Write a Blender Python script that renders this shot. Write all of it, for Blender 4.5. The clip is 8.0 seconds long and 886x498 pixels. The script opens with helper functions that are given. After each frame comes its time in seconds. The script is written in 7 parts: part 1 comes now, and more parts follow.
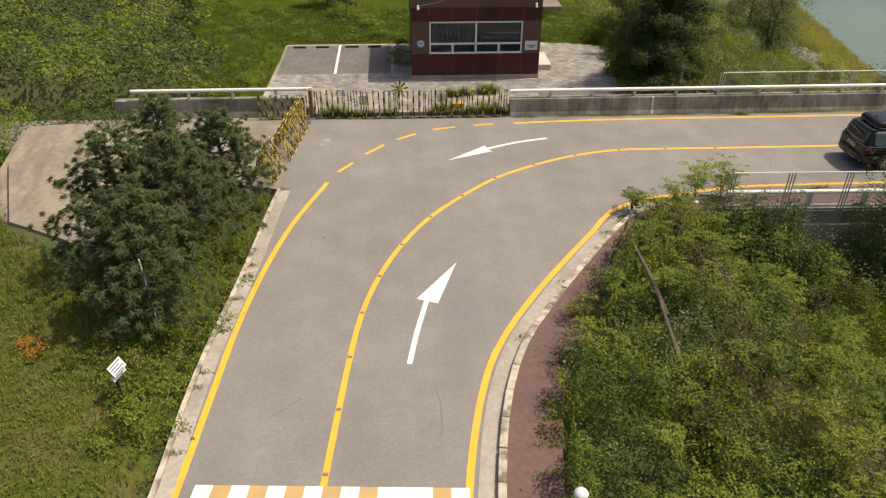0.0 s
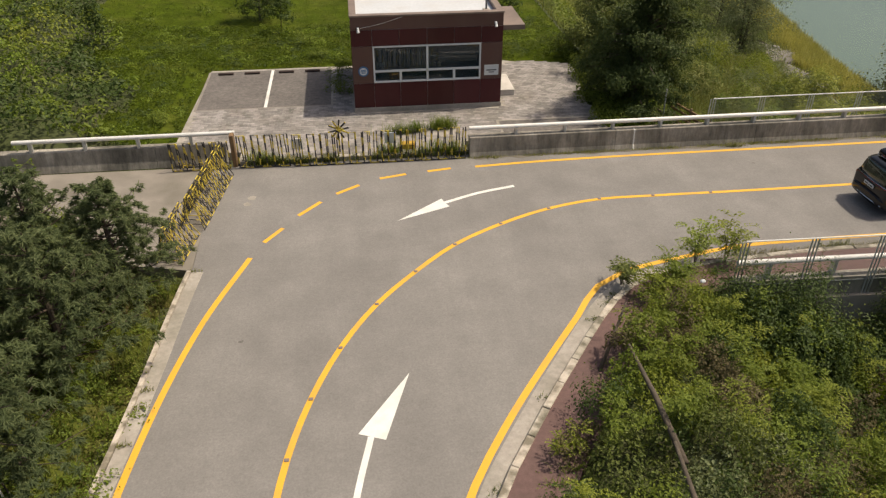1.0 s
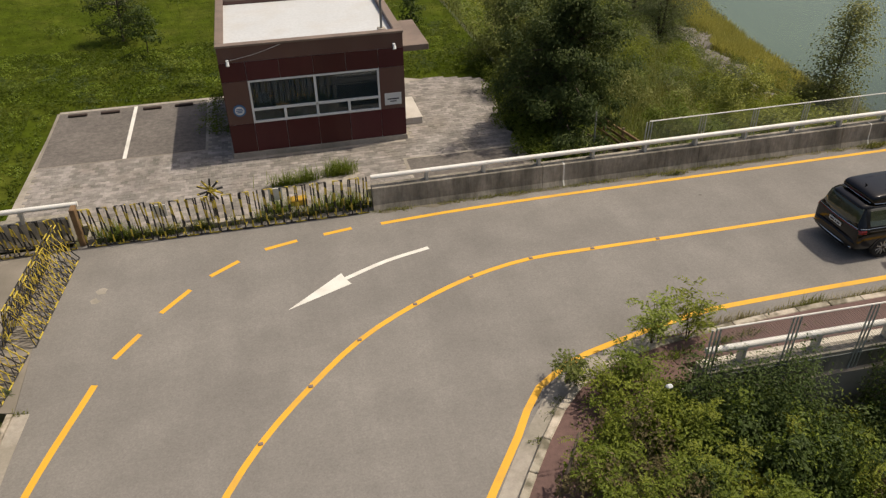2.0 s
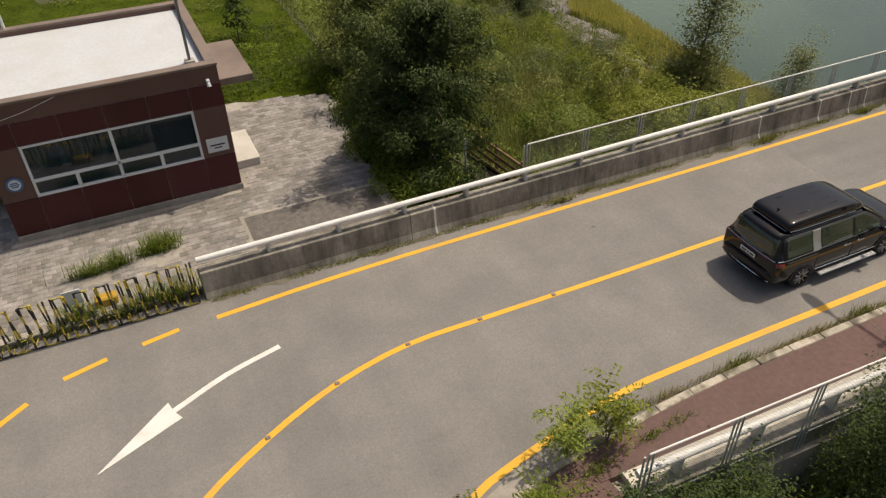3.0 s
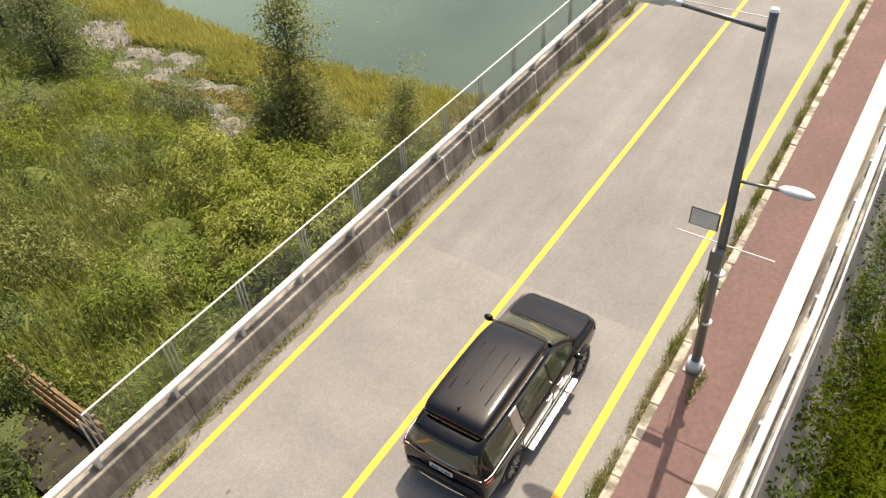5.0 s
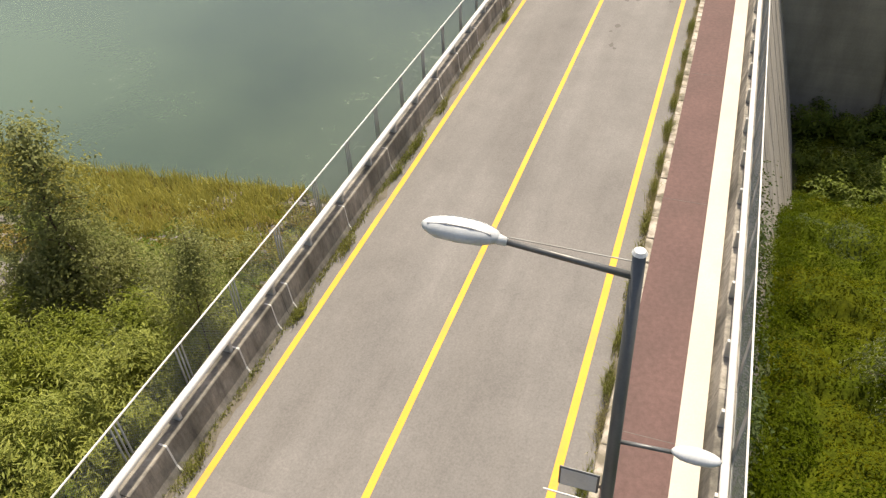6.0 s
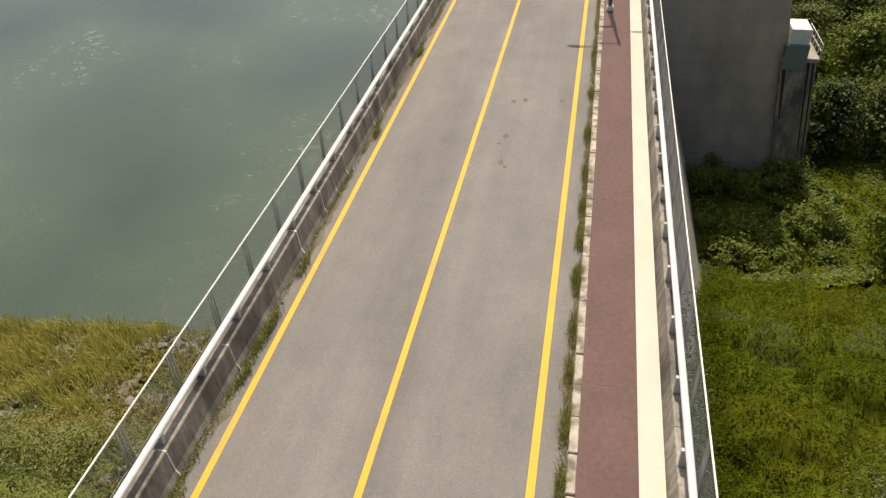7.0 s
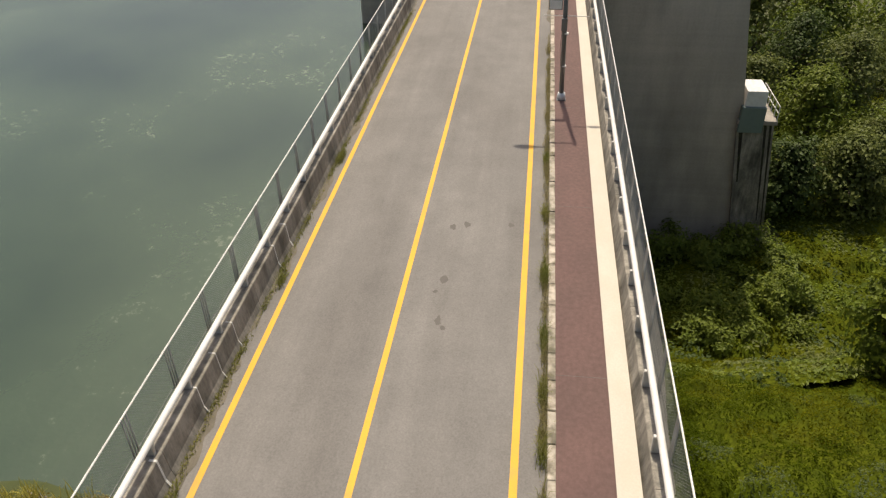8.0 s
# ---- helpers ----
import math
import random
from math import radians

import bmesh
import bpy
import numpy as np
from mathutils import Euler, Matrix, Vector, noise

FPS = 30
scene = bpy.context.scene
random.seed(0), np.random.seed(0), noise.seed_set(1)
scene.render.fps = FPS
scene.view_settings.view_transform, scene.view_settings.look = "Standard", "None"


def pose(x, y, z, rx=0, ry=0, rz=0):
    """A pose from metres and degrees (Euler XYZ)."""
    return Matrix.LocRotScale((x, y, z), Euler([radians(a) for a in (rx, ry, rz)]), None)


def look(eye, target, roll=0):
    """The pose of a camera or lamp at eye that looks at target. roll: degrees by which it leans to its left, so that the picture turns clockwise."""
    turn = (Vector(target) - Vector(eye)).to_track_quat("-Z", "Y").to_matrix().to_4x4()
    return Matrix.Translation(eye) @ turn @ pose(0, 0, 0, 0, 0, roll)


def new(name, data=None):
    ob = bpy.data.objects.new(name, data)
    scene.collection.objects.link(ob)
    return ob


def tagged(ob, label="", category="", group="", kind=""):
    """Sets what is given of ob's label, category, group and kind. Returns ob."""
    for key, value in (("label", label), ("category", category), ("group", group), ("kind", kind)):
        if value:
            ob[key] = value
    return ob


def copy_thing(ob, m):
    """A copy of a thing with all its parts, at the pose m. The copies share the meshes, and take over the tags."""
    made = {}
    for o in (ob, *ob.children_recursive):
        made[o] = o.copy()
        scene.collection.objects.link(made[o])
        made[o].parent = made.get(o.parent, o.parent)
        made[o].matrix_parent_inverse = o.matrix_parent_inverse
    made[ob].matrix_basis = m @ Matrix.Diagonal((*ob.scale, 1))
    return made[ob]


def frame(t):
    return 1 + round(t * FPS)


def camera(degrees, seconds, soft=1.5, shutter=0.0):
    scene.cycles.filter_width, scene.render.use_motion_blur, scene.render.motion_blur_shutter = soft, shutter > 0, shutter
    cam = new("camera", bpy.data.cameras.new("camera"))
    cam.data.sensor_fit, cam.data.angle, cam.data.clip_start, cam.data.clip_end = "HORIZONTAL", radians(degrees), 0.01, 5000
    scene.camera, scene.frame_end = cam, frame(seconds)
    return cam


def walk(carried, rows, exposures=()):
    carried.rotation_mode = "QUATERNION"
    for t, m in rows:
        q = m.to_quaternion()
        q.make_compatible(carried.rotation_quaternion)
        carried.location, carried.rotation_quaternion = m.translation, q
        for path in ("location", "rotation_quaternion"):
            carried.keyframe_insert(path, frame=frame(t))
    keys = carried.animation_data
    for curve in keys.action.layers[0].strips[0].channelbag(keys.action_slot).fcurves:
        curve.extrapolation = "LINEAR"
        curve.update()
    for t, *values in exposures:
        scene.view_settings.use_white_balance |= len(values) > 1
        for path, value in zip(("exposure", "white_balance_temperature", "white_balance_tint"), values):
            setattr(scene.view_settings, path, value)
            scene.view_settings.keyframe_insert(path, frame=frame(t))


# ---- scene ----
cam = camera(61.1, 8.0, 1.3)
PATH = [
    (0, (0.12, 0.662, 13.461), (0.227, 2.352, 12.398), 0.4),
    (0.5, (0.521, 3.681, 13.388), (0.662, 5.364, 12.315), 0.3),
    (1, (1.003, 6.59, 13.258), (1.202, 8.259, 12.174), 0.0),
    (1.2, (1.27, 7.719, 13.241), (1.496, 9.379, 12.15), -0.3),
    (2.3, (3.123, 13.669, 13.14), (3.582, 15.241, 11.991), -0.8),
    (2.5, (3.55, 14.726, 13.154), (4.063, 16.267, 11.987), -0.9),
    (3, (4.831, 17.093, 13.175), (5.484, 18.542, 11.96), -1.4),
    (3.5, (6.294, 19.159, 13.28), (7.094, 20.483, 12.013), -1.9),
    (4, (8.082, 20.655, 13.564), (9.011, 21.837, 12.245), -2.8),
    (4.5, (10.183, 21.912, 13.555), (11.247, 22.956, 12.222), -3.8),
    (5, (12.468, 23.181, 13.526), (13.675, 24.056, 12.192), -4.0),
    (5.2, (13.478, 23.64, 13.514), (14.735, 24.445, 12.183), -3.9),
    (6.3, (19.724, 25.225, 13.421), (21.208, 25.703, 12.169), -2.6),
    (6.5, (20.977, 25.393, 13.419), (22.489, 25.828, 12.185), -2.6),
    (7, (24.325, 25.723, 13.446), (25.89, 26.061, 12.247), -2.2),
    (7.5, (27.804, 25.95, 13.406), (29.407, 26.216, 12.24), -1.8),
    (8, (31.253, 26.151, 13.512), (32.885, 26.368, 12.378), -1.2),
]
EXPOSURE = [(0.0, 0.06, 7000, 10), (0.5, 0.01, 7000, 10), (1.0, -0.12, 7000, 10), (2.5, -0.36, 7000, 10), (3.5, -0.05, 7000, 10), (4.0, 0.26, 7000, 10), (4.5, 0.46, 7000, 10), (5.0, 0.66, 7000, 10),
            (6.5, 0.2, 7000, 10), (8.0, -0.03, 7000, 10)]
walk(cam, [(t, look(eye, target, roll)) for t, eye, target, roll in PATH], EXPOSURE)

# ---- daylight: high sun ahead along the dam, thin bright sky ----
SUN_EL, SUN_ROT = 61.5, 81.0
world = bpy.data.worlds.new("sky")
scene.world = world
world.use_nodes = True
wn = world.node_tree.nodes
sky = wn.new("ShaderNodeTexSky")
sky.sky_type = "NISHITA"
sky.sun_disc = False
sky.sun_elevation, sky.sun_rotation = radians(SUN_EL), radians(SUN_ROT)
sky.air_density, sky.dust_density, sky.ozone_density = 1.0, 5.0, 1.0
world.node_tree.links.new(sky.outputs[0], wn["Background"].inputs[0])
wn["Background"].inputs[1].default_value = 0.125
sun_data = bpy.data.lights.new("sun", "SUN")
sun_data.energy, sun_data.angle, sun_data.color = 4.2, radians(0.55), (1.0, 0.93, 0.81)
sun = new("sun", sun_data)
sx, sy = math.sin(radians(SUN_ROT)), math.cos(radians(SUN_ROT))
sun.matrix_world = look((60 * sx, 60 * sy, 60 * math.tan(radians(SUN_EL))), (0, 0, 0))

# ---- materials ----
def mat(name, c1, c2, rough=0.8, fine=40.0, coarse=0.6, stain=None, stain_amount=0.35, stain_scale=(0.5, 0.5, 0.5),
        bump=0.15, metal=0.0, coat=0.0, vary=0.0, island=False, translucent=0.0, spec=0.5, threshold=(0.45, 0.7)):
    """Two colours mixed by fine and broad noise, a third in stains; vary: brightness spread from piece to piece."""
    m = bpy.data.materials.new(name)
    m.use_nodes = True
    nt = m.node_tree
    nd, lk = nt.nodes, nt.links
    bsdf = nd["Principled BSDF"]
    geo = nd.new("ShaderNodeNewGeometry")

    def noise_node(scale, detail=4.0, stretch=None):
        n = nd.new("ShaderNodeTexNoise")
        n.inputs["Scale"].default_value, n.inputs["Detail"].default_value = scale, detail
        if stretch:
            mp = nd.new("ShaderNodeMapping")
            mp.inputs["Scale"].default_value = stretch
            lk.new(geo.outputs["Position"], mp.inputs["Vector"])
            lk.new(mp.outputs[0], n.inputs["Vector"])
        else:
            lk.new(geo.outputs["Position"], n.inputs["Vector"])
        return n

    def blend(fac, a, b, kind="MIX"):
        x = nd.new("ShaderNodeMix")
        x.data_type, x.blend_type = "RGBA", kind
        for sock, v in ((x.inputs[0], fac), (x.inputs[6], a), (x.inputs[7], b)):
            if isinstance(v, bpy.types.NodeSocket):
                lk.new(v, sock)
            elif isinstance(v, (int, float)):
                sock.default_value = v
            else:
                sock.default_value = (*v, 1.0)
        return x.outputs[2]

    def ramp(sock, lo, hi, a=0.0, b=1.0):
        r = nd.new("ShaderNodeMapRange")
        lk.new(sock, r.inputs[0])
        r.inputs[1].default_value, r.inputs[2].default_value, r.inputs[3].default_value, r.inputs[4].default_value = lo, hi, a, b
        return r.outputs[0]

    nf, nc = noise_node(fine), noise_node(coarse, 5.0)
    col = blend(ramp(nc.outputs[0], 0.3, 0.7), c1, c2)
    col = blend(ramp(nf.outputs[0], 0.25, 0.75, 0.0, 0.5), col, tuple(0.72 * v for v in c1))
    if stain:
        ns = noise_node(1.0, 6.0, stain_scale)
        col = blend(ramp(ns.outputs[0], threshold[0], threshold[1], 0.0, stain_amount), col, stain)
    if vary:
        if island:
            rnd = geo.outputs["Random Per Island"]
        else:
            rnd = nd.new("ShaderNodeObjectInfo").outputs["Random"]
        hsv = nd.new("ShaderNodeHueSaturation")
        lk.new(col, hsv.inputs["Color"])
        lk.new(ramp(rnd, 0.0, 1.0, 1.0 - vary, 1.0 + vary), hsv.inputs["Value"])
        lk.new(ramp(rnd, 0.0, 1.0, 0.5 + 0.05 * vary, 0.5 - 0.05 * vary), hsv.inputs["Hue"])
        col = hsv.outputs[0]
    lk.new(col, bsdf.inputs["Base Color"])
    bsdf.inputs["Metallic"].default_value = metal
    bsdf.inputs["Coat Weight"].default_value = coat
    bsdf.inputs["Specular IOR Level"].default_value = spec
    lk.new(ramp(nf.outputs[0], 0.2, 0.8, max(0.02, rough - 0.1), min(1.0, rough + 0.08)), bsdf.inputs["Roughness"])
    if bump:
        bp = nd.new("ShaderNodeBump")
        bp.inputs["Strength"].default_value, bp.inputs["Distance"].default_value = bump, 0.02
        lk.new(nf.outputs[0], bp.inputs["Height"])
        lk.new(bp.outputs[0], bsdf.inputs["Normal"])
    if translucent:
        tr = nd.new("ShaderNodeBsdfTranslucent")
        lk.new(col, tr.inputs["Color"])
        mx = nd.new("ShaderNodeMixShader")
        mx.inputs[0].default_value = translucent
        lk.new(bsdf.outputs[0], mx.inputs[1])
        lk.new(tr.outputs[0], mx.inputs[2])
        lk.new(mx.outputs[0], nd["Material Output"].inputs[0])
    return m


def overlay(m, scale, lo, hi, detail=6.0, stretch=None, spread=(0.3, 0.7), rough=0.6):
    """Scales a material's colour by one more noise, from lo to hi."""
    nt = m.node_tree
    nd, lk = nt.nodes, nt.links
    sock = nd["Principled BSDF"].inputs["Base Color"]
    src = sock.links[0].from_socket
    geo = nd.new("ShaderNodeNewGeometry")
    n = nd.new("ShaderNodeTexNoise")
    n.inputs["Scale"].default_value, n.inputs["Detail"].default_value, n.inputs["Roughness"].default_value = scale, detail, rough
    mp = nd.new("ShaderNodeMapping")
    mp.inputs["Scale"].default_value = stretch or (1, 1, 1)
    lk.new(geo.outputs["Position"], mp.inputs["Vector"])
    lk.new(mp.outputs[0], n.inputs["Vector"])
    r = nd.new("ShaderNodeMapRange")
    lk.new(n.outputs[0], r.inputs[0])
    r.inputs[1].default_value, r.inputs[2].default_value, r.inputs[3].default_value, r.inputs[4].default_value = spread[0], spread[1], lo, hi
    v = nd.new("ShaderNodeVectorMath")
    v.operation = "SCALE"
    lk.new(src, v.inputs[0])
    lk.new(r.outputs[0], v.inputs["Scale"])
    lk.new(v.outputs[0], sock)
    return m


ASPHALT = mat("asphalt", (0.232, 0.216, 0.199), (0.204, 0.190, 0.175), 0.92, 55, 0.35, (0.15, 0.139, 0.128), 0.35, (0.35, 0.30, 0.3), 0.25)
ASPHALT_OLD = mat("asphalt_patch", (0.17, 0.150, 0.134), (0.135, 0.118, 0.106), 0.92, 45, 0.8, (0.09, 0.08, 0.07), 0.5, (0.7, 0.7, 0.7), 0.3)
CONCRETE = mat("concrete", (0.40, 0.36, 0.31), (0.33, 0.29, 0.245), 0.9, 30, 0.9, (0.16, 0.15, 0.11), 0.6, (0.8, 0.8, 0.8), 0.2)
CONCRETE_WALL = mat("weathered_concrete", (0.365, 0.33, 0.275), (0.27, 0.243, 0.20), 0.92, 25, 0.7, (0.075, 0.070, 0.055), 0.75, (0.9, 0.8, 0.45), 0.25, threshold=(0.42, 0.66))
CONCRETE_DAM = mat("dam_concrete", (0.52, 0.46, 0.39), (0.43, 0.38, 0.32), 0.92, 6, 0.12, (0.11, 0.10, 0.085), 0.55, (0.22, 0.2, 0.09), 0.2)
KERB_STONE = mat("kerb_stone", (0.50, 0.445, 0.365), (0.40, 0.35, 0.28), 0.9, 35, 2.2, (0.115, 0.10, 0.065), 0.85, (2.6, 2.6, 2.6), 0.4, vary=0.16, threshold=(0.44, 0.62))
overlay(ASPHALT_OLD, 5.0, 0.72, 1.22, 7)
overlay(ASPHALT_OLD, 14.0, 0.85, 1.15, 4)
TAN_CONCRETE = mat("tan_concrete", (0.305, 0.254, 0.198), (0.250, 0.204, 0.156), 0.92, 20, 0.8, (0.12, 0.095, 0.070), 0.6, (1.6, 0.5, 0.5), 0.25)
overlay(TAN_CONCRETE, 4.0, 0.8, 1.15, 7)
overlay(ASPHALT, 7.0, 0.93, 1.07, 7)
overlay(ASPHALT, 0.22, 0.92, 1.07, 4)
overlay(ASPHALT, 0.8, 0.90, 1.09, 9, None, (0.3, 0.7), 0.65)
overlay(ASPHALT, 18.0, 0.87, 1.13, 3)
overlay(ASPHALT, 1.0, 0.93, 1.05, 4, (0.9, 0.10, 1.0))
for q in (CONCRETE, CONCRETE_WALL, KERB_STONE):
    overlay(q, 6.0, 0.84, 1.14, 6)
overlay(CONCRETE_WALL, 1.0, 0.52, 1.24, 9, (3.2, 3.2, 0.45), (0.34, 0.62), 0.75)
overlay(CONCRETE_WALL, 0.45, 0.80, 1.12, 6)
overlay(CONCRETE_DAM, 1.0, 0.92, 1.05, 6, (0.9, 0.7, 0.10), (0.35, 0.62))
overlay(CONCRETE_DAM, 1.0, 0.90, 1.06, 3, (0.05, 0.05, 1.1))
YELLOW = mat("yellow_line_paint", (0.79, 0.425, 0.036), (0.71, 0.38, 0.032), 0.75, 60, 1.2, (0.42, 0.27, 0.09), 0.55, (1.4, 1.4, 1.4), 0.15, threshold=(0.52, 0.75))
WHITE = mat("white_line_paint", (0.80, 0.78, 0.73), (0.70, 0.68, 0.62), 0.7, 60, 1.5, (0.42, 0.39, 0.34), 0.4, (2, 2, 2), 0.12)
RED_WALK = mat("red_walkway", (0.150, 0.088, 0.077), (0.122, 0.072, 0.064), 0.93, 70, 0.6, (0.10, 0.064, 0.055), 0.5, (0.5, 0.9, 0.9), 0.3)
ASPHALT_CREST = mat("crest_asphalt", (0.212, 0.199, 0.184), (0.190, 0.178, 0.164), 0.92, 55, 0.35, (0.13, 0.119, 0.107), 0.5, (0.12, 0.6, 0.3), 0.25)
overlay(ASPHALT_CREST, 7.0, 0.93, 1.07, 7)
overlay(ASPHALT_CREST, 0.22, 0.92, 1.07, 4)
overlay(ASPHALT_CREST, 0.8, 0.90, 1.09, 9, None, (0.3, 0.7), 0.65)
overlay(ASPHALT_CREST, 18.0, 0.87, 1.13, 3)
overlay(ASPHALT_CREST, 1.0, 0.90, 1.06, 4, (0.06, 1.1, 1.0))
overlay(RED_WALK, 7.0, 0.84, 1.16, 6)
CREAM = mat("cream_concrete", (0.61, 0.56, 0.475), (0.55, 0.50, 0.42), 0.85, 25, 0.7, (0.52, 0.46, 0.36), 0.35, (1.0, 2.0, 1.0), 0.1)
GALV = mat("pale_rail_paint", (0.82, 0.80, 0.76), (0.74, 0.72, 0.68), 0.5, 30, 1.5, (0.50, 0.46, 0.40), 0.3, (3, 3, 3), 0.05)
FENCE_METAL = mat("galvanised_wire", (0.33, 0.34, 0.32), (0.26, 0.27, 0.25), 0.5, 40, 2, metal=0.25, bump=0.05)
FENCE_POST = mat("galvanised_post", (0.56, 0.56, 0.53), (0.46, 0.46, 0.44), 0.5, 30, 2, (0.3, 0.26, 0.2), 0.4, (4, 4, 2), 0.05, metal=0.2)
POLE_METAL = mat("grey_pole_steel", (0.20, 0.205, 0.205), (0.155, 0.16, 0.16), 0.5, 30, 2, (0.10, 0.08, 0.06), 0.4, (3, 3, 1), 0.05, metal=0.5)
LAMP_WHITE = mat("lamp_shell", (0.72, 0.74, 0.74), (0.62, 0.65, 0.66), 0.4, 30, 2, (0.4, 0.4, 0.38), 0.3, (4, 4, 4), 0.05)
CLAD_RED = mat("dark_red_panel", (0.074, 0.013, 0.015), (0.056, 0.010, 0.012), 0.42, 20, 0.8, (0.090, 0.028, 0.025), 0.4, (1.2, 1.2, 0.4), 0.05, vary=0.13, spec=0.3)
CLAD_BROWN = mat("brown_panel", (0.125, 0.057, 0.046), (0.100, 0.045, 0.037), 0.45, 20, 0.8, (0.14, 0.09, 0.07), 0.4, (1.2, 1.2, 0.4), 0.05, vary=0.10)
COPING = mat("brown_coping", (0.24, 0.18, 0.145), (0.19, 0.14, 0.112), 0.6, 20, 0.9, (0.10, 0.075, 0.06), 0.5, (1.5, 1.5, 1.5), 0.1)
ROOF_WHITE = mat("white_roof_membrane", (0.56, 0.575, 0.59), (0.52, 0.535, 0.55), 0.8, 10, 0.6, (0.45, 0.42, 0.38), 0.35, (0.9, 0.9, 0.9), 0.05)
FRAME_WHITE = mat("white_window_frame", (0.72, 0.74, 0.74), (0.62, 0.64, 0.64), 0.5, 30, 2, bump=0.0)
# near-black base colour puts the unlit room's shade into floor, desk, slats
ROOM_SHADE = mat("interior_shade", (0.022, 0.023, 0.025), (0.014, 0.015, 0.017), 0.9, 8, 1.0, bump=0.0)
PAVER = mat("grey_paver", (0.305, 0.279, 0.255), (0.240, 0.217, 0.197), 0.92, 30, 0.5, (0.17, 0.148, 0.122), 0.6, (0.7, 0.7, 0.7), 0.25, vary=0.27)
PAVER_JOINED = mat("grey_paver_field", (0.305, 0.279, 0.255), (0.240, 0.217, 0.197), 0.92, 30, 0.5, (0.17, 0.148, 0.122), 0.6, (0.7, 0.7, 0.7), 0.25, vary=0.27, island=True)
LAWN = mat("lawn_turf", (0.060, 0.084, 0.006), (0.042, 0.062, 0.004), 0.95, 7, 0.3, (0.10, 0.105, 0.02), 0.45, (0.5, 0.5, 0.5), 0.9, spec=0.05)
overlay(LAWN, 5.0, 0.72, 1.2, 8)
overlay(LAWN, 1.1, 0.7, 1.25, 8, None, (0.35, 0.65), 0.7)
OLD_SLAB = mat("old_slab_concrete", (0.285, 0.252, 0.212), (0.215, 0.188, 0.156), 0.92, 30, 0.9, (0.11, 0.098, 0.072), 0.6, (0.6, 0.6, 0.6), 0.25)
for q in (PAVER, PAVER_JOINED):
    overlay(q, 1.3, 0.66, 1.26, 8, None, (0.3, 0.7), 0.7)
    overlay(q, 9.0, 0.80, 1.20, 6, None, (0.3, 0.7), 0.7)
SOIL = mat("soil_and_grass", (0.060, 0.074, 0.018), (0.046, 0.058, 0.014), 0.95, 9, 0.25, (0.085, 0.070, 0.038), 0.5, (0.35, 0.35, 0.35), 0.5)
BARK = mat("bark", (0.12, 0.088, 0.062), (0.075, 0.055, 0.04), 0.95, 25, 3, (0.05, 0.04, 0.03), 0.5, (6, 6, 1), 0.6)
DEADWOOD = mat("weathered_timber", (0.25, 0.19, 0.125), (0.17, 0.125, 0.08), 0.9, 20, 2, (0.07, 0.05, 0.035), 0.6, (4, 4, 0.8), 0.4)
RUST = mat("rusty_beam", (0.26, 0.16, 0.075), (0.16, 0.09, 0.045), 0.85, 20, 2, (0.08, 0.045, 0.03), 0.6, (3, 3, 3), 0.3)
ROCK = mat("bank_rock", (0.20, 0.185, 0.165), (0.145, 0.132, 0.114), 0.95, 6, 1.0, (0.12, 0.11, 0.085), 0.5, (1.2, 1.2, 1.2), 0.5, vary=0.2, island=True)


def leaf_mat(name, c1, c2, vary=0.17, rough=0.55, translucent=0.34, coarse=0.25, spec=0.2):
    return mat(name, c1, c2, rough, 3.0, coarse, bump=0.0, vary=vary, island=True, translucent=translucent, spec=spec)


LEAF_TREE = leaf_mat("leaf_tree", (0.066, 0.096, 0.026), (0.100, 0.130, 0.036), vary=0.3)
LEAF_MID = leaf_mat("leaf_green", (0.134, 0.186, 0.025), (0.176, 0.212, 0.028))
LEAF_DARK = leaf_mat("leaf_dark", (0.064, 0.100, 0.024), (0.084, 0.116, 0.028))
LEAF_YELLOW = leaf_mat("leaf_yellow_green", (0.235, 0.260, 0.034), (0.185, 0.230, 0.032))
LEAF_OLIVE = leaf_mat("leaf_olive", (0.155, 0.178, 0.044), (0.120, 0.155, 0.038))
LEAF_WILLOW = leaf_mat("leaf_willow", (0.195, 0.222, 0.098), (0.160, 0.192, 0.080))
LEAF_DRY = leaf_mat("leaf_dry", (0.165, 0.135, 0.065), (0.125, 0.105, 0.050))
LEAF_WILLOW_YELLOW = leaf_mat("leaf_willow_yellow", (0.325, 0.345, 0.072), (0.265, 0.300, 0.062))
# valley green set darker, the growth's own shade held in its colour
LEAF_VALLEY_SHADE = leaf_mat("leaf_valley_shade", (0.060, 0.090, 0.002), (0.084, 0.106, 0.003), translucent=0.5, spec=0.05)
LEAF_GOLD = leaf_mat("leaf_gold_green", (0.124, 0.130, 0.004), (0.096, 0.112, 0.004), translucent=0.5, spec=0.05)
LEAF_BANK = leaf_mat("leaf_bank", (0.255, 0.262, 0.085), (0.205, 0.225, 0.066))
UNDER_VALLEY = mat("valley_undergrowth", (0.054, 0.074, 0.004), (0.080, 0.088, 0.006), 0.9, 6, 0.3, (0.030, 0.044, 0.005), 0.6, (1.6, 1.6, 1.6), 0.9, spec=0.05)
overlay(UNDER_VALLEY, 4.0, 0.55, 1.4, 8)
UNDER_BANK = mat("bank_undergrowth", (0.120, 0.138, 0.036), (0.090, 0.112, 0.028), 0.9, 6, 0.3, (0.060, 0.070, 0.020), 0.6, (1.4, 1.4, 1.4), 0.9, spec=0.05)
overlay(UNDER_BANK, 4.0, 0.55, 1.4, 8)
LEAF_FRESH = leaf_mat("leaf_fresh", (0.270, 0.325, 0.062), (0.225, 0.285, 0.052))
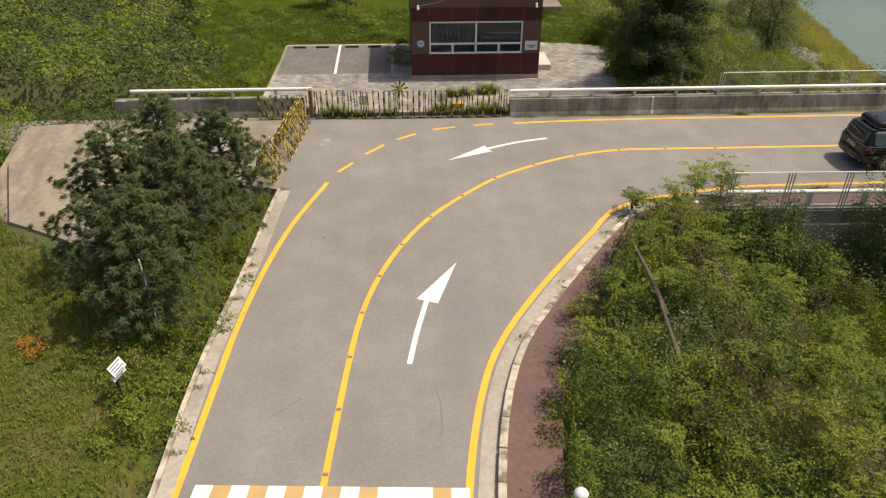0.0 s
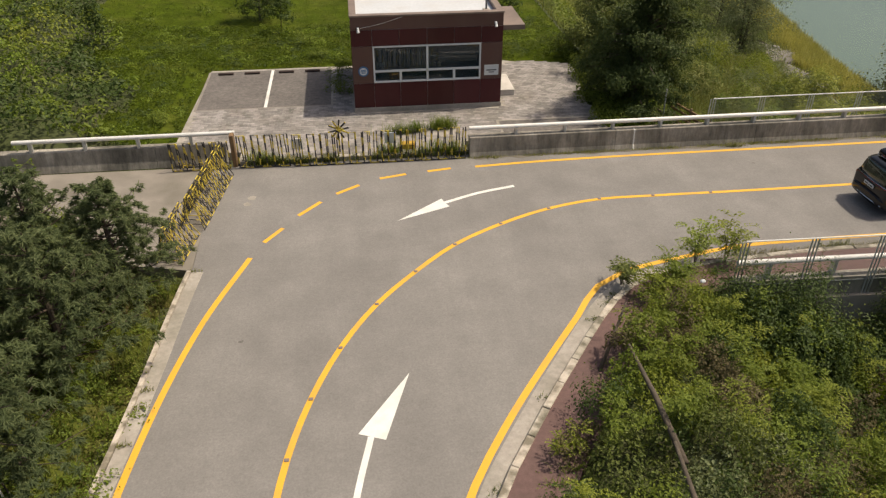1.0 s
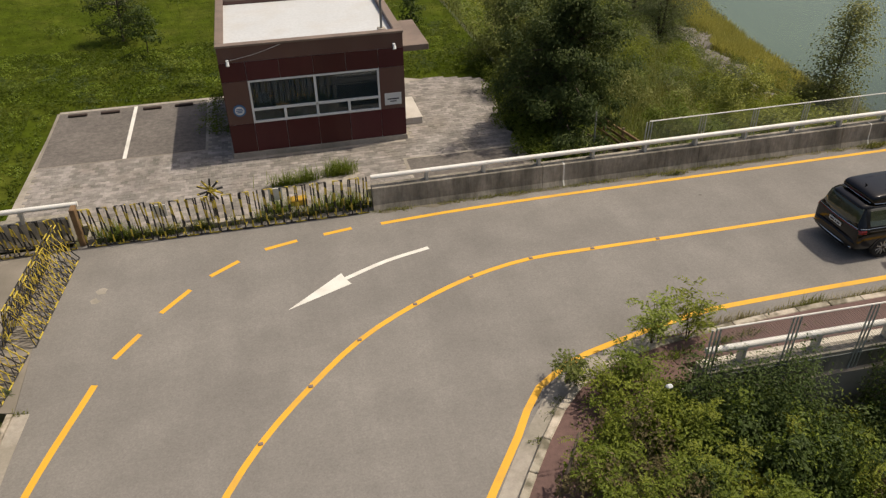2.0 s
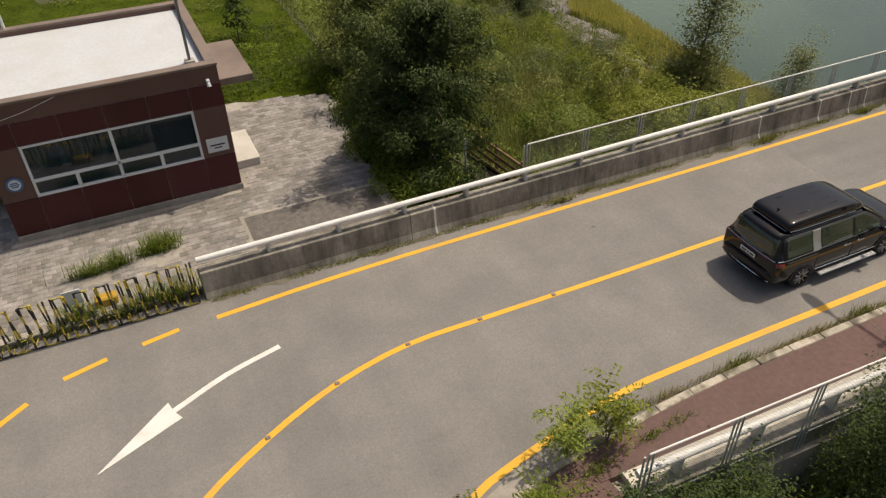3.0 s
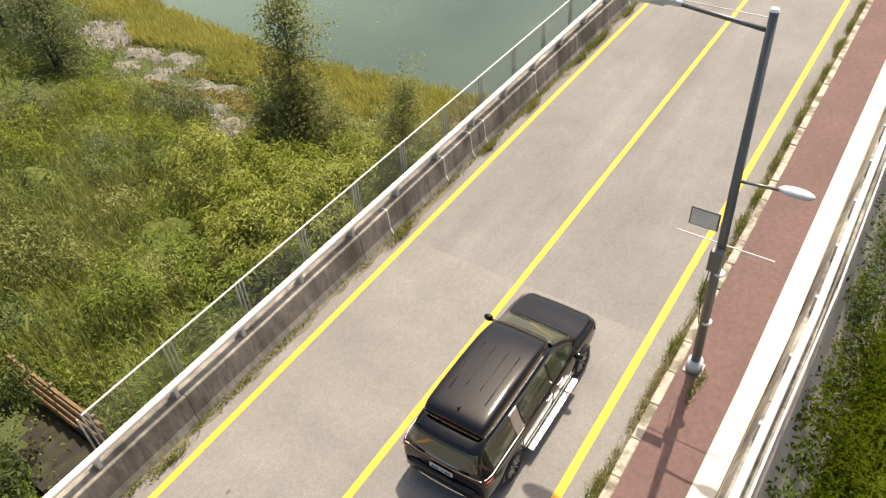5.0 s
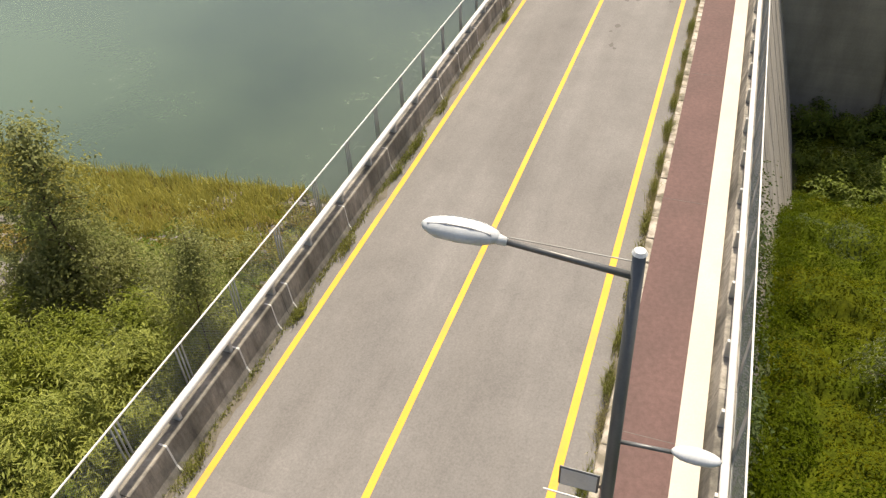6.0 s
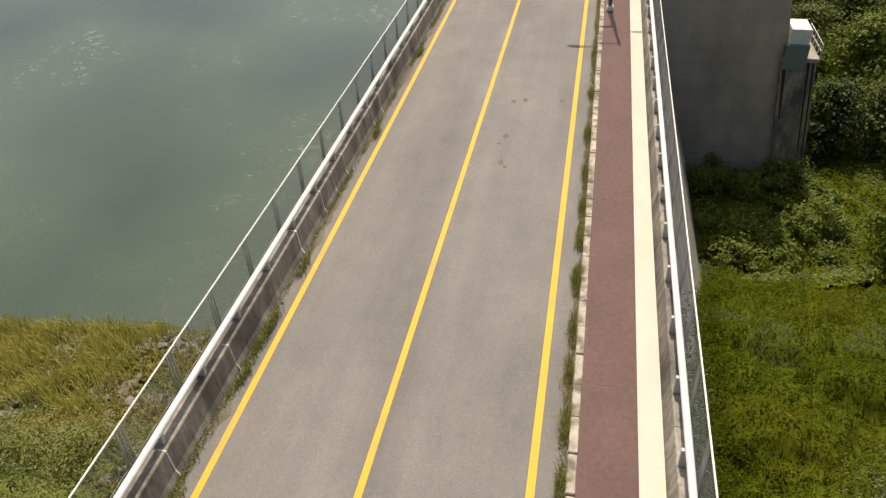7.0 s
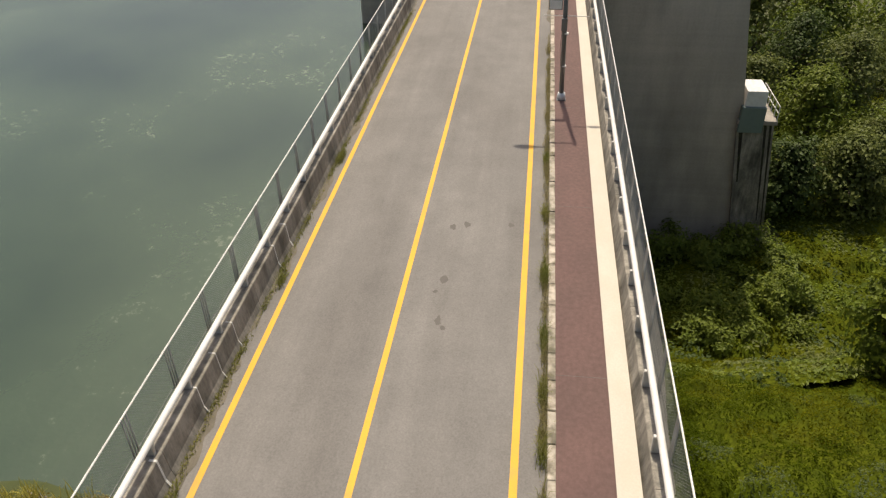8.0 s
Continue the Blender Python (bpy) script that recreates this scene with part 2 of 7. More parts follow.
GRASS_STRAW = leaf_mat("grass_straw", (0.330, 0.285, 0.130), (0.250, 0.225, 0.095), coarse=0.4)
LAWN_BLADE = leaf_mat("lawn_blade", (0.088, 0.122, 0.008), (0.064, 0.094, 0.006), coarse=0.15)
VERGE = mat("verge_turf", (0.092, 0.104, 0.018), (0.066, 0.080, 0.016), 0.95, 7, 0.5, (0.125, 0.098, 0.042), 0.75, (0.7, 0.7, 0.7), 0.9, spec=0.05)
overlay(VERGE, 5.0, 0.6, 1.25, 8)
LEAF_RUST = leaf_mat("leaf_rust", (0.300, 0.225, 0.050), (0.220, 0.200, 0.045))
# timber colour sunk to hold the shade over the steps; also used for stains
TREAD_WOOD = mat("shaded_timber_and_stain", (0.030, 0.023, 0.017), (0.020, 0.016, 0.012), 0.95, 15, 2, (0.07, 0.08, 0.03), 0.5, (2, 2, 2), 0.3)
GRASS_GREEN = leaf_mat("grass_green", (0.185, 0.245, 0.028), (0.145, 0.205, 0.025), coarse=0.15)
GRASS_DRY = leaf_mat("grass_olive", (0.215, 0.212, 0.048), (0.155, 0.180, 0.040), coarse=0.2)
REED = leaf_mat("reed_yellow", (0.470, 0.430, 0.105), (0.350, 0.345, 0.085), coarse=0.12)
NEEDLE = leaf_mat("pine_needle", (0.130, 0.168, 0.070), (0.164, 0.198, 0.084), vary=0.3, translucent=0.55)

def plain(name, c, rough=0.5, metal=0.0, coat=0.0, spec=0.5):
    return mat(name, c, tuple(0.9 * v for v in c), rough, 60, 3, bump=0.0, metal=metal, coat=coat, spec=spec)


CAR_BLACK = plain("black_car_paint", (0.0036, 0.0036, 0.0052), 0.08, 0.0, 0.15, 0.36)
CAR_PLASTIC = plain("black_plastic", (0.012, 0.012, 0.013), 0.55)
CHROME = plain("chrome", (0.72, 0.72, 0.72), 0.16, 1.0)
ALU = plain("brushed_aluminium", (0.62, 0.62, 0.62), 0.35, 0.9)
TYRE = plain("tyre_rubber", (0.017, 0.017, 0.018), 0.85)
RED_LENS = plain("red_lamp_lens", (0.20, 0.008, 0.010), 0.18, 0.0, 0.6)
PLATE = plain("plate_white", (0.70, 0.72, 0.72), 0.5)
INK = plain("dark_ink", (0.03, 0.032, 0.04), 0.6)
SIGN_GREY = plain("sign_grey", (0.16, 0.18, 0.20), 0.6)
BLUE = plain("sign_blue", (0.045, 0.15, 0.32), 0.5)
BLACK_RUBBER = plain("black_rubber", (0.022, 0.021, 0.020), 0.85)
PALE_STEP = mat("pale_step_stone", (0.62, 0.58, 0.53), (0.54, 0.50, 0.45), 0.85, 25, 1.2, (0.30, 0.27, 0.22), 0.4, (1.5, 1.5, 1.5), 0.15)
ADOBE = mat("faded_yellow_band", (0.52, 0.34, 0.13), (0.44, 0.28, 0.10), 0.8, 30, 1.0, (0.34, 0.26, 0.17), 0.6, (1.5, 1.5, 1.5), 0.1)
STUD = plain("road_stud_plastic", (0.22, 0.17, 0.15), 0.6)


def glass(name, tint, rough=0.02):
    m = bpy.data.materials.new(name)
    m.use_nodes = True
    b = m.node_tree.nodes["Principled BSDF"]
    b.inputs["Base Color"].default_value = (*tint, 1)
    b.inputs["Transmission Weight"].default_value = 0.85
    b.inputs["Roughness"].default_value, b.inputs["IOR"].default_value = rough, 1.5
    return m


GLASS = glass("window_glass", (0.075, 0.13, 0.16))
# green in this glass colour stands in for reflected vegetation
CAR_GLASS = plain("privacy_glass", (0.034, 0.046, 0.026), 0.04, 0.0, 0.25, 0.5)
CAR_GLASS.node_tree.nodes["Principled BSDF"].inputs["IOR"].default_value = 1.7


def striped(name):
    """Yellow and black bands 0.2 m long up and along a tube."""
    m = mat(name, (0.66, 0.52, 0.060), (0.52, 0.39, 0.045), 0.7, 40, 2, (0.13, 0.075, 0.035), 0.75, (7, 7, 7), 0.1)
    nt = m.node_tree
    nd, lk = nt.nodes, nt.links
    b = nd["Principled BSDF"]
    src = b.inputs["Base Color"].links[0].from_socket
    tc = nd.new("ShaderNodeNewGeometry")
    dot = nd.new("ShaderNodeVectorMath")
    dot.operation = "DOT_PRODUCT"
    dot.inputs[1].default_value = (1.0, 0.9, 1.15)
    lk.new(tc.outputs["Position"], dot.inputs[0])
    wave = nd.new("ShaderNodeMath")
    wave.operation = "PINGPONG"
    wave.inputs[1].default_value = 0.34
    off = nd.new("ShaderNodeMath")
    off.operation = "MULTIPLY_ADD"
    off.inputs[1].default_value = 0.68
    lk.new(tc.outputs["Random Per Island"], off.inputs[0])
    lk.new(dot.outputs["Value"], off.inputs[2])
    lk.new(off.outputs[0], wave.inputs[0])
    gt = nd.new("ShaderNodeMath")
    gt.operation = "GREATER_THAN"
    gt.inputs[1].default_value = 0.165
    lk.new(wave.outputs[0], gt.inputs[0])
    x = nd.new("ShaderNodeMix")
    x.data_type = "RGBA"
    lk.new(gt.outputs[0], x.inputs[0])
    lk.new(src, x.inputs[6])
    x.inputs[7].default_value = (0.03, 0.027, 0.025, 1)
    lk.new(x.outputs[2], b.inputs["Base Color"])
    return m


STRIPED = striped("yellow_black_bands")


def water_mat():
    m = bpy.data.materials.new("reservoir_water")
    m.use_nodes = True
    nt = m.node_tree
    nd, lk = nt.nodes, nt.links
    b = nd["Principled BSDF"]
    geo = nd.new("ShaderNodeNewGeometry")
    n1, n2, n3 = (nd.new("ShaderNodeTexNoise") for _ in range(3))
    for n, s, d in ((n1, 0.05, 6), (n2, 2.2, 4), (n3, 0.35, 4)):
        n.inputs["Scale"].default_value, n.inputs["Detail"].default_value = s, d
        lk.new(geo.outputs["Position"], n.inputs["Vector"])
    x = nd.new("ShaderNodeMix")
    x.data_type = "RGBA"
    # dark-to-pale mottling of the base colour stands in for cloud reflections
    x.inputs[6].default_value, x.inputs[7].default_value = (0.008, 0.028, 0.010, 1), (0.048, 0.080, 0.038, 1)
    cloud = nd.new("ShaderNodeMapRange")
    cloud.inputs[1].default_value, cloud.inputs[2].default_value = 0.36, 0.68
    lk.new(n1.outputs[0], cloud.inputs[0])
    lk.new(cloud.outputs[0], x.inputs[0])
    # paler patch in the base colour standing in for bright sky reflection
    far = nd.new("ShaderNodeVectorMath")
    far.operation = "DISTANCE"
    far.inputs[1].default_value = (54.0, 86.0, WATER_Z)
    lk.new(geo.outputs["Position"], far.inputs[0])
    sheen_mask = nd.new("ShaderNodeMapRange")
    sheen_mask.interpolation_type = "SMOOTHSTEP"
    sheen_mask.inputs[1].default_value, sheen_mask.inputs[2].default_value = 34.0, 8.0
    lk.new(far.outputs["Value"], sheen_mask.inputs[0])
    sky_sheen = nd.new("ShaderNodeMix")
    sky_sheen.data_type = "RGBA"
    sky_sheen.inputs[7].default_value = (0.088, 0.128, 0.074, 1)
    lk.new(sheen_mask.outputs[0], sky_sheen.inputs[0])
    lk.new(x.outputs[2], sky_sheen.inputs[6])
    # drifting scum and specks
    sp = nd.new("ShaderNodeTexNoise")
    sp.inputs["Scale"].default_value, sp.inputs["Detail"].default_value, sp.inputs["Roughness"].default_value = 1.6, 8, 0.75
    lk.new(geo.outputs["Position"], sp.inputs["Vector"])
    mul = nd.new("ShaderNodeMath")
    mul.operation = "MULTIPLY"
    lk.new(sp.outputs[0], mul.inputs[0])
    lk.new(n1.outputs[0], mul.inputs[1])
    rg = nd.new("ShaderNodeMapRange")
    rg.inputs[1].default_value, rg.inputs[2].default_value = 0.345, 0.50
    lk.new(mul.outputs[0], rg.inputs[0])
    y = nd.new("ShaderNodeMix")
    y.data_type = "RGBA"
    y.inputs[7].default_value = (0.22, 0.25, 0.17, 1)
    lk.new(rg.outputs[0], y.inputs[0])
    lk.new(sky_sheen.outputs[2], y.inputs[6])
    lk.new(y.outputs[2], b.inputs["Base Color"])
    b.inputs["Roughness"].default_value, b.inputs["IOR"].default_value = 0.04, 1.75
    add = nd.new("ShaderNodeMath")
    lk.new(n2.outputs[0], add.inputs[0])
    lk.new(n3.outputs[0], add.inputs[1])
    bp = nd.new("ShaderNodeBump")
    bp.inputs["Strength"].default_value, bp.inputs["Distance"].default_value = 0.14, 0.08
    lk.new(add.outputs[0], bp.inputs["Height"])
    lk.new(bp.outputs[0], b.inputs["Normal"])
    return m


WATER_Z = -12.2
WATER = water_mat()

# ---- building tools ----
def part(name, bm, material, parent=None, label="", smooth=False):
    me = bpy.data.meshes.new(name)
    bm.to_mesh(me)
    bm.free()
    me.materials.append(material)
    if smooth:
        me.polygons.foreach_set("use_smooth", [True] * len(me.polygons))
    ob = new(name, me)
    ob.parent = parent
    if label:
        tagged(ob, label)
    return ob


def empty(name, x=0.0, y=0.0, z=0.0, rz=0.0):
    ob = new(name)
    ob.empty_display_size = 0.2
    ob.matrix_basis = pose(x, y, z, 0, 0, rz)
    return ob


def add_box(bm, x0, x1, y0, y1, z0, z1, bevel=0.0, m=None):
    r = bmesh.ops.create_cube(bm, size=1.0)
    vs = r["verts"]
    t = Matrix.Translation(((x0 + x1) / 2, (y0 + y1) / 2, (z0 + z1) / 2)) @ Matrix.Diagonal((x1 - x0, y1 - y0, z1 - z0, 1))
    bmesh.ops.transform(bm, matrix=(m @ t) if m else t, verts=vs)
    if bevel:
        es = list({e for v in vs for e in v.link_edges})
        bmesh.ops.bevel(bm, geom=es, offset=bevel, segments=1, affect="EDGES")


def box(x0, x1, y0, y1, z0, z1, bevel=0.0, m=None):
    bm = bmesh.new()
    add_box(bm, x0, x1, y0, y1, z0, z1, bevel, m)
    return bm


def curve(pts, step=0.5):
    """Points along a smooth curve through pts, with no overshoot where their spacing changes."""
    p = [Vector(q) if len(q) == 3 else Vector((*q, 0)) for q in pts]
    n = len(p)
    t = [0.0]
    for a, b in zip(p, p[1:]):
        t.append(t[-1] + (b - a).length)
    slope = []
    for i in range(n):
        if i == 0:
            slope.append((p[1] - p[0]) / (t[1] - t[0]))
        elif i == n - 1:
            slope.append((p[-1] - p[-2]) / (t[-1] - t[-2]))
        else:
            d0, d1 = t[i] - t[i - 1], t[i + 1] - t[i]
            slope.append(((p[i] - p[i - 1]) / d0 * d1 + (p[i + 1] - p[i]) / d1 * d0) / (d0 + d1))
    out = []
    for i in range(n - 1):
        h = t[i + 1] - t[i]
        k = max(1, int(h / step))
        if h > 30:
            k = 2
        for j in range(k):
            u = j / k
            out.append((2 * u ** 3 - 3 * u ** 2 + 1) * p[i] + (u ** 3 - 2 * u ** 2 + u) * h * slope[i] + (3 * u ** 2 - 2 * u ** 3) * p[i + 1] + (u ** 3 - u ** 2) * h * slope[i + 1])
    out.append(p[-1].copy())
    return out


def side_normals(path):
    ns = []
    for i in range(len(path)):
        d = path[min(i + 1, len(path) - 1)] - path[max(i - 1, 0)]
        d.z = 0
        d.normalize()
        ns.append(Vector((d.y, -d.x, 0)))
    return ns


def add_sweep(bm, path, profile, caps=True):
    """profile: (offset to the right of the path, height) pairs, run round the section."""
    rings = []
    for p, n in zip(path, side_normals(path)):
        rings.append([bm.verts.new(p + n * o + Vector((0, 0, h))) for o, h in profile])
    k = len(profile)
    for a, b in zip(rings, rings[1:]):
        for i in range(k):
            j = (i + 1) % k
            bm.faces.new((a[i], a[j], b[j], b[i]))
    if caps:
        bm.faces.new(rings[0][::-1])
        bm.faces.new(rings[-1])
    return bm


def sweep(path, profile):
    bm = bmesh.new()
    add_sweep(bm, path, profile)
    bmesh.ops.recalc_face_normals(bm, faces=bm.faces)
    return bm


def stripe(path, w, z0=0.0, h=0.006):
    return sweep(path, [(-w / 2, z0), (-w / 2, z0 + h), (w / 2, z0 + h), (w / 2, z0)])


def add_tube(bm, pts, radii, seg=8):
    pts = [Vector(p) for p in pts]
    if isinstance(radii, (int, float)):
        radii = [radii] * len(pts)
    rings = []
    for i, p in enumerate(pts):
        d = (pts[min(i + 1, len(pts) - 1)] - pts[max(i - 1, 0)]).normalized()
        a = d.cross(Vector((0, 0, 1)) if abs(d.z) < 0.9 else Vector((1, 0, 0))).normalized()
        b = d.cross(a)
        rings.append([bm.verts.new(p + (a * math.cos(2 * math.pi * k / seg) + b * math.sin(2 * math.pi * k / seg)) * radii[i]) for k in range(seg)])
    for r0, r1 in zip(rings, rings[1:]):
        for k in range(seg):
            bm.faces.new((r0[k], r0[(k + 1) % seg], r1[(k + 1) % seg], r1[k]))
    bm.faces.new(rings[0][::-1])
    bm.faces.new(rings[-1])


def tube(pts, radii, seg=8):
    bm = bmesh.new()
    add_tube(bm, pts, radii, seg)
    bmesh.ops.recalc_face_normals(bm, faces=bm.faces)
    return bm


def polygon(pts, z0, z1):
    """A flat slab over an outline."""
    bm = bmesh.new()
    vs = [bm.verts.new((x, y, z1)) for x, y in pts]
    f = bm.faces.new(vs)
    if z0 < z1:
        r = bmesh.ops.extrude_face_region(bm, geom=[f])
        for v in r["geom"]:
            if isinstance(v, bmesh.types.BMVert):
                v.co.z = z0
    bmesh.ops.recalc_face_normals(bm, faces=bm.faces)
    bmesh.ops.triangulate(bm, faces=[q for q in bm.faces if len(q.verts) > 4])
    return bm


def raw_mesh(name, verts, faces, material, parent=None):
    """A mesh from arrays: verts (n, 3), faces (m, 3 or 4)."""
    me = bpy.data.meshes.new(name)
    n, m, k = len(verts), len(faces), faces.shape[1]
    me.vertices.add(n)
    me.vertices.foreach_set("co", np.asarray(verts, dtype=np.float32).ravel())
    me.loops.add(m * k)
    me.loops.foreach_set("vertex_index", np.asarray(faces, dtype=np.int32).ravel())
    me.polygons.add(m)
    me.polygons.foreach_set("loop_start", np.arange(0, m * k, k, dtype=np.int32))
    me.update(calc_edges=True)
    me.materials.append(material)
    ob = new(name, me)
    ob.parent = parent
    return ob

# ---- lie of the land ----
CENTRE = [(-3.9, -40.0), (-2.2, 2.0), (-2.05, 8.0), (-1.77, 12.54), (-1.59, 14.62), (-1.40, 16.63), (-1.13, 18.63), (-0.64, 20.54), (0.10, 22.42), (1.16, 24.27), (2.44, 25.82),
          (3.86, 27.23), (5.60, 28.35), (7.48, 29.2), (9.48, 29.66), (11.5, 29.68), (15.0, 29.65), (19.0, 29.65), (160.0, 29.65)]
LEFT_LINE = [(-7.4, -40.0), (-5.7, 2.0), (-5.26, 8.5), (-5.03, 12.5), (-4.88, 15.2), (-4.70, 18.2), (-4.31, 21.3), (-3.77, 23.95), (-2.75, 27.20)]
RIGHT_LINE = [(-0.8, -40.0), (0.9, 2.0), (1.2, 8.5), (1.46, 11.9), (1.65, 13.1), (1.99, 14.7), (2.58, 16.55), (3.02, 17.45), (3.92, 18.95), (5.69, 21.48), (6.86, 23.05), (7.85, 24.40), (8.75, 24.97),
              (10.9, 25.60), (13.4, 26.06), (15.5, 26.12), (20.0, 26.13), (24.0, 26.13), (160.0, 26.13)]
KERB = [(-0.2, -40.0), (1.45, 2.0), (1.77, 8.5), (2.06, 11.74), (2.25, 13.02), (2.62, 14.80), (3.30, 16.75), (4.72, 19.10), (6.22, 21.25), (7.62, 23.12), (8.6, 24.14), (10.2, 24.86), (12.7, 25.22),
        (15.7, 25.42), (19.2, 25.42), (24.0, 25.42), (160.0, 25.42)]
GUTTER = [(-7.9, -40.0), (-6.2, 2.0), (-5.7, 8.5), (-5.46, 12.26), (-5.41, 15.0), (-5.27, 17.35), (-5.05, 19.5), (-4.84, 21.93), (-4.60, 25.4), (-4.48, 26.6)]


def shore_x(y):
    """Where the bank meets the reservoir."""
    return float(np.interp(y, [34, 46, 54, 61, 76, 110], [49.6, 48.8, 48.0, 47.2, 49.0, 55.0]))


def ground_z(x, y):
    """Height of the natural ground."""
    if y > 34.3:
        shore = shore_x(y)
        t = (x - 13.0) / (shore - 13.0)
        z = 0.12 if t < 0 else 0.12 - 12.32 * (t ** 0.85 if t < 1 else 1 + 0.9 * (t - 1))
        z = max(z, -17.0)
        if x < -7:
            z += min(3.0, 0.09 * (-7 - x) + 0.02 * max(0, y - 40) * min(1.0, (-7 - x) / 10))
    elif y < 24.2:
        z = float(np.interp(x - 0.12 * max(0.0, 20.0 - y), [9, 20, 30, 46, 54, 68, 73], [0.06, -4.2, -6.0, -9.3, -12.5, -21.0, -25.3]))
    else:
        z = 0.0
    return z


def near_road(x, y):
    """How deep the sheet must stay below the paved surfaces here."""
    if x > 8.8 and 22.4 < y < 34.9:
        return -0.3 if x < 12 else min(ground_z(x, 36.0), ground_z(x, 20.0)) - 3.0
    if -6.1 - (2.4 if y < 5 else 0.0) < x < 10.0 and -45 < y < 34.4:
        right = 1.4 + 0.0 * y if y < 12 else np.interp(y, [12, 13, 14.8, 16.8, 19.1, 21.3, 23.2, 24.2, 34.4], [1.9, 2.05, 2.5, 3.3, 4.6, 6.3, 7.8, 8.6, 12.0])
        if x < right + 1.9:
            return -0.3
    if -45 < x < -4 and 26.5 < y < 35.4:
        return -0.12
    if -16 < x < 13 and 34.2 < y < 45.2:
        return -0.06 if x > -7.4 else None
    return None


def land_z(x, y):
    z = ground_z(x, y) + 0.10 * noise.noise((0.35 * x, 0.35 * y, 0)) + 0.35 * min(1.0, abs(ground_z(x, y)) / 4) * noise.noise((0.13 * x, 0.13 * y, 3))
    low = near_road(x, y)
    return z if low is None else min(z, low)


def build_ground():
    xs = np.concatenate([[-700, -300, -120, -60, -40], np.arange(-30, 62, 0.8), np.arange(62, 130, 3.0), [150, 200, 300, 420, 700]])
    ys = np.concatenate([[-700, -300, -120, -70, -45], np.arange(-30, 4, 3.0), np.arange(4, 60, 0.8), np.arange(60, 112, 2.5), [130, 170, 260, 400, 700]])
    v = np.array([(x, y, land_z(float(x), float(y))) for y in ys for x in xs])
    nx, ny = len(xs), len(ys)
    i = np.arange((ny - 1) * (nx - 1))
    a = (i // (nx - 1)) * nx + i % (nx - 1)
    f = np.stack([a, a + 1, a + nx + 1, a + nx], 1)
    ob = raw_mesh("ground", v, f, SOIL)
    ob.data.polygons.foreach_set("use_smooth", [True] * len(ob.data.polygons))
    return tagged(ob, "grass and soil ground falling to the reservoir and the valley", "ground", kind="structure")


build_ground()
water = raw_mesh("water", np.array([(30, 34.2, WATER_Z), (700, 34.2, WATER_Z), (700, 700, WATER_Z), (30, 700, WATER_Z)]), np.array([[0, 1, 2, 3]]), WATER)
tagged(water, "calm grey-green reservoir water", "water", kind="structure")

# ---- road ----
kerb_path = curve(KERB, 0.6)
gutter_path = curve(GUTTER, 0.6)
SEAM_X = 24.6
outline = [(p.x, p.y) for p in gutter_path] + [(-4.6, 33.9), (SEAM_X, 33.9)] + [(SEAM_X, 25.42)] + [(p.x, p.y) for p in reversed(kerb_path) if p.x < SEAM_X]
road = tagged(part("road", polygon(outline, -0.3, 0.0), ASPHALT), "worn grey asphalt two-lane road with a bend", "road", kind="structure")
crest = tagged(part("crest_road", box(SEAM_X, 160, 25.42, 33.9, -0.3, -0.001), ASPHALT_CREST), "darker grey asphalt along the dam crest", "road", kind="structure")

road_paint = empty("road_marking")
tagged(road_paint, "yellow and white painted lane lines and arrows on asphalt", "road marking", kind="structure")
part("centre_line", stripe(curve(CENTRE, 0.6), 0.16), YELLOW, road_paint, "solid yellow centre line")
part("edge_line", stripe(curve(LEFT_LINE, 0.6), 0.17), YELLOW, road_paint, "solid yellow edge line")
part("edge_line", stripe(curve(RIGHT_LINE, 0.6), 0.18), YELLOW, road_paint, "solid yellow edge line")
part("edge_line", stripe(curve([(5.4, 32.78), (7.5, 32.92), (11.0, 33.02), (15.0, 33.03), (160.0, 33.03)], 1.0), 0.16), YELLOW, road_paint, "solid yellow edge line")
DASHES = [((-2.39, 28.09), (-1.82, 28.94)), ((-1.33, 29.74), (-0.57, 30.64)), ((-0.01, 31.18), (0.83, 31.77)), ((1.63, 32.21), (2.65, 32.46)), ((3.50, 32.6), (4.43, 32.75))]
for a, b in DASHES:
    part("dash", stripe(curve([a, b], 0.5), 0.15), YELLOW, road_paint)


def arrow(tail, bend, neck, left, tip, right):
    """A lane arrow: a bowed shaft and a long barbed head, one painted sheet."""
    pa = curve([tail, bend, neck], 0.3)
    bm = stripe(pa, 0.15)
    h = 0.0065
    top = [bm.verts.new((*p, h)) for p in (left, tip, right, neck)]
    bm.faces.new(top)
    bmesh.ops.recalc_face_normals(bm, faces=bm.faces)
    return bm


part("arrow", arrow((0.22, 16.26), (0.46, 17.6), (0.80, 19.12), (0.50, 19.24), (1.87, 21.22), (1.14, 18.98)), WHITE, road_paint, "white bent lane arrow")
part("arrow", arrow((6.59, 31.02), (5.19, 30.64), (3.86, 30.05), (4.01, 29.76), (2.10, 28.97), (3.78, 30.36)), WHITE, road_paint, "white bent lane arrow")

for x, y in CENTRE[3:16]:
    st = part("road_stud", box(-0.06, 0.06, -0.05, 0.05, 0, 0.022, 0.012), STUD)
    st.location = (x, y, 0.006)
    tagged(st, "small brown plastic stud on the centre line", "road stud", "studs along the centre line")
st = part("road_stud", box(-0.06, 0.06, -0.05, 0.05, 0, 0.022, 0.012), STUD)
st.location = (13.7, 29.66, 0.006)
tagged(st, "small brown plastic stud on the centre line", "road stud", "studs along the centre line")

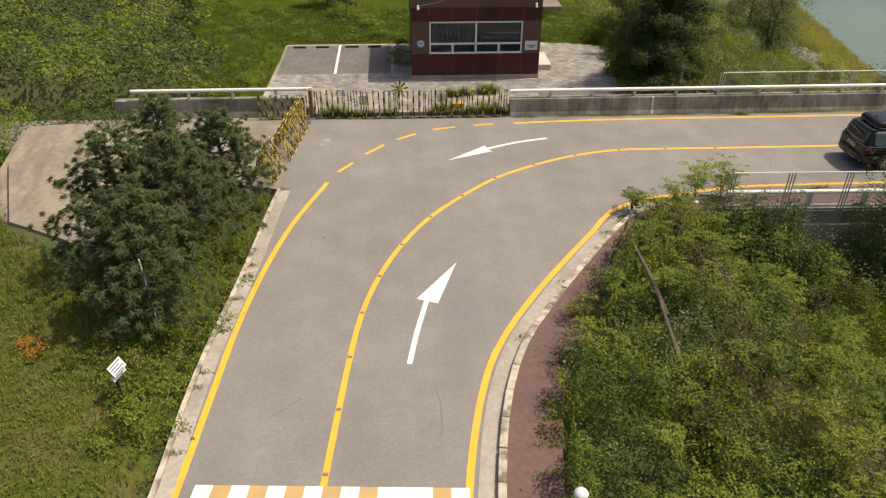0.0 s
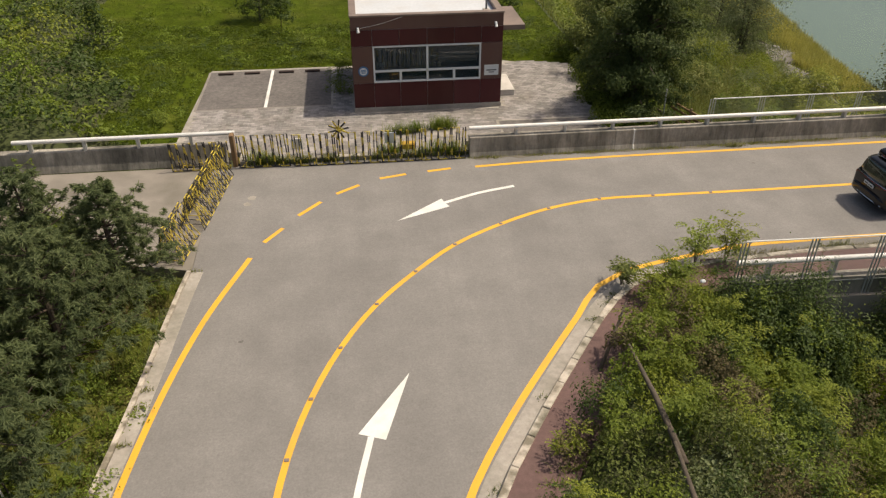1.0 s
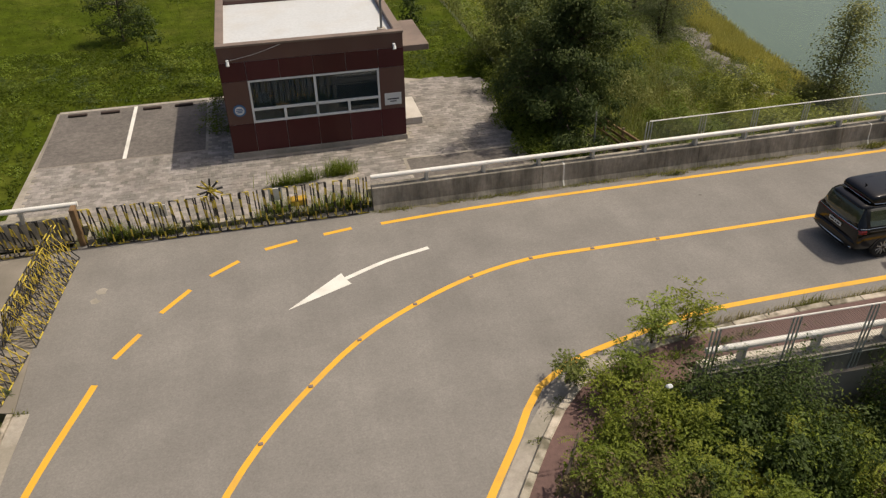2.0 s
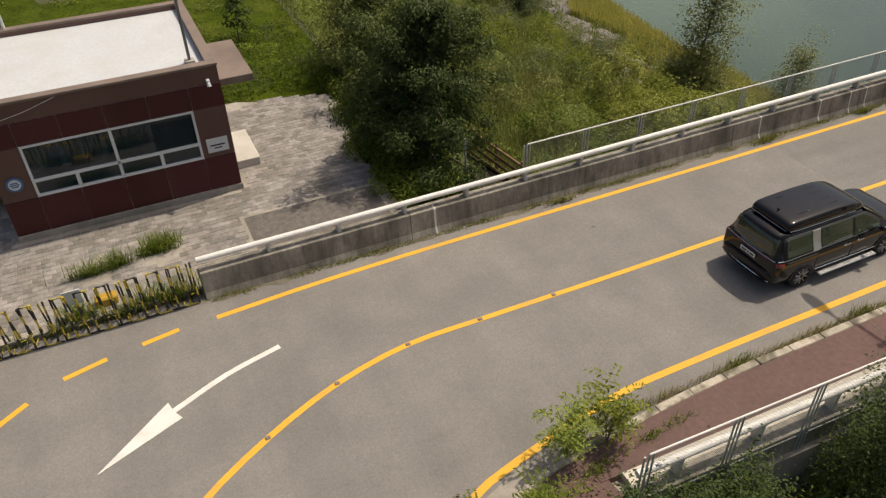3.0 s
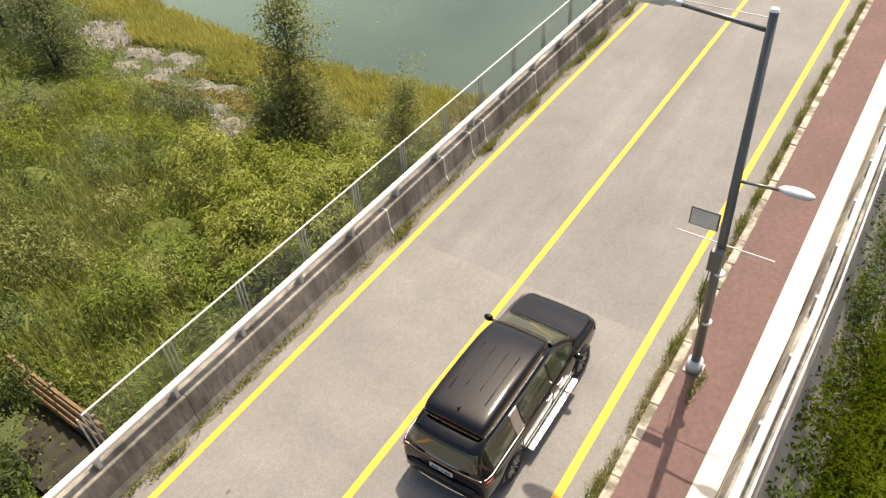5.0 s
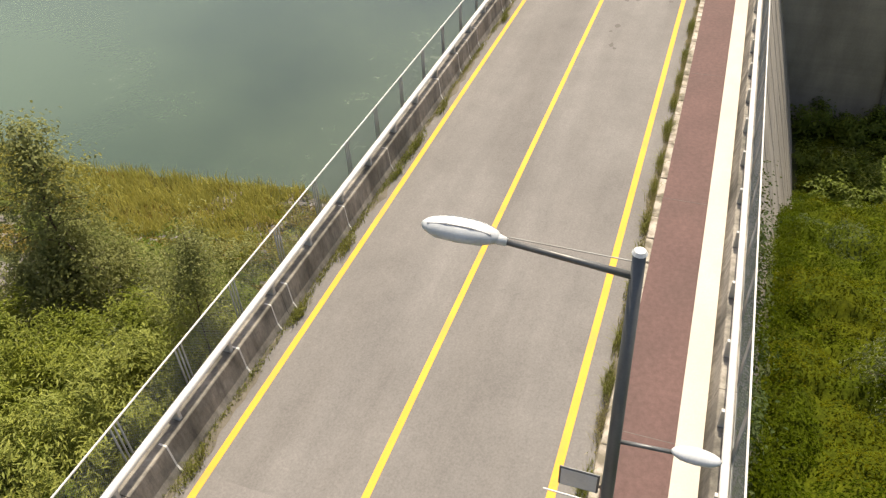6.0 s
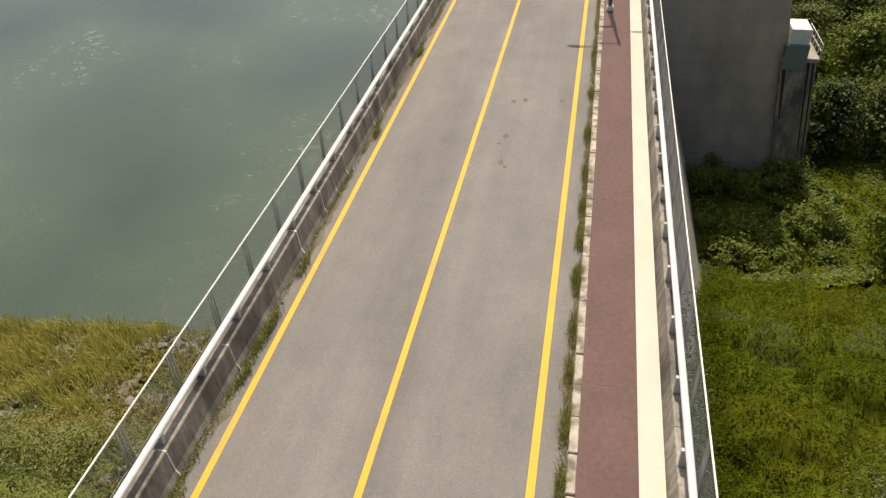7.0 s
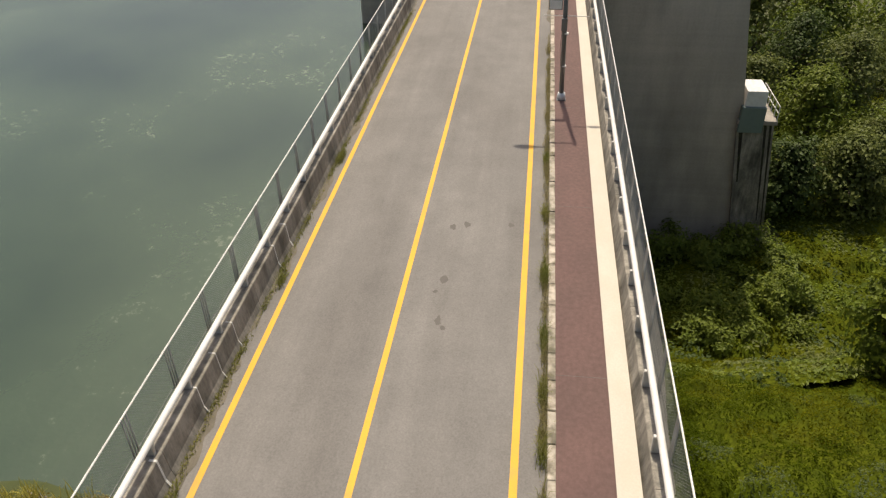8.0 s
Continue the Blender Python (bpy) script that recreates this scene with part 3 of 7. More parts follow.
# speed hump with white and yellow bands
hump = empty("speed_hump", -1.74, 10.40, 0, -3.9)
tagged(hump, "low asphalt speed hump with white and yellow bands", "speed hump")
bm = bmesh.new()
sec = [(-1.8 + 0.3 * i, 0.09 * max(0.0, 1 - (abs(-1.8 + 0.3 * i) / 1.8) ** 2)) for i in range(13)]
add_sweep(bm, [Vector((-3.25, 0, 0)), Vector((3.1, 0, 0))], [(-y, z + 0.001) for y, z in sec])
bmesh.ops.recalc_face_normals(bm, faces=bm.faces)
part("body", bm, ASPHALT, hump)
for i in range(15):
    bm = bmesh.new()
    x0 = -3.05 + 0.41 * i
    rows = []
    for y, z in sec[2:]:
        sk = 0.0
        rows.append((bm.verts.new((x0 + sk, y, z + 0.006)), bm.verts.new((x0 + 0.41 + sk, y, z + 0.006))))
    for r0, r1 in zip(rows, rows[1:]):
        bm.faces.new((r0[0], r0[1], r1[1], r1[0]))
    part("band", bm, (WHITE, ADOBE)[i % 2] if i < 10 or i > 12 else WHITE, hump)

# gutters, kerbs, walkway
part("gutter", sweep(curve(GUTTER, 0.8), [(0.0, 0.003), (0.0, 0.02), (0.36, 0.012), (0.36, 0.003)]), CONCRETE)
tagged(bpy.data.objects["gutter"], "pale concrete gutter strip beside the road", "gutter", kind="structure")
edge_kerb = part("verge_kerb", sweep(curve(GUTTER, 0.8), [(-0.14, -0.2), (-0.14, 0.07), (-0.01, 0.07), (-0.01, -0.2)]), KERB_STONE)
tagged(edge_kerb, "low worn concrete edging along the grass verge", "kerb", kind="structure")
bend_gutter = part("bend_gutter", sweep([p for p in kerb_path if p.x < 12.5], [(-0.42, 0.003), (-0.42, 0.010), (-0.005, 0.022), (-0.005, 0.003)]), CONCRETE)
tagged(bend_gutter, "pale concrete gutter inside the bend", "gutter", kind="structure")

walk_path = [p for p in kerb_path if p.x < 11.6]
red = part("walkway_bend", sweep(walk_path, [(0.20, -0.2), (0.20, 0.14), (1.5, 0.13), (1.5, -0.2)]), RED_WALK)
tagged(red, "reddish brown footway surface around the bend", "footway", kind="structure")
red2 = part("walkway", polygon([(11.4, 24.16), (24.0, 23.94), (160, 23.94), (160, 25.22), (11.4, 25.22)], -0.2, 0.15), RED_WALK)
tagged(red2, "reddish brown footway surface along the dam crest", "footway", kind="structure")
cream = part("cream_ledge", polygon([(11.9, 23.785), (26.0, 23.40), (160, 23.40), (160, 23.94), (24.0, 23.94), (11.9, 24.155)], -0.3, 0.175), CREAM)
tagged(cream, "cream concrete ledge beside the footway", "ledge", kind="structure")

kerb = empty("kerb")
tagged(kerb, "weathered pale kerb stones along the footway", "kerb", kind="structure")
stone_mesh = None
walkpts = curve(KERB[:-1] + [(24.0 + 20 * i, 25.42) for i in range(1, 5)], 0.05)
acc, prev = 0.0, walkpts[0]
marks = [walkpts[0]]
for p in walkpts[1:]:
    acc += (p - prev).length
    prev = p
    if acc >= 1.0:
        marks.append(p.copy())
        acc = 0.0
for a, b in zip(marks, marks[1:]):
    if a.x > 95 or a.y < -10:
        continue
    if stone_mesh is None:
        st = part("kerb_stone", box(0.006, 1.0, -0.205, -0.005, -0.15, 0.168, 0.018), KERB_STONE, kerb)
        stone_mesh = st.data
    else:
        st = new("kerb_stone", stone_mesh)
        st.parent = kerb
    ang = math.degrees(math.atan2(b.y - a.y, b.x - a.x))
    jx, jz = random.uniform(-0.008, 0.008), random.uniform(-0.012, 0.006)
    st.matrix_basis = pose(a.x, a.y + jx, jz, random.uniform(-0.8, 0.8), 0, ang)
far_kerb = part("far_kerb", box(95, 160, 25.22, 25.42, -0.2, 0.165, 0.01), KERB_STONE)
tagged(far_kerb, "weathered pale kerb along the footway", "kerb", kind="structure")

# ---- dam ----
def straight(x):
    return 0.0


def valley_skew(x):
    """The valley-side edge swings towards the road before its end."""
    return 0.0272 * max(0.0, 26.0 - x)


bm = bmesh.new()
sec = [(22.75, -0.02), (22.75, -0.9), (22.98, -0.95), (15.0, -26.5), (34.4, -26.5), (34.4, -0.02)]
rings = [[bm.verts.new((x, y + (valley_skew(x) if k < 3 else 0.0), z)) for k, (y, z) in enumerate(sec)] for x in (11.2, 26.0, 400.0)]
for a, b in zip(rings, rings[1:]):
    for i in range(6):
        bm.faces.new((a[i], a[i - 1], b[i - 1], b[i]))
bm.faces.new(rings[0])
bm.faces.new(rings[-1])
bmesh.ops.recalc_face_normals(bm, faces=bm.faces)
dam = tagged(part("dam", bm, CONCRETE_DAM), "weathered concrete gravity dam body under the crest road", "dam", kind="structure")


def battered(x0, x1, top, bottom, z0, z1):
    """A wall with leaning sides: top and bottom are (outer y, inner y)."""
    bm = bmesh.new()
    v = [bm.verts.new(p) for x in (x0, x1) for p in ((x, top[0], z1), (x, bottom[0], z0), (x, bottom[1], z0), (x, top[1], z1))]
    for f in ((0, 1, 2, 3), (4, 7, 6, 5), (0, 4, 5, 1), (3, 2, 6, 7), (0, 3, 7, 4), (1, 5, 6, 2)):
        bm.faces.new([v[i] for i in f])
    bmesh.ops.recalc_face_normals(bm, faces=bm.faces)
    return bm


def dam_face(z):
    return 22.98 - 0.3122 * (-0.95 - z)


for x in range(40, 92, 6):
    part("lift_joint", tube([(x, dam_face(-1.2) - 0.002, -1.2), (x, dam_face(-25.0) - 0.002, -25.0)], 0.022, 4), CONCRETE, dam)
for k in range(9):
    z = -3.2 - 2.4 * k
    part("lift_joint", tube([(30, dam_face(z) - 0.002, z), (92, dam_face(z) - 0.002, z)], 0.016, 4), CONCRETE_WALL, dam)
block = empty("spillway_wall", 90, 12, -25.5)
tagged(block, "tall grey concrete spillway training wall below the crest", "dam wall", kind="structure")
wall_body = part("wall_body", battered(0, 60, (-0.9, 12.5), (-4.95, 12.5), -1.5, 26.2), CONCRETE_DAM, block)
part("pilaster", battered(-0.3, 5.0, (-5.3, -2.4), (-6.9, -4.0), 0.0, 12.4), CONCRETE_WALL, block, "paler stained concrete pilaster")
part("ledge_slab", box(-0.5, 5.2, -5.5, -2.4, 12.4, 12.75, 0.03), CONCRETE, block)
part("pale_box", box(-0.35, 2.2, -4.3, -2.7, 13.9, 15.2, 0.03), GALV, block, "pale concrete top of the equipment box")
part("box_front", box(-0.55, 2.2, -4.4, -2.5, 11.7, 13.9, 0.03), plain("teal_grey_paint", (0.16, 0.21, 0.19), 0.6), block, "grey-green equipment box")
for y0, w, z0, z1 in ((-4.75, 0.22, 3.2, 12.3), (-5.15, 0.20, 2.0, 12.3), (-2.9, 0.3, 7.0, 11.6)):
    drop = 1.6 / 12.4
    bm = bmesh.new()
    vs = [bm.verts.new((-0.306, yy - drop * (12.4 - zz), zz)) for yy, zz in ((y0, z1), (y0 + w, z1), (y0 + 0.7 * w, z0), (y0 + 0.3 * w, z0))]
    bm.faces.new(vs)
    part("stain_run", bm, TREAD_WOOD, block, "dark water stain")
for i in range(6):
    part("rail_post", tube([(-0.4 + 1.0 * i, -5.4, 12.75), (-0.4 + 1.0 * i, -5.4, 14.0)], 0.04, 6), GALV, block)
for z in (13.4, 14.0):
    part("rail_bar", tube([(-0.4, -5.4, z), (4.6, -5.4, z)], 0.032, 6), GALV, block)

intake = part("intake_pier", box(110, 117, 34.3, 44.9, -18, -0.4, 0.15), CONCRETE_DAM)
tagged(intake, "concrete intake pier standing in the reservoir", "pier", kind="structure")


# ---- parapets, rails and wire fences on the crest ----
def parapet(name, x0, x1, y_face, sgn, top=0.62, seg=6.0, skew=straight):
    """Low concrete wall with a leaning face; sgn points away from the road."""
    th = empty(name, x0, y_face, 0)
    x = x0
    while x < x1:
        e = min(x1, x + seg)
        bm = bmesh.new()
        sec = [(0, -0.1), (0.10 * sgn, 0.20), (0.16 * sgn, top - 0.02), (0.18 * sgn, top), (0.52 * sgn, top), (0.52 * sgn, -0.3)]
        add_sweep(bm, [Vector((x - x0 + 0.008, skew(x), 0)), Vector((e - x0 - 0.008, skew(e), 0))], [(-y, z) for y, z in sec])
        bmesh.ops.recalc_face_normals(bm, faces=bm.faces)
        part("wall_panel", bm, CONCRETE_WALL, th)
        x = e
    return th


def rails(name, x0, x1, y, sgn, first, label, skew=straight):
    th = empty(name, x0, y, 0.62)
    rail = part("pipe", tube([(0, skew(x0), 0.53)] + ([(26.0 - x0, 0, 0.53)] if x0 < 26.0 < x1 else []) + [(x1 - x0, skew(x1), 0.53)], 0.082, 16), GALV, th)
    post_mesh = None
    x = first
    while x < min(x1, 80):
        if post_mesh is None:
            bm = box(-0.05, 0.05, -0.08, 0.14, -0.02, 0.47, 0.012)
            add_box(bm, -0.07, 0.07, -0.075, 0.075, 0.44, 0.545, 0.015)
            o = part("bracket", bm, FENCE_POST, th)
            post_mesh = o.data
        else:
            o = new("bracket", post_mesh)
            o.parent = th
        o.location = (x - x0, skew(x), 0)
        x += 2.0
    return tagged(th, label, "guard rail", kind="structure")




def fence(name, posts, y, z0, z1, sgn, label, skew=straight):
    """Wire-mesh panels between pairs of thin posts, along the crest."""
    th = empty(name, posts[0], y, 0)
    x0 = posts[0]
    w, h = posts[1] - posts[0] - 0.10, z1 - z0
    bm = bmesh.new()
    pitch, r = 0.085, 0.0026
    for d in (1, -1):
        k = -h
        while k < w:
            a, b = (k, 0.0), (k + h, h)
            if a[0] < 0:
                a = (0.0, -k)
            if b[0] > w:
                b = (w, w - k)
            if b[0] > a[0] + 0.02:
                p, q = ((a[0], a[1]), (b[0], b[1])) if d > 0 else ((w - a[0], a[1]), (w - b[0], b[1]))
                add_tube(bm, [(p[0], 0, p[1]), (q[0], 0, q[1])], r, 3)
            k += pitch
    panel_mesh = None
    post_mesh = None
    for a, b in zip(posts, posts[1:]):
        if panel_mesh is None:
            o = part("wire_panel", bm, FENCE_METAL, th)
            panel_mesh = o.data
        else:
            o = new("wire_panel", panel_mesh)
            o.parent = th
        o.location = (a - x0 + 0.05, skew(a), z0)
        o.rotation_euler.z = math.atan2(skew(b) - skew(a), b - a)
    for a in posts:
        for dx in (-0.105, 0.0, 0.105):
            if post_mesh is None:
                o = part("fence_post", tube([(0, 0, -0.35), (0, 0, z1 - 0.02)], 0.022, 6), FENCE_POST, th)
                post_mesh = o.data
            else:
                o = new("fence_post", post_mesh)
                o.parent = th
            o.location = (a - x0 + dx, skew(a), 0)
    line = [(a - x0, skew(a)) for a in posts if a < 30.0 or a == posts[-1]]
    part("top_pipe", tube([(a, b, z1) for a, b in line], 0.022, 6), GALV, th)
    part("bottom_pipe", tube([(a, b, z0) for a, b in line], 0.016, 6), FENCE_METAL, th)
    return tagged(th, label, "wire fence", kind="structure")


wl = tagged(parapet("parapet_left", 5.3, 160, 33.54, 1, 0.82), "stained concrete parapet wall on the reservoir side", "parapet", kind="structure")
rails("guard_rail_left", 5.3, 160, 33.88, 1, 5.3 + 1.9, "pale pipe guard rail on brackets above the parapet")
fence("wire_fence_left", [15.56 + 2.155 * i for i in range(40)], 34.42, 0.55, 1.69, 1, "galvanised wire-mesh fence behind the parapet")
tagged(parapet("parapet_gate", -13.0, -4.3, 34.3, 1, 0.72), "stained concrete parapet wall beside the side road", "parapet", kind="structure")
rails("guard_rail_gate", -12.2, -3.9, 34.55, 1, -11.6, "pale pipe guard rail on the parapet")
tagged(parapet("parapet_right", 11.6, 160, 23.40, -1, 0.60, skew=valley_skew), "low concrete parapet wall on the valley side", "parapet", kind="structure")
rails("guard_rail_right", 11.6, 160, 23.08, -1, 12.6, "pale pipe guard rail on the valley side", valley_skew)
fence("wire_fence_right", [11.57 + 2.05 * i for i in range(40)], 22.86, 0.5, 2.02, -1, "galvanised wire-mesh fence on the valley side", valley_skew)
for i, x in enumerate((12.05, 24.5, 27.3, 28.8, 29.6, 33.0, 36.2, 41.0, 43.2, 44.4, 45.6, 49.2, 50.4)):
    o = part("sealant_strip", sweep([Vector((x, 33.54, 0)), Vector((x + random.uniform(0.03, 0.06), 33.54, 0))], [(0.002, 0.0), (-0.098, 0.20), (-0.158, 0.80), (-0.18, 0.824), (-0.34, 0.824), (-0.34, 0.2), (-0.2, 0.0)]), WHITE, wl, "whitish sealed joint")
    o.matrix_parent_inverse = wl.matrix_basis.inverted()

for x in (15.2, 20.05, 28.2, 36.9, 45.2, 53.4, 61.6):
    o = part("walk_joint", box(x, x + 0.018, 23.95, 25.21, 0.14, 0.1525), ASPHALT_OLD, red2)
for x, y, r in ((-3.05, 31.2, 0.17), (-3.2, 30.75, 0.15)):
    bm = bmesh.new()
    vs = [bm.verts.new((x + r * random.uniform(0.6, 1.2) * math.cos(k * 0.7), y + r * random.uniform(0.7, 1.3) * math.sin(k * 0.7), 0.004)) for k in range(9)]
    bm.faces.new(vs)
    part("paint_spot", bm, CONCRETE, road_paint, "faded pale paint spot")

OIL = mat("oil_stained_asphalt", (0.135, 0.122, 0.108), (0.115, 0.104, 0.093), 0.85, 30, 2, bump=0.1)

# cracks, oil spots and dusty seams on the asphalt
def crack(pts, w=0.012):
    p = [Vector((x + random.uniform(-0.05, 0.05), y + random.uniform(-0.05, 0.05), 0)) for x, y in curve2(pts, 0.35)]
    return stripe(p, w)


def curve2(pts, step):
    return [(q.x, q.y) for q in curve(pts, step)]


random.seed(21)
for pts in ([(0.9, 13.4), (1.0, 14.4), (0.85, 15.3)], [(-3.2, 14.5), (-2.6, 15.1)]):
    part("crack", crack(pts), ASPHALT_OLD, road)
for x, y, rx, ry in ((52.2, 28.1, 0.20, 0.12), (52.0, 28.55, 0.17, 0.1), (52.3, 26.64, 0.16, 0.1), (49.1, 28.5, 0.2, 0.11), (48.5, 28.7, 0.10, 0.07), (47.2, 28.45, 0.22, 0.1), (46.9, 28.3, 0.12, 0.08), (16.4, 31.8, 0.07, 0.05), (-2.6, 23.0, 0.08, 0.06)):
    bm = bmesh.new()
    vs = [bm.verts.new((x + rx * random.uniform(0.6, 1.2) * math.cos(k * 0.57), y + ry * random.uniform(0.6, 1.3) * math.sin(k * 0.57), 0.004)) for k in range(11)]
    bm.faces.new(vs)
    part("oil_spot", bm, OIL, road)


# blown soil along the feet of parapet and kerb
DIRT = mat("blown_soil", (0.185, 0.162, 0.125), (0.145, 0.126, 0.094), 0.95, 20, 1.5, (0.07, 0.062, 0.04), 0.6, (1.2, 1.2, 1.2), 0.4)


def dirt_strip(name, x0, x1, y, sgn, width, label):
    """A ragged ribbon of soil lying on the asphalt against an edge."""
    bm = bmesh.new()
    prev = None
    x = x0
    while x < x1:
        w = width * max(0.06, 0.55 + 0.9 * noise.noise((0.55 * x, y, 0)) + 0.5 * noise.noise((2.3 * x, y, 4)))
        row = (bm.verts.new((x, y, 0.012)), bm.verts.new((x, y + sgn * w * 0.6, 0.009)), bm.verts.new((x, y + sgn * w, 0.003)))
        if prev:
            for a, b, c, d in ((prev[0], row[0], row[1], prev[1]), (prev[1], row[1], row[2], prev[2])):
                bm.faces.new((a, b, c, d))
        prev = row
        x += 0.16
    bmesh.ops.recalc_face_normals(bm, faces=bm.faces)
    return tagged(part(name, bm, DIRT), label, "soil", kind="structure")


dirt_strip("parapet_soil", 5.5, 95, 33.56, -1, 0.26, "blown soil along the foot of the parapet")
dirt_strip("kerb_soil", 13.0, 95, 25.42, 1, 0.2, "blown soil along the kerb")

# ---- gatehouse ----
HX0, HX1, HY0, HY1, HZ0, HZ1 = 0.86, 7.42, 38.45, 44.4, 0.2, 4.45
house = empty("gatehouse", HX0, HY0, HZ0)
tagged(house, "small flat-roofed gatehouse clad in dark red panels", "building")
W, D, H = HX1 - HX0, HY1 - HY0, HZ1 - HZ0
wx0, wx1, wz0, wz1 = 1.75 - HX0, 6.48 - HX0, 1.49 - HZ0, 3.12 - HZ0
bm = bmesh.new()
add_box(bm, 0.02, wx0, 0.02, 0.22, 0, H - 0.3)
add_box(bm, wx1, W - 0.02, 0.02, 0.22, 0, H - 0.3)
add_box(bm, wx0, wx1, 0.02, 0.22, 0, wz0)
add_box(bm, wx0, wx1, 0.02, 0.22, wz1, H - 0.3)
part("front_wall", bm, FRAME_WHITE, house)
part("side_wall", box(0.02, 0.22, 0.221, D - 0.221, 0, H - 0.3), CLAD_RED, house)
part("side_wall", box(W - 0.22, W - 0.02, 0.221, D - 0.221, 0, H - 0.3), CLAD_RED, house)
part("back_wall", box(0.02, W - 0.02, D - 0.22, D - 0.02, 0, H - 0.3), CLAD_RED, house)
part("plinth", box(-0.04, W + 0.04, -0.04, D + 0.04, -0.12, 0.16, 0.01), CONCRETE, house, "concrete base course")
part("floor_slab", box(0.22, W - 0.22, 0.22, D - 0.22, 0.10, 0.17), ROOM_SHADE, house)
part("roof", box(0.25, W - 0.25, 0.25, D - 0.25, H - 0.45, H - 0.22), ROOF_WHITE, house, "bright white roof membrane")
for b in ((-0.03, W + 0.03, -0.03, 0.27), (-0.03, W + 0.03, D - 0.27, D + 0.03), (-0.03, 0.27, 0.272, D - 0.272), (W - 0.27, W + 0.03, 0.272, D - 0.272)):
    part("coping", box(*b, H - 0.08, H, 0.012), COPING, house, "brown metal parapet coping")
for b in ((0.0, W, 0.0, 0.25), (0.0, W, D - 0.25, D), (0.0, 0.25, 0.252, D - 0.252), (W - 0.25, W, 0.252, D - 0.252)):
    part("parapet", box(*b, H - 0.62, H - 0.082), CLAD_BROWN, house, "brown parapet band")

SEAMS = [0.0, 0.89, 2.05, 3.25, 4.43, 5.62, W]
for a, b in zip(SEAMS, SEAMS[1:]):
    part("panel", box(a + 0.006, b - 0.006, -0.012, 0.02, 0.17, wz0 - 0.012, 0.004), CLAD_RED, house)
    part("panel", box(a + 0.006, b - 0.006, -0.012, 0.02, wz1 + 0.012, H - 0.63, 0.004), CLAD_RED, house)
part("panel", box(0.006, wx0 - 0.006, -0.012, 0.02, wz0, wz1, 0.004), CLAD_BROWN, house, "brown panel beside the window")
part("panel", box(wx1 + 0.006, W - 0.006, -0.012, 0.02, wz0, wz1, 0.004), CLAD_BROWN, house, "brown panel beside the window")
for y0, y1 in ((0.0, 1.45), (1.45, 2.95), (2.95, 4.45), (4.45, D)):
    for z0, z1 in ((0.17, 1.28), (1.30, 2.9), (2.92, H - 0.63)):
        for x0, x1 in ((-0.012, 0.02), (W - 0.02, W + 0.012)):
            part("panel", box(x0, x1, y0 + 0.024, y1 - 0.006, z0, z1, 0.004), CLAD_RED, house)

win = part("window", box(wx0, wx0 + 0.07, -0.02, 0.12, wz0, wz1, 0.006), FRAME_WHITE, house, "wide white-framed window with dark glass")
zt = wz0 + 0.47
bars = [(wx1 - 0.07, wx1, wz0, wz1), (wx0 + 0.07, wx1 - 0.07, wz0, wz0 + 0.08), (wx0 + 0.07, wx1 - 0.07, wz1 - 0.07, wz1), (wx0 + 0.07, wx1 - 0.07, zt, zt + 0.09)]
mid = (wx0 + wx1) / 2
bars.append((mid - 0.045, mid + 0.045, wz0 + 0.08, wz1 - 0.07))
for k in (0.25, 0.75):
    c = wx0 + (wx1 - wx0) * k
    bars.append((c - 0.05, c + 0.05, wz0 + 0.08, zt))
for a, b, c, d in bars:
    part("frame_bar", box(a, b, -0.015, 0.11, c, d, 0.006), FRAME_WHITE, win)
for a, b in ((wx0 + 0.07, mid - 0.045), (mid + 0.045, wx1 - 0.07)):
    p = part("pane", box(a, b, 0.045, 0.053, zt + 0.09, wz1 - 0.07), GLASS, win)
    p.visible_shadow = False
for i in range(4):
    c0, c1 = wx0 + (wx1 - wx0) * i / 4 + 0.06, wx0 + (wx1 - wx0) * (i + 1) / 4 - 0.06
    p = part("pane", box(c0, c1, 0.045, 0.053, wz0 + 0.08, zt), GLASS, win)
    p.visible_shadow = False
for i in range(15):
    x = wx0 + 0.15 + 0.145 * i
    part("blind_slat", box(x, x + 0.075 + 0.03 * (i % 3), 0.40, 0.41, zt + 0.1, wz1), FRAME_WHITE if i % 4 == 1 else ROOM_SHADE, house)
part("desk", box(0.6, W - 0.6, 0.5, 1.2, 0.75, 0.80), ROOM_SHADE, house)
part("canopy", box(W, W + 1.08, 0.5, 3.5, 3.27, 3.50, 0.015), COPING, house, "brown entrance canopy")
for x, z in ((0.32, 3.72), (W - 0.34, 3.78)):
    bm = box(x - 0.05, x + 0.05, -0.16, 0.0, z - 0.05, z + 0.04, 0.012)
    add_tube(bm, [(x, -0.13, z - 0.02), (x, -0.2, z - 0.14)], [0.05, 0.065], 10)
    part("wall_lamp", bm, LAMP_WHITE, house, "small white wall spotlight")
bm = bmesh.new()
bmesh.ops.create_cone(bm, cap_ends=True, segments=28, radius1=0.225, radius2=0.225, depth=0.03, matrix=Matrix.Translation((0.45, -0.03, 1.84)) @ pose(0, 0, 0, 90))
emblem = part("round_emblem", bm, BLUE, house, "round blue and white emblem")
bm = bmesh.new()
bmesh.ops.create_cone(bm, cap_ends=True, segments=24, radius1=0.165, radius2=0.165, depth=0.03, matrix=Matrix.Translation((0.45, -0.036, 1.84)) @ pose(0, 0, 0, 90))
part("emblem_field", bm, PLATE, emblem)
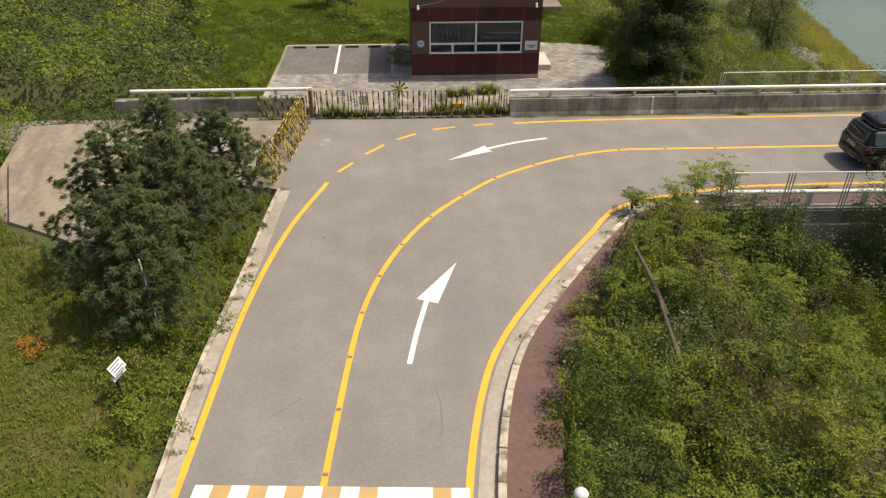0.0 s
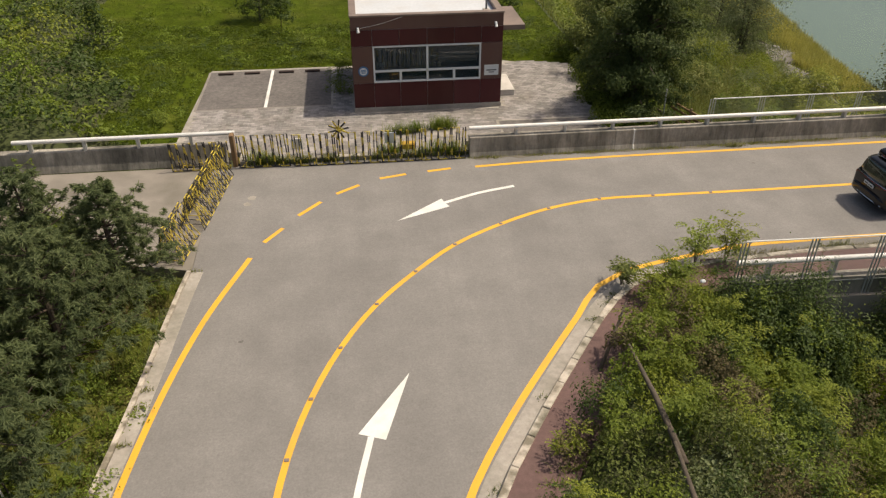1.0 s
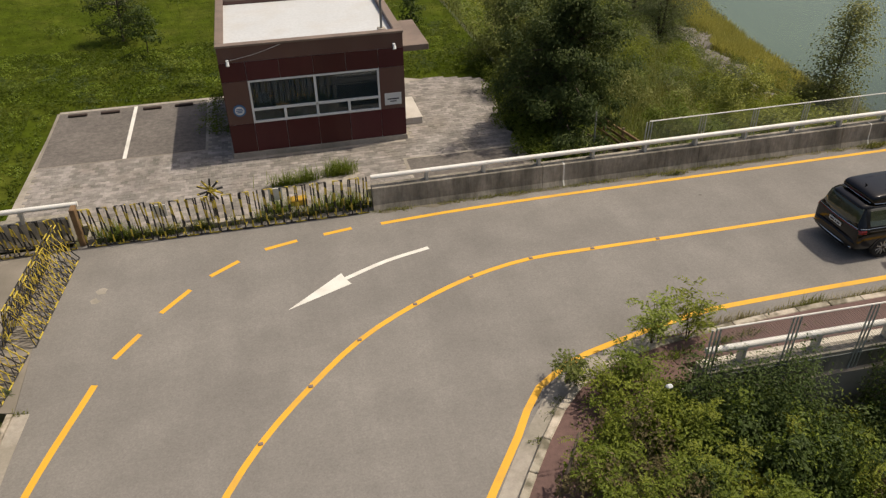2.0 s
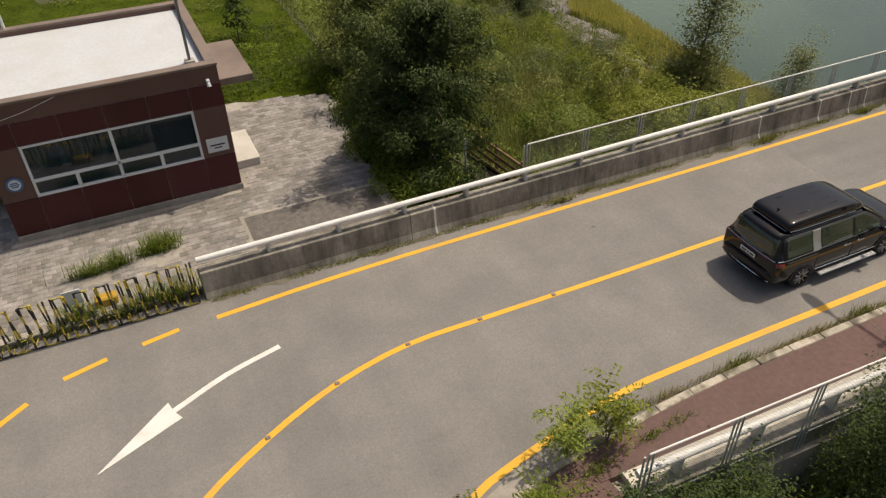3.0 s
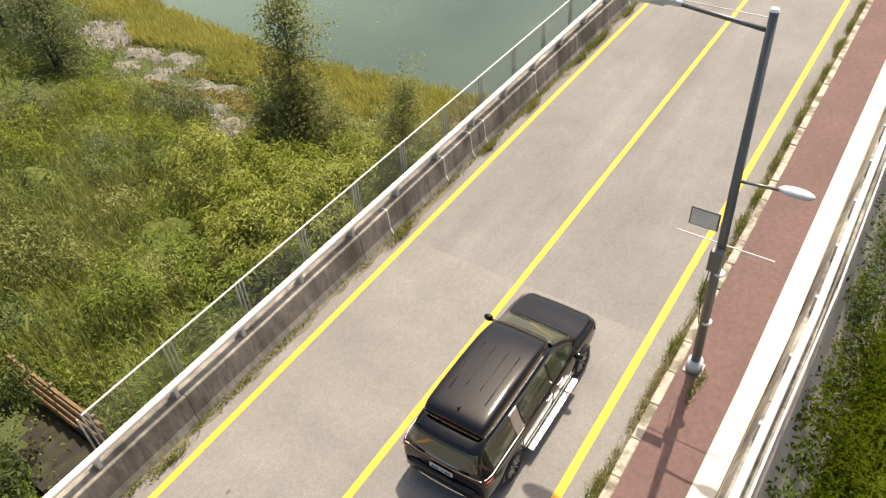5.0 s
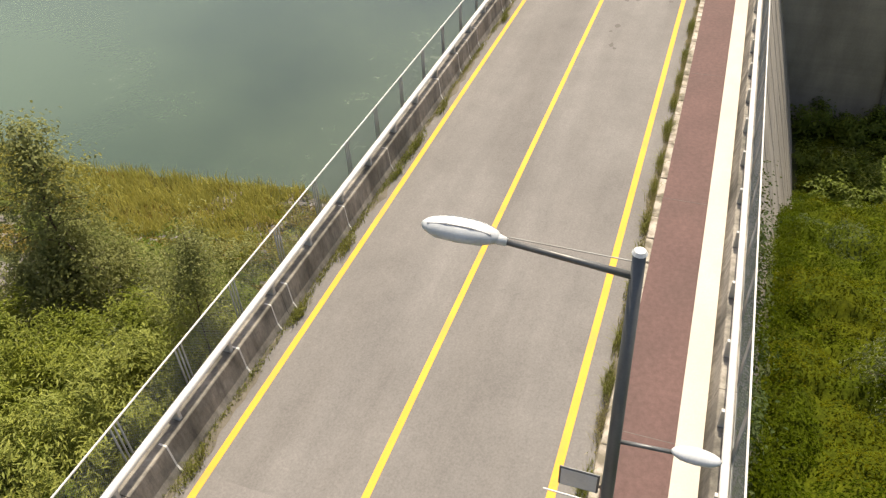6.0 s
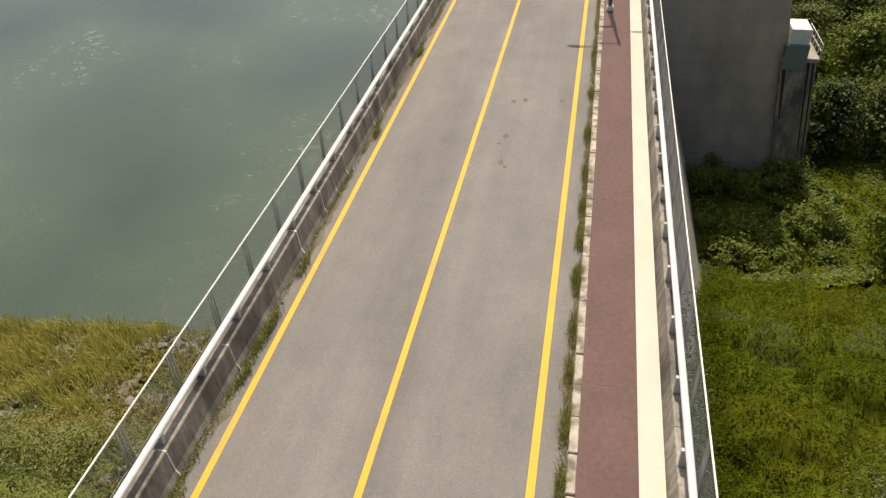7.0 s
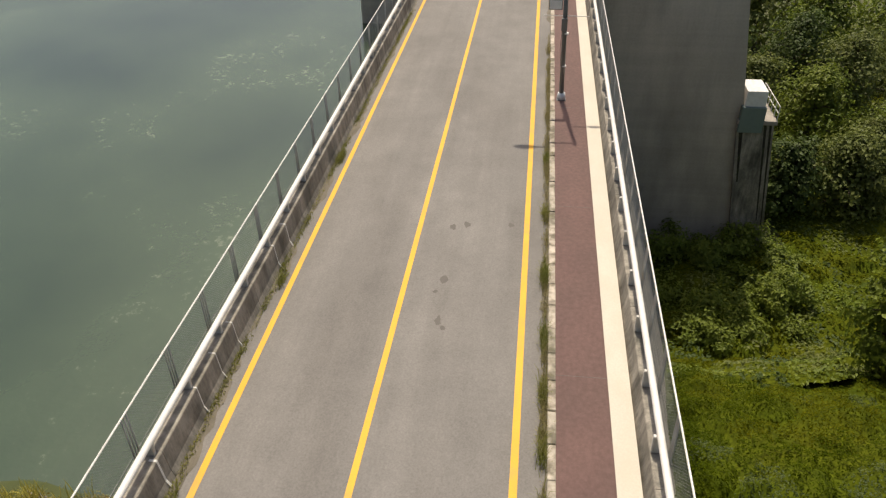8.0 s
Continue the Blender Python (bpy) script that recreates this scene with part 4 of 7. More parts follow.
for dz, w in ((0.06, 0.10), (0.0, 0.13), (-0.06, 0.09)):
    part("emblem_bar", box(0.45 - w, 0.45 + w, -0.058, -0.052, 1.84 + dz - 0.018, 1.84 + dz + 0.018), BLUE, emblem)
notice = part("notice_plate", box(5.78, 6.42, -0.035, -0.012, 1.45, 1.92, 0.006), PLATE, house, "white notice plate")
part("text_bar", box(5.88, 6.32, -0.040, -0.036, 1.66, 1.71), INK, notice)
part("text_bar", box(5.98, 6.22, -0.040, -0.036, 1.57, 1.61), INK, notice)
mast = part("roof_mast", tube([(W - 0.62, 0.85, H - 0.23), (W - 0.62, 0.85, H + 1.75)], 0.045, 8), POLE_METAL, house, "grey roof mast with a lamp")
bm = bmesh.new()
bmesh.ops.create_uvsphere(bm, u_segments=14, v_segments=8, radius=0.13, matrix=Matrix.Translation((W - 0.62, 0.85, H + 1.84)) @ Matrix.Diagonal((1, 1, 0.8, 1)))
part("globe", bm, LAMP_WHITE, mast, smooth=True)
part("mast_foot", box(W - 0.76, W - 0.48, 0.71, 0.99, H - 0.22, H - 0.12, 0.01), CONCRETE, mast)
part("vent_pipe", tube([(1.0, D - 0.1, H - 0.3), (1.0, D - 0.1, H + 0.42)], 0.05, 8), LAMP_WHITE, house, "white vent pipe")
part("conduit", tube(curve([(0.4, -0.02, 3.72), (1.2, -0.02, 3.86), (2.2, -0.02, H - 0.1)], 0.3), 0.008, 5), GALV, house)

doorstep = part("doorstep", box(7.47, 8.34, 39.65, 41.8, 0.12, 0.46, 0.02), PALE_STEP)
tagged(doorstep, "pale concrete doorstep beside the gatehouse", "step")

# ---- forecourt: pavers, parking bays, asphalt patch ----
def forecourt_base():
    b = polygon([(-6.6, 34.85), (-3.8, 34.85), (-3.8, 33.95), (5.28, 33.95), (5.28, 34.85), (11.6, 34.85), (11.5, 38.6), (12.2, 43.0), (8.6, 44.7), (-6.3, 44.7)], -0.25, 0.157)
    return b


base = tagged(part("forecourt", forecourt_base(), CONCRETE), "grey concrete paver forecourt round the gatehouse", "paving", kind="structure")


def in_forecourt(x, y):
    if not ((34.9 if x < -3.7 or x > 5.2 else 34.2) < y < 44.5 and -6.4 < x < 12.2):
        return False
    if HX0 - 0.1 < x < HX1 + 0.1 and HY0 - 0.1 < y:
        return False
    if -6.4 < x < -0.2 and y > 39.45:
        return False
    if 7.0 < x < 11.3 and y < 36.75:
        return False
    if x > 11.4 + max(0.0, 0.16 * (y - 38.6)) - 0.25 * math.sin(2.3 * y) - 0.12 * math.sin(5.1 * y):
        return False
    if x > 8.0 and y > 44.6 - 0.55 * abs(x - 10.0) * 0.6:
        return False
    return True


def in_bent_patch(x, y):
    return (x - 4.4) ** 2 + (y - 36.1) ** 2 < 0.5 or (x - 2.6) ** 2 + (y - 35.9) ** 2 < 0.4


bay = tagged(part("parking_bay", box(-6.3, -0.25, 39.5, 44.5, 0.0, 0.162), ASPHALT_OLD), "two brownish asphalt parking bays", "parking bay", kind="structure")
part("bay_line", box(-3.28, -3.14, 39.5, 44.5, 0.15, 0.170), WHITE, bay, "worn white bay line")
for b in ((-6.37, -6.27, 39.4, 44.5), (-6.27, -0.2, 39.40, 39.49)):
    part("bay_edging", box(*b, 0.1, 0.170), OLD_SLAB, bay)
for x in (-5.5, -4.2, -2.5, -1.2):
    s = part("wheel_stop", box(-0.38, 0.38, -0.07, 0.07, 0, 0.11, 0.03), plain("brown_rubber", (0.055, 0.036, 0.028), 0.85))
    s.location = (x, 44.05, 0.162)
    tagged(s, "black rubber wheel stop on the parking bay", "wheel stop", "wheel stops in the bays")
patch = tagged(part("asphalt_patch", box(7.05, 11.2, 34.9, 36.7, 0.0, 0.160), ASPHALT_OLD), "dark asphalt rectangle with a pale border", "paving", kind="structure")
for b in ((6.93, 7.05, 34.9, 36.82), (7.05, 11.2, 36.7, 36.82)):
    part("border", box(*b, 0.1, 0.172), CONCRETE, patch)

# ---- side road and concrete ramp beyond the closed barrier ----
side = tagged(part("side_road", polygon([(-4.5, 26.7), (-4.6, 34.0), (-30.0, 34.2), (-30.0, 31.0), (-9.5, 30.6), (-6.4, 27.2)], -0.3, -0.012), OLD_SLAB), "old grey concrete side road behind barriers", "road", kind="structure")
bm = bmesh.new()
top = [(-15.4, 30.8, 1.20), (-13.0, 31.0, 1.22), (-11.2, 29.8, 1.05), (-10.3, 23.2, 0.30), (-11.1, 22.6, 0.18), (-13.8, 24.1, 0.16), (-15.2, 27.8, 0.78)]
vt = [bm.verts.new(p) for p in top]
vb = [bm.verts.new((1.3 * (x + 12.6) - 12.6, 1.06 * (y - 27) + 27.0, -0.4)) for x, y, z in top]
bm.faces.new(vt)
for i in range(len(top)):
    j = (i + 1) % len(top)
    bm.faces.new((vt[i], vt[j], vb[j], vb[i]))
bmesh.ops.recalc_face_normals(bm, faces=bm.faces)
bmesh.ops.bevel(bm, geom=[e for e in bm.edges if e.verts[0] in vt and e.verts[1] in vt], offset=0.25, segments=2, affect="EDGES")
tagged(part("concrete_ramp", bm, TAN_CONCRETE), "tan sloping concrete ramp among grass and pines", "ramp")


# ---- yellow and black barricades ----
def meander(x0, x1, h, step, foot_y, jitter):
    """A tube bent up, across, down and across; its feet stand foot_y away from its top."""
    pts, x, up = [], x0, True
    while x <= x1 + 0.01:
        j = random.uniform(-jitter, jitter)
        a, b = Vector((x + j, foot_y, 0.03)), Vector((x + 0.4 * j, 0.0, h))
        pts += [a, b] if up else [b, a]
        up = not up
        x += step
    return pts


def barricade(x, y, length, ang, h=1.33, jitter=0.03, step=0.27):
    th = empty("barricade", x, y, 0, ang)
    part("bent_bar", tube(meander(0.0, length, h, step, -0.06, jitter), 0.027, 6), STRIPED, th)
    part("bent_bar", tube(meander(0.06, length, h - 0.03, step * 0.9, 0.42, jitter), 0.024, 6), STRIPED, th)
    part("foot_bar", tube([(0, -0.06, 0.03), (length, -0.06, 0.03)], 0.022, 6), STRIPED, th)
    part("foot_bar", tube([(0, 0.40, 0.03), (length, 0.40, 0.03)], 0.02, 6), STRIPED, th)
    for k in range(7):
        u = length * (k + 0.3) / 7
        part("cross_bar", tube([(u, -0.06, 0.05), (u + random.uniform(-0.1, 0.1), 0.40, 0.05)], 0.014, 5), STRIPED, th)
        part("brace_bar", tube([(u, -0.05, 0.35), (u + random.uniform(-0.15, 0.2), 0.38, 0.06)], 0.013, 5), STRIPED, th)
    return tagged(th, "folding steel barricade of yellow and black bars", "barricade", "barricades closing the side road")


random.seed(4)
barricade(-3.72, 33.78, 1.95, -1.0, 1.35, 0.05)
barricade(-1.62, 33.68, 1.6, -0.6, 1.33, 0.05)
barricade(0.0, 33.66, 1.75, -0.4, 1.33, 0.03)
barricade(1.78, 33.64, 1.7, -0.3, 1.34, 0.03)
barricade(3.5, 33.62, 1.62, -0.2, 1.34, 0.03)
barricade(-6.3, 33.75, 2.2, 1.0, 1.15, 0.05)


def lattice_barricade(x, y, length, ang):
    """Two crossed-bar faces leaning together over a row of floor bars."""
    th = empty("lattice_barricade", x, y, 0, ang)
    n = int(length / 0.21)
    for s in (-1, 1):
        bm = bmesh.new()
        for i in range(n):
            a = i * length / n
            add_tube(bm, [(a, s * 0.42, 0.04), (min(a + 0.55, length), s * 0.06, 1.25)], 0.017, 4)
            add_tube(bm, [(min(a + 0.45, length), s * 0.42, 0.04), (a, s * 0.06, 1.25)], 0.017, 4)
        part("lattice", bm, STRIPED, th)
        part("ridge_bar", tube([(0, s * 0.06, 1.26), (length, s * 0.06, 1.26)], 0.02, 6), STRIPED, th)
        part("foot_bar", tube([(0, s * 0.42, 0.04), (length, s * 0.42, 0.04)], 0.02, 6), STRIPED, th)
    for i in range(int(length / 0.3)):
        part("floor_bar", tube([(0.15 + 0.3 * i, -0.42, 0.05), (0.15 + 0.3 * i, 0.42, 0.05)], 0.014, 4), STRIPED, th)
    return tagged(th, "stacked yellow and black folding lattice barrier", "barricade", "barricades closing the side road")


lattice_barricade(-4.35, 33.2, 4.1, 263.0)
lattice_barricade(-4.98, 28.9, 1.85, 262.0)
gate_post = tagged(part("gate_post", box(-4.02, -3.86, 33.85, 34.2, -0.1, 1.32, 0.015), RUST), "dark brown steel end post of the guard rail", "post")
spin = empty("crossed_bars", 0.15, 34.3, 0.16)
tagged(spin, "bundle of crossed yellow and black bars", "barricade")
part("stake", tube([(0, 0, 0), (0, 0, 1.05)], 0.03, 6), STRIPED, spin)
for k in range(5):
    a = math.pi * k / 5 + 0.2
    part("bar", tube([(-0.42 * math.cos(a), 0.02 * k, 1.0 - 0.42 * math.sin(a)), (0.42 * math.cos(a), 0.02 * k, 1.0 + 0.42 * math.sin(a))], 0.035, 6), STRIPED, spin)
tagged(part("yellow_crate", box(2.62, 3.18, 34.3, 34.62, 0.16, 0.42, 0.04), plain("yellow_plastic", (0.50, 0.29, 0.03), 0.6)), "yellow plastic crate behind the barricade", "crate")
wboard = tagged(part("white_board", box(1.95, 2.4, 34.3, 34.33, 0.5, 0.95, 0.005), PLATE), "small white board wired to the barricade", "board")
grey_board = tagged(part("grey_board", box(-1.75, -1.3, 34.32, 34.35, 0.42, 0.86, 0.005), GALV), "grey board leaning behind the barricade", "board")
part("stay", tube([(-1.52, 34.36, 0.75), (-1.5, 34.55, 0.16)], 0.012, 5), FENCE_METAL, grey_board)
part("wire", tube([(2.17, 34.3, 0.5), (2.17, 34.25, 0.1)], 0.012, 5), FENCE_METAL, wboard)


# ---- street lamps ----
def ellipsoid(cx, cy, cz, rx, ry, rz, seg=16):
    bm = bmesh.new()
    bmesh.ops.create_uvsphere(bm, u_segments=seg, v_segments=10, radius=1.0)
    bmesh.ops.transform(bm, matrix=Matrix.Translation((cx, cy, cz)) @ Matrix.Diagonal((rx, ry, rz, 1)), verts=bm.verts)
    for v in bm.verts:
        if v.co.z < cz - 0.35 * rz:
            v.co.z = cz - 0.35 * rz
    return bm


def street_lamp(x, y):
    th = empty("street_lamp", x, y, 0.15)
    part("base_plate", box(-0.2, 0.2, -0.2, 0.2, 0, 0.025, 0.006), POLE_METAL, th)
    part("base_collar", tube([(0, 0, 0.02), (0, 0, 0.30)], [0.19, 0.16], 14), LAMP_WHITE, th, "pale collar at the foot", smooth=True)
    part("pole", tube([(0, 0, 0.02), (0, 0.07, 3.0), (0, 0.20, 8.27)], [0.105, 0.095, 0.070], 14), POLE_METAL, th, smooth=True)
    part("cap", tube([(0, 0.20, 8.27), (0, 0.20, 8.31)], [0.085, 0.06], 12), LAMP_WHITE, th)
    part("arm", tube([(0, 0.2, 7.95), (0, 0.9, 8.02), (0, 1.72, 8.10)], [0.045, 0.04, 0.035], 8), POLE_METAL, th, smooth=True)
    part("stay_wire", tube([(0, 0.2, 8.15), (0, 1.6, 8.16)], 0.008, 5), POLE_METAL, th)
    head = part("lamp_head", ellipsoid(0, 2.13, 8.13, 0.175, 0.47, 0.14), LAMP_WHITE, th, "white oval lamp head", smooth=True)
    for sx in (-0.055, 0.055):
        part("seam", tube([(sx * 1.2, 1.76, 8.20), (sx * 1.5, 2.0, 8.256), (sx * 1.5, 2.26, 8.256), (sx * 1.1, 2.50, 8.20)], 0.006, 5), POLE_METAL, head)
    part("neck", tube([(0, 1.60, 8.09), (0, 1.78, 8.12)], [0.05, 0.075], 10), LAMP_WHITE, head, smooth=True)
    part("lens", box(-0.12, 0.12, 1.85, 2.42, 8.05, 8.082, 0.01), FRAME_WHITE, head)
    part("low_arm", tube([(0, 0.1, 5.14), (0, -0.62, 5.20)], 0.03, 8), POLE_METAL, th, smooth=True)
    low = part("low_lamp_head", ellipsoid(0, -0.88, 5.23, 0.12, 0.31, 0.09), LAMP_WHITE, th, "small oval lamp head over the footway", smooth=True)
    part("lens", box(-0.08, 0.08, -1.08, -0.68, 5.17, 5.196, 0.01), FRAME_WHITE, low)
    plate = part("sign_plate", box(-0.03, 0.0, 0.22, 0.78, 3.90, 4.32, 0.012), POLE_METAL, th, "grey rectangular sign plate seen from behind")
    part("plate_rim", box(-0.04, -0.03, 0.25, 0.75, 3.93, 4.29, 0.004), GALV, plate)
    part("banner_rod", tube([(-0.02, 0.98, 3.67), (-0.02, -0.90, 3.65)], 0.014, 6), GALV, th)
    part("control_box", box(-0.26, -0.08, -0.02, 0.22, 3.10, 3.60, 0.015), POLE_METAL, th, "grey control box on the pole")
    part("cable", tube(curve([(-0.12, 0.16, 3.2), (-0.16, 0.20, 2.3), (-0.11, 0.12, 1.5)], 0.3), 0.009, 5), BLACK_RUBBER, th)
    for z in (1.5, 2.9):
        part("band", tube([(0, 0, z), (0, 0, z + 0.05)], 0.112, 12), GALV, th)
    return tagged(th, "tall grey steel street lamp with two arms", "street lamp", "street lamps along the footway")


lamp = street_lamp(24.05, 24.94)
copy_thing(lamp, pose(62.5, 24.94, 0.15))


# ---- signs on the verge ----
def info_sign(x, y, z):
    th = empty("info_sign", x, y, z, 74)
    part("post", box(-0.05, 0.05, -0.05, 0.05, -0.2, 0.85, 0.008), BARK, th, "dark timber post")
    for dz, h in ((0.92, 0.30), (0.70, 0.15)):
        m = Matrix.Translation((0, -0.07, dz)) @ pose(0, 0, 0, -35, 0, 0)
        b = part("board", box(-0.25, 0.25, -0.015, 0.015, -h / 2, h / 2, 0.006, m), PLATE, th, "white board with grey bars")
        for k in range(int(h / 0.075)):
            part("text_bar", box(-0.21, 0.20 - 0.08 * (k % 2), -0.021, -0.016, h / 2 - 0.07 - 0.07 * k, h / 2 - 0.04 - 0.07 * k, 0, m), SIGN_GREY, b)
    return tagged(th, "low slanted information board on a dark post in the grass", "sign")


info_sign(-7.12, 15.36, 0.1)
pole = empty("thin_sign_pole", -6.75, 17.8, 0.05)
tagged(pole, "thin leaning grey pole with a small plate", "sign")
part("pole", tube([(0, 0, -0.2), (-0.16, 0.1, 2.5)], 0.022, 6), GALV, pole)
part("plate", box(-0.18, -0.12, -0.02, 0.34, 1.5, 2.05, 0.005), POLE_METAL, pole)

# ---- post with a round white head beside the footway ----
mk = empty("marker_post", 3.6, 10.72, 0.0)
tagged(mk, "short grey post with a round white head beside the footway", "post")
part("post", tube([(0, 0, -0.3), (0, 0, 1.1)], 0.055, 10), POLE_METAL, mk, smooth=True)
part("head", ellipsoid(0, 0, 1.18, 0.155, 0.155, 0.12), LAMP_WHITE, mk, "round white head", smooth=True)

# ---- black high-roof people carrier on the crest road ----
# stations: x, half width, sill, belt, top, half width of the top
STATIONS = [
    (-2.585, 0.78, 0.40, 0.78, 0.90, 0.66), (-2.565, 0.90, 0.34, 0.98, 1.08, 0.74), (-2.525, 0.955, 0.30, 1.04, 1.24, 0.75), (-2.46, 0.975, 0.28, 1.06, 1.44, 0.735), (-2.40, 0.985, 0.27, 1.07, 1.60, 0.725),
    (-2.30, 0.99, 0.26, 1.07, 1.68, 0.72), (-2.05, 0.995, 0.25, 1.07, 1.705, 0.715), (-1.4, 0.997, 0.25, 1.07, 1.72, 0.72), (-0.6, 0.997, 0.25, 1.06, 1.73, 0.725), (0.2, 0.995, 0.25, 1.05, 1.72, 0.725),
    (0.62, 0.993, 0.25, 1.04, 1.655, 0.72), (1.05, 0.988, 0.25, 1.03, 1.40, 0.745), (1.42, 0.98, 0.26, 1.01, 1.155, 0.80), (1.56, 0.98, 0.26, 1.0, 1.105, 0.83), (2.0, 0.97, 0.27, 0.96, 1.065, 0.82),
    (2.30, 0.945, 0.29, 0.89, 0.995, 0.77), (2.46, 0.89, 0.32, 0.79, 0.90, 0.69), (2.56, 0.77, 0.40, 0.62, 0.70, 0.58)]


def station(x):
    for a, b in zip(STATIONS, STATIONS[1:]):
        if x <= b[0]:
            u = max(0.0, (x - a[0]) / (b[0] - a[0]))
            return [p + (q - p) * u for p, q in zip(a, b)]
    return list(STATIONS[-1])


def half_section(s):
    x, w, zb, zbelt, zt, wt = s
    h = zt - zbelt
    return [(0, zb), (0.88 * w, zb), (0.98 * w, zb + 0.10), (w, 0.45 * zb + 0.55 * zbelt), (0.99 * w, zbelt - 0.06), (0.955 * w, zbelt), (0.40 * wt + 0.55 * w, zbelt + 0.35 * h), (wt + 0.01, zt - 0.18 * h),
            (0.96 * wt, zt - 0.06 * h), (0.80 * wt, zt - 0.01), (0.40 * wt, zt + 0.006), (0, zt + 0.010)]


def car_side(x, z):
    """Half width of the body at this length and height."""
    sec = half_section(station(x))[3:10]
    for (y0, z0), (y1, z1) in zip(sec, sec[1:]):
        if z <= z1:
            u = max(0.0, (z - z0) / max(1e-6, z1 - z0))
            return y0 + (y1 - y0) * u
    return sec[-1][0]


def car_panel(xs, z_low, z_high, sgn, out=0.012, n=3):
    """A thin panel that follows the flank between two height curves."""
    bm = bmesh.new()
    grid = []
    for x in xs:
        lo, hi = z_low(x), z_high(x)
        grid.append([bm.verts.new((x, sgn * (car_side(x, lo + (hi - lo) * k / n) + out), lo + (hi - lo) * k / n)) for k in range(n + 1)])
    for a, b in zip(grid, grid[1:]):
        for k in range(n):
            bm.faces.new((a[k], b[k], b[k + 1], a[k + 1]))
    r = bmesh.ops.extrude_face_region(bm, geom=bm.faces[:])
    for v in r["geom"]:
        if isinstance(v, bmesh.types.BMVert):
            v.co.y -= sgn * 0.02
    bmesh.ops.recalc_face_normals(bm, faces=bm.faces)
    return bm


def lin(a, b, n):
    return [a + (b - a) * i / (n - 1) for i in range(n)]


def loft(halves):
    """A closed skin through half sections: (x, [(y, z) from the keel to the crown])."""
    bm = bmesh.new()
    rings = []
    for px, half in halves:
        ring = half + [(-a, b) for a, b in half[-2:0:-1]]
        rings.append([bm.verts.new((px, a, b)) for a, b in ring])
    k = len(rings[0])
    for r0, r1 in zip(rings, rings[1:]):
        for i in range(k):
            bm.faces.new((r0[i], r0[(i + 1) % k], r1[(i + 1) % k], r1[i]))
    bm.faces.new(rings[0])
    bm.faces.new(rings[-1][::-1])
    bmesh.ops.recalc_face_normals(bm, faces=bm.faces)
    return bm


def rounded(ob, levels=2):
    sub = ob.modifiers.new("round", "SUBSURF")
    sub.levels = sub.render_levels = levels
    return ob


def shell(rows, thick):
    """A thin sheet over rows of points, its underside shifted by thick."""
    bm = bmesh.new()
    g = [[bm.verts.new(p) for p in row] for row in rows]
    for a, b in zip(g, g[1:]):
        for i in range(len(a) - 1):
            bm.faces.new((a[i], a[i + 1], b[i + 1], b[i]))
    r = bmesh.ops.extrude_face_region(bm, geom=bm.faces[:])
    for v in r["geom"]:
        if isinstance(v, bmesh.types.BMVert):
            v.co += Vector(thick)
    bmesh.ops.recalc_face_normals(bm, faces=bm.faces)
    return bm


DARK_LENS = plain("dark_red_lens", (0.09, 0.005, 0.007), 0.2, 0.0, 0.5)
LAMP_CLEAR = plain("head_lamp_lens", (0.10, 0.10, 0.11), 0.12, 0.0, 1.0)
RIM_DARK = plain("dark_rim_paint", (0.035, 0.035, 0.037), 0.35, 0.4)


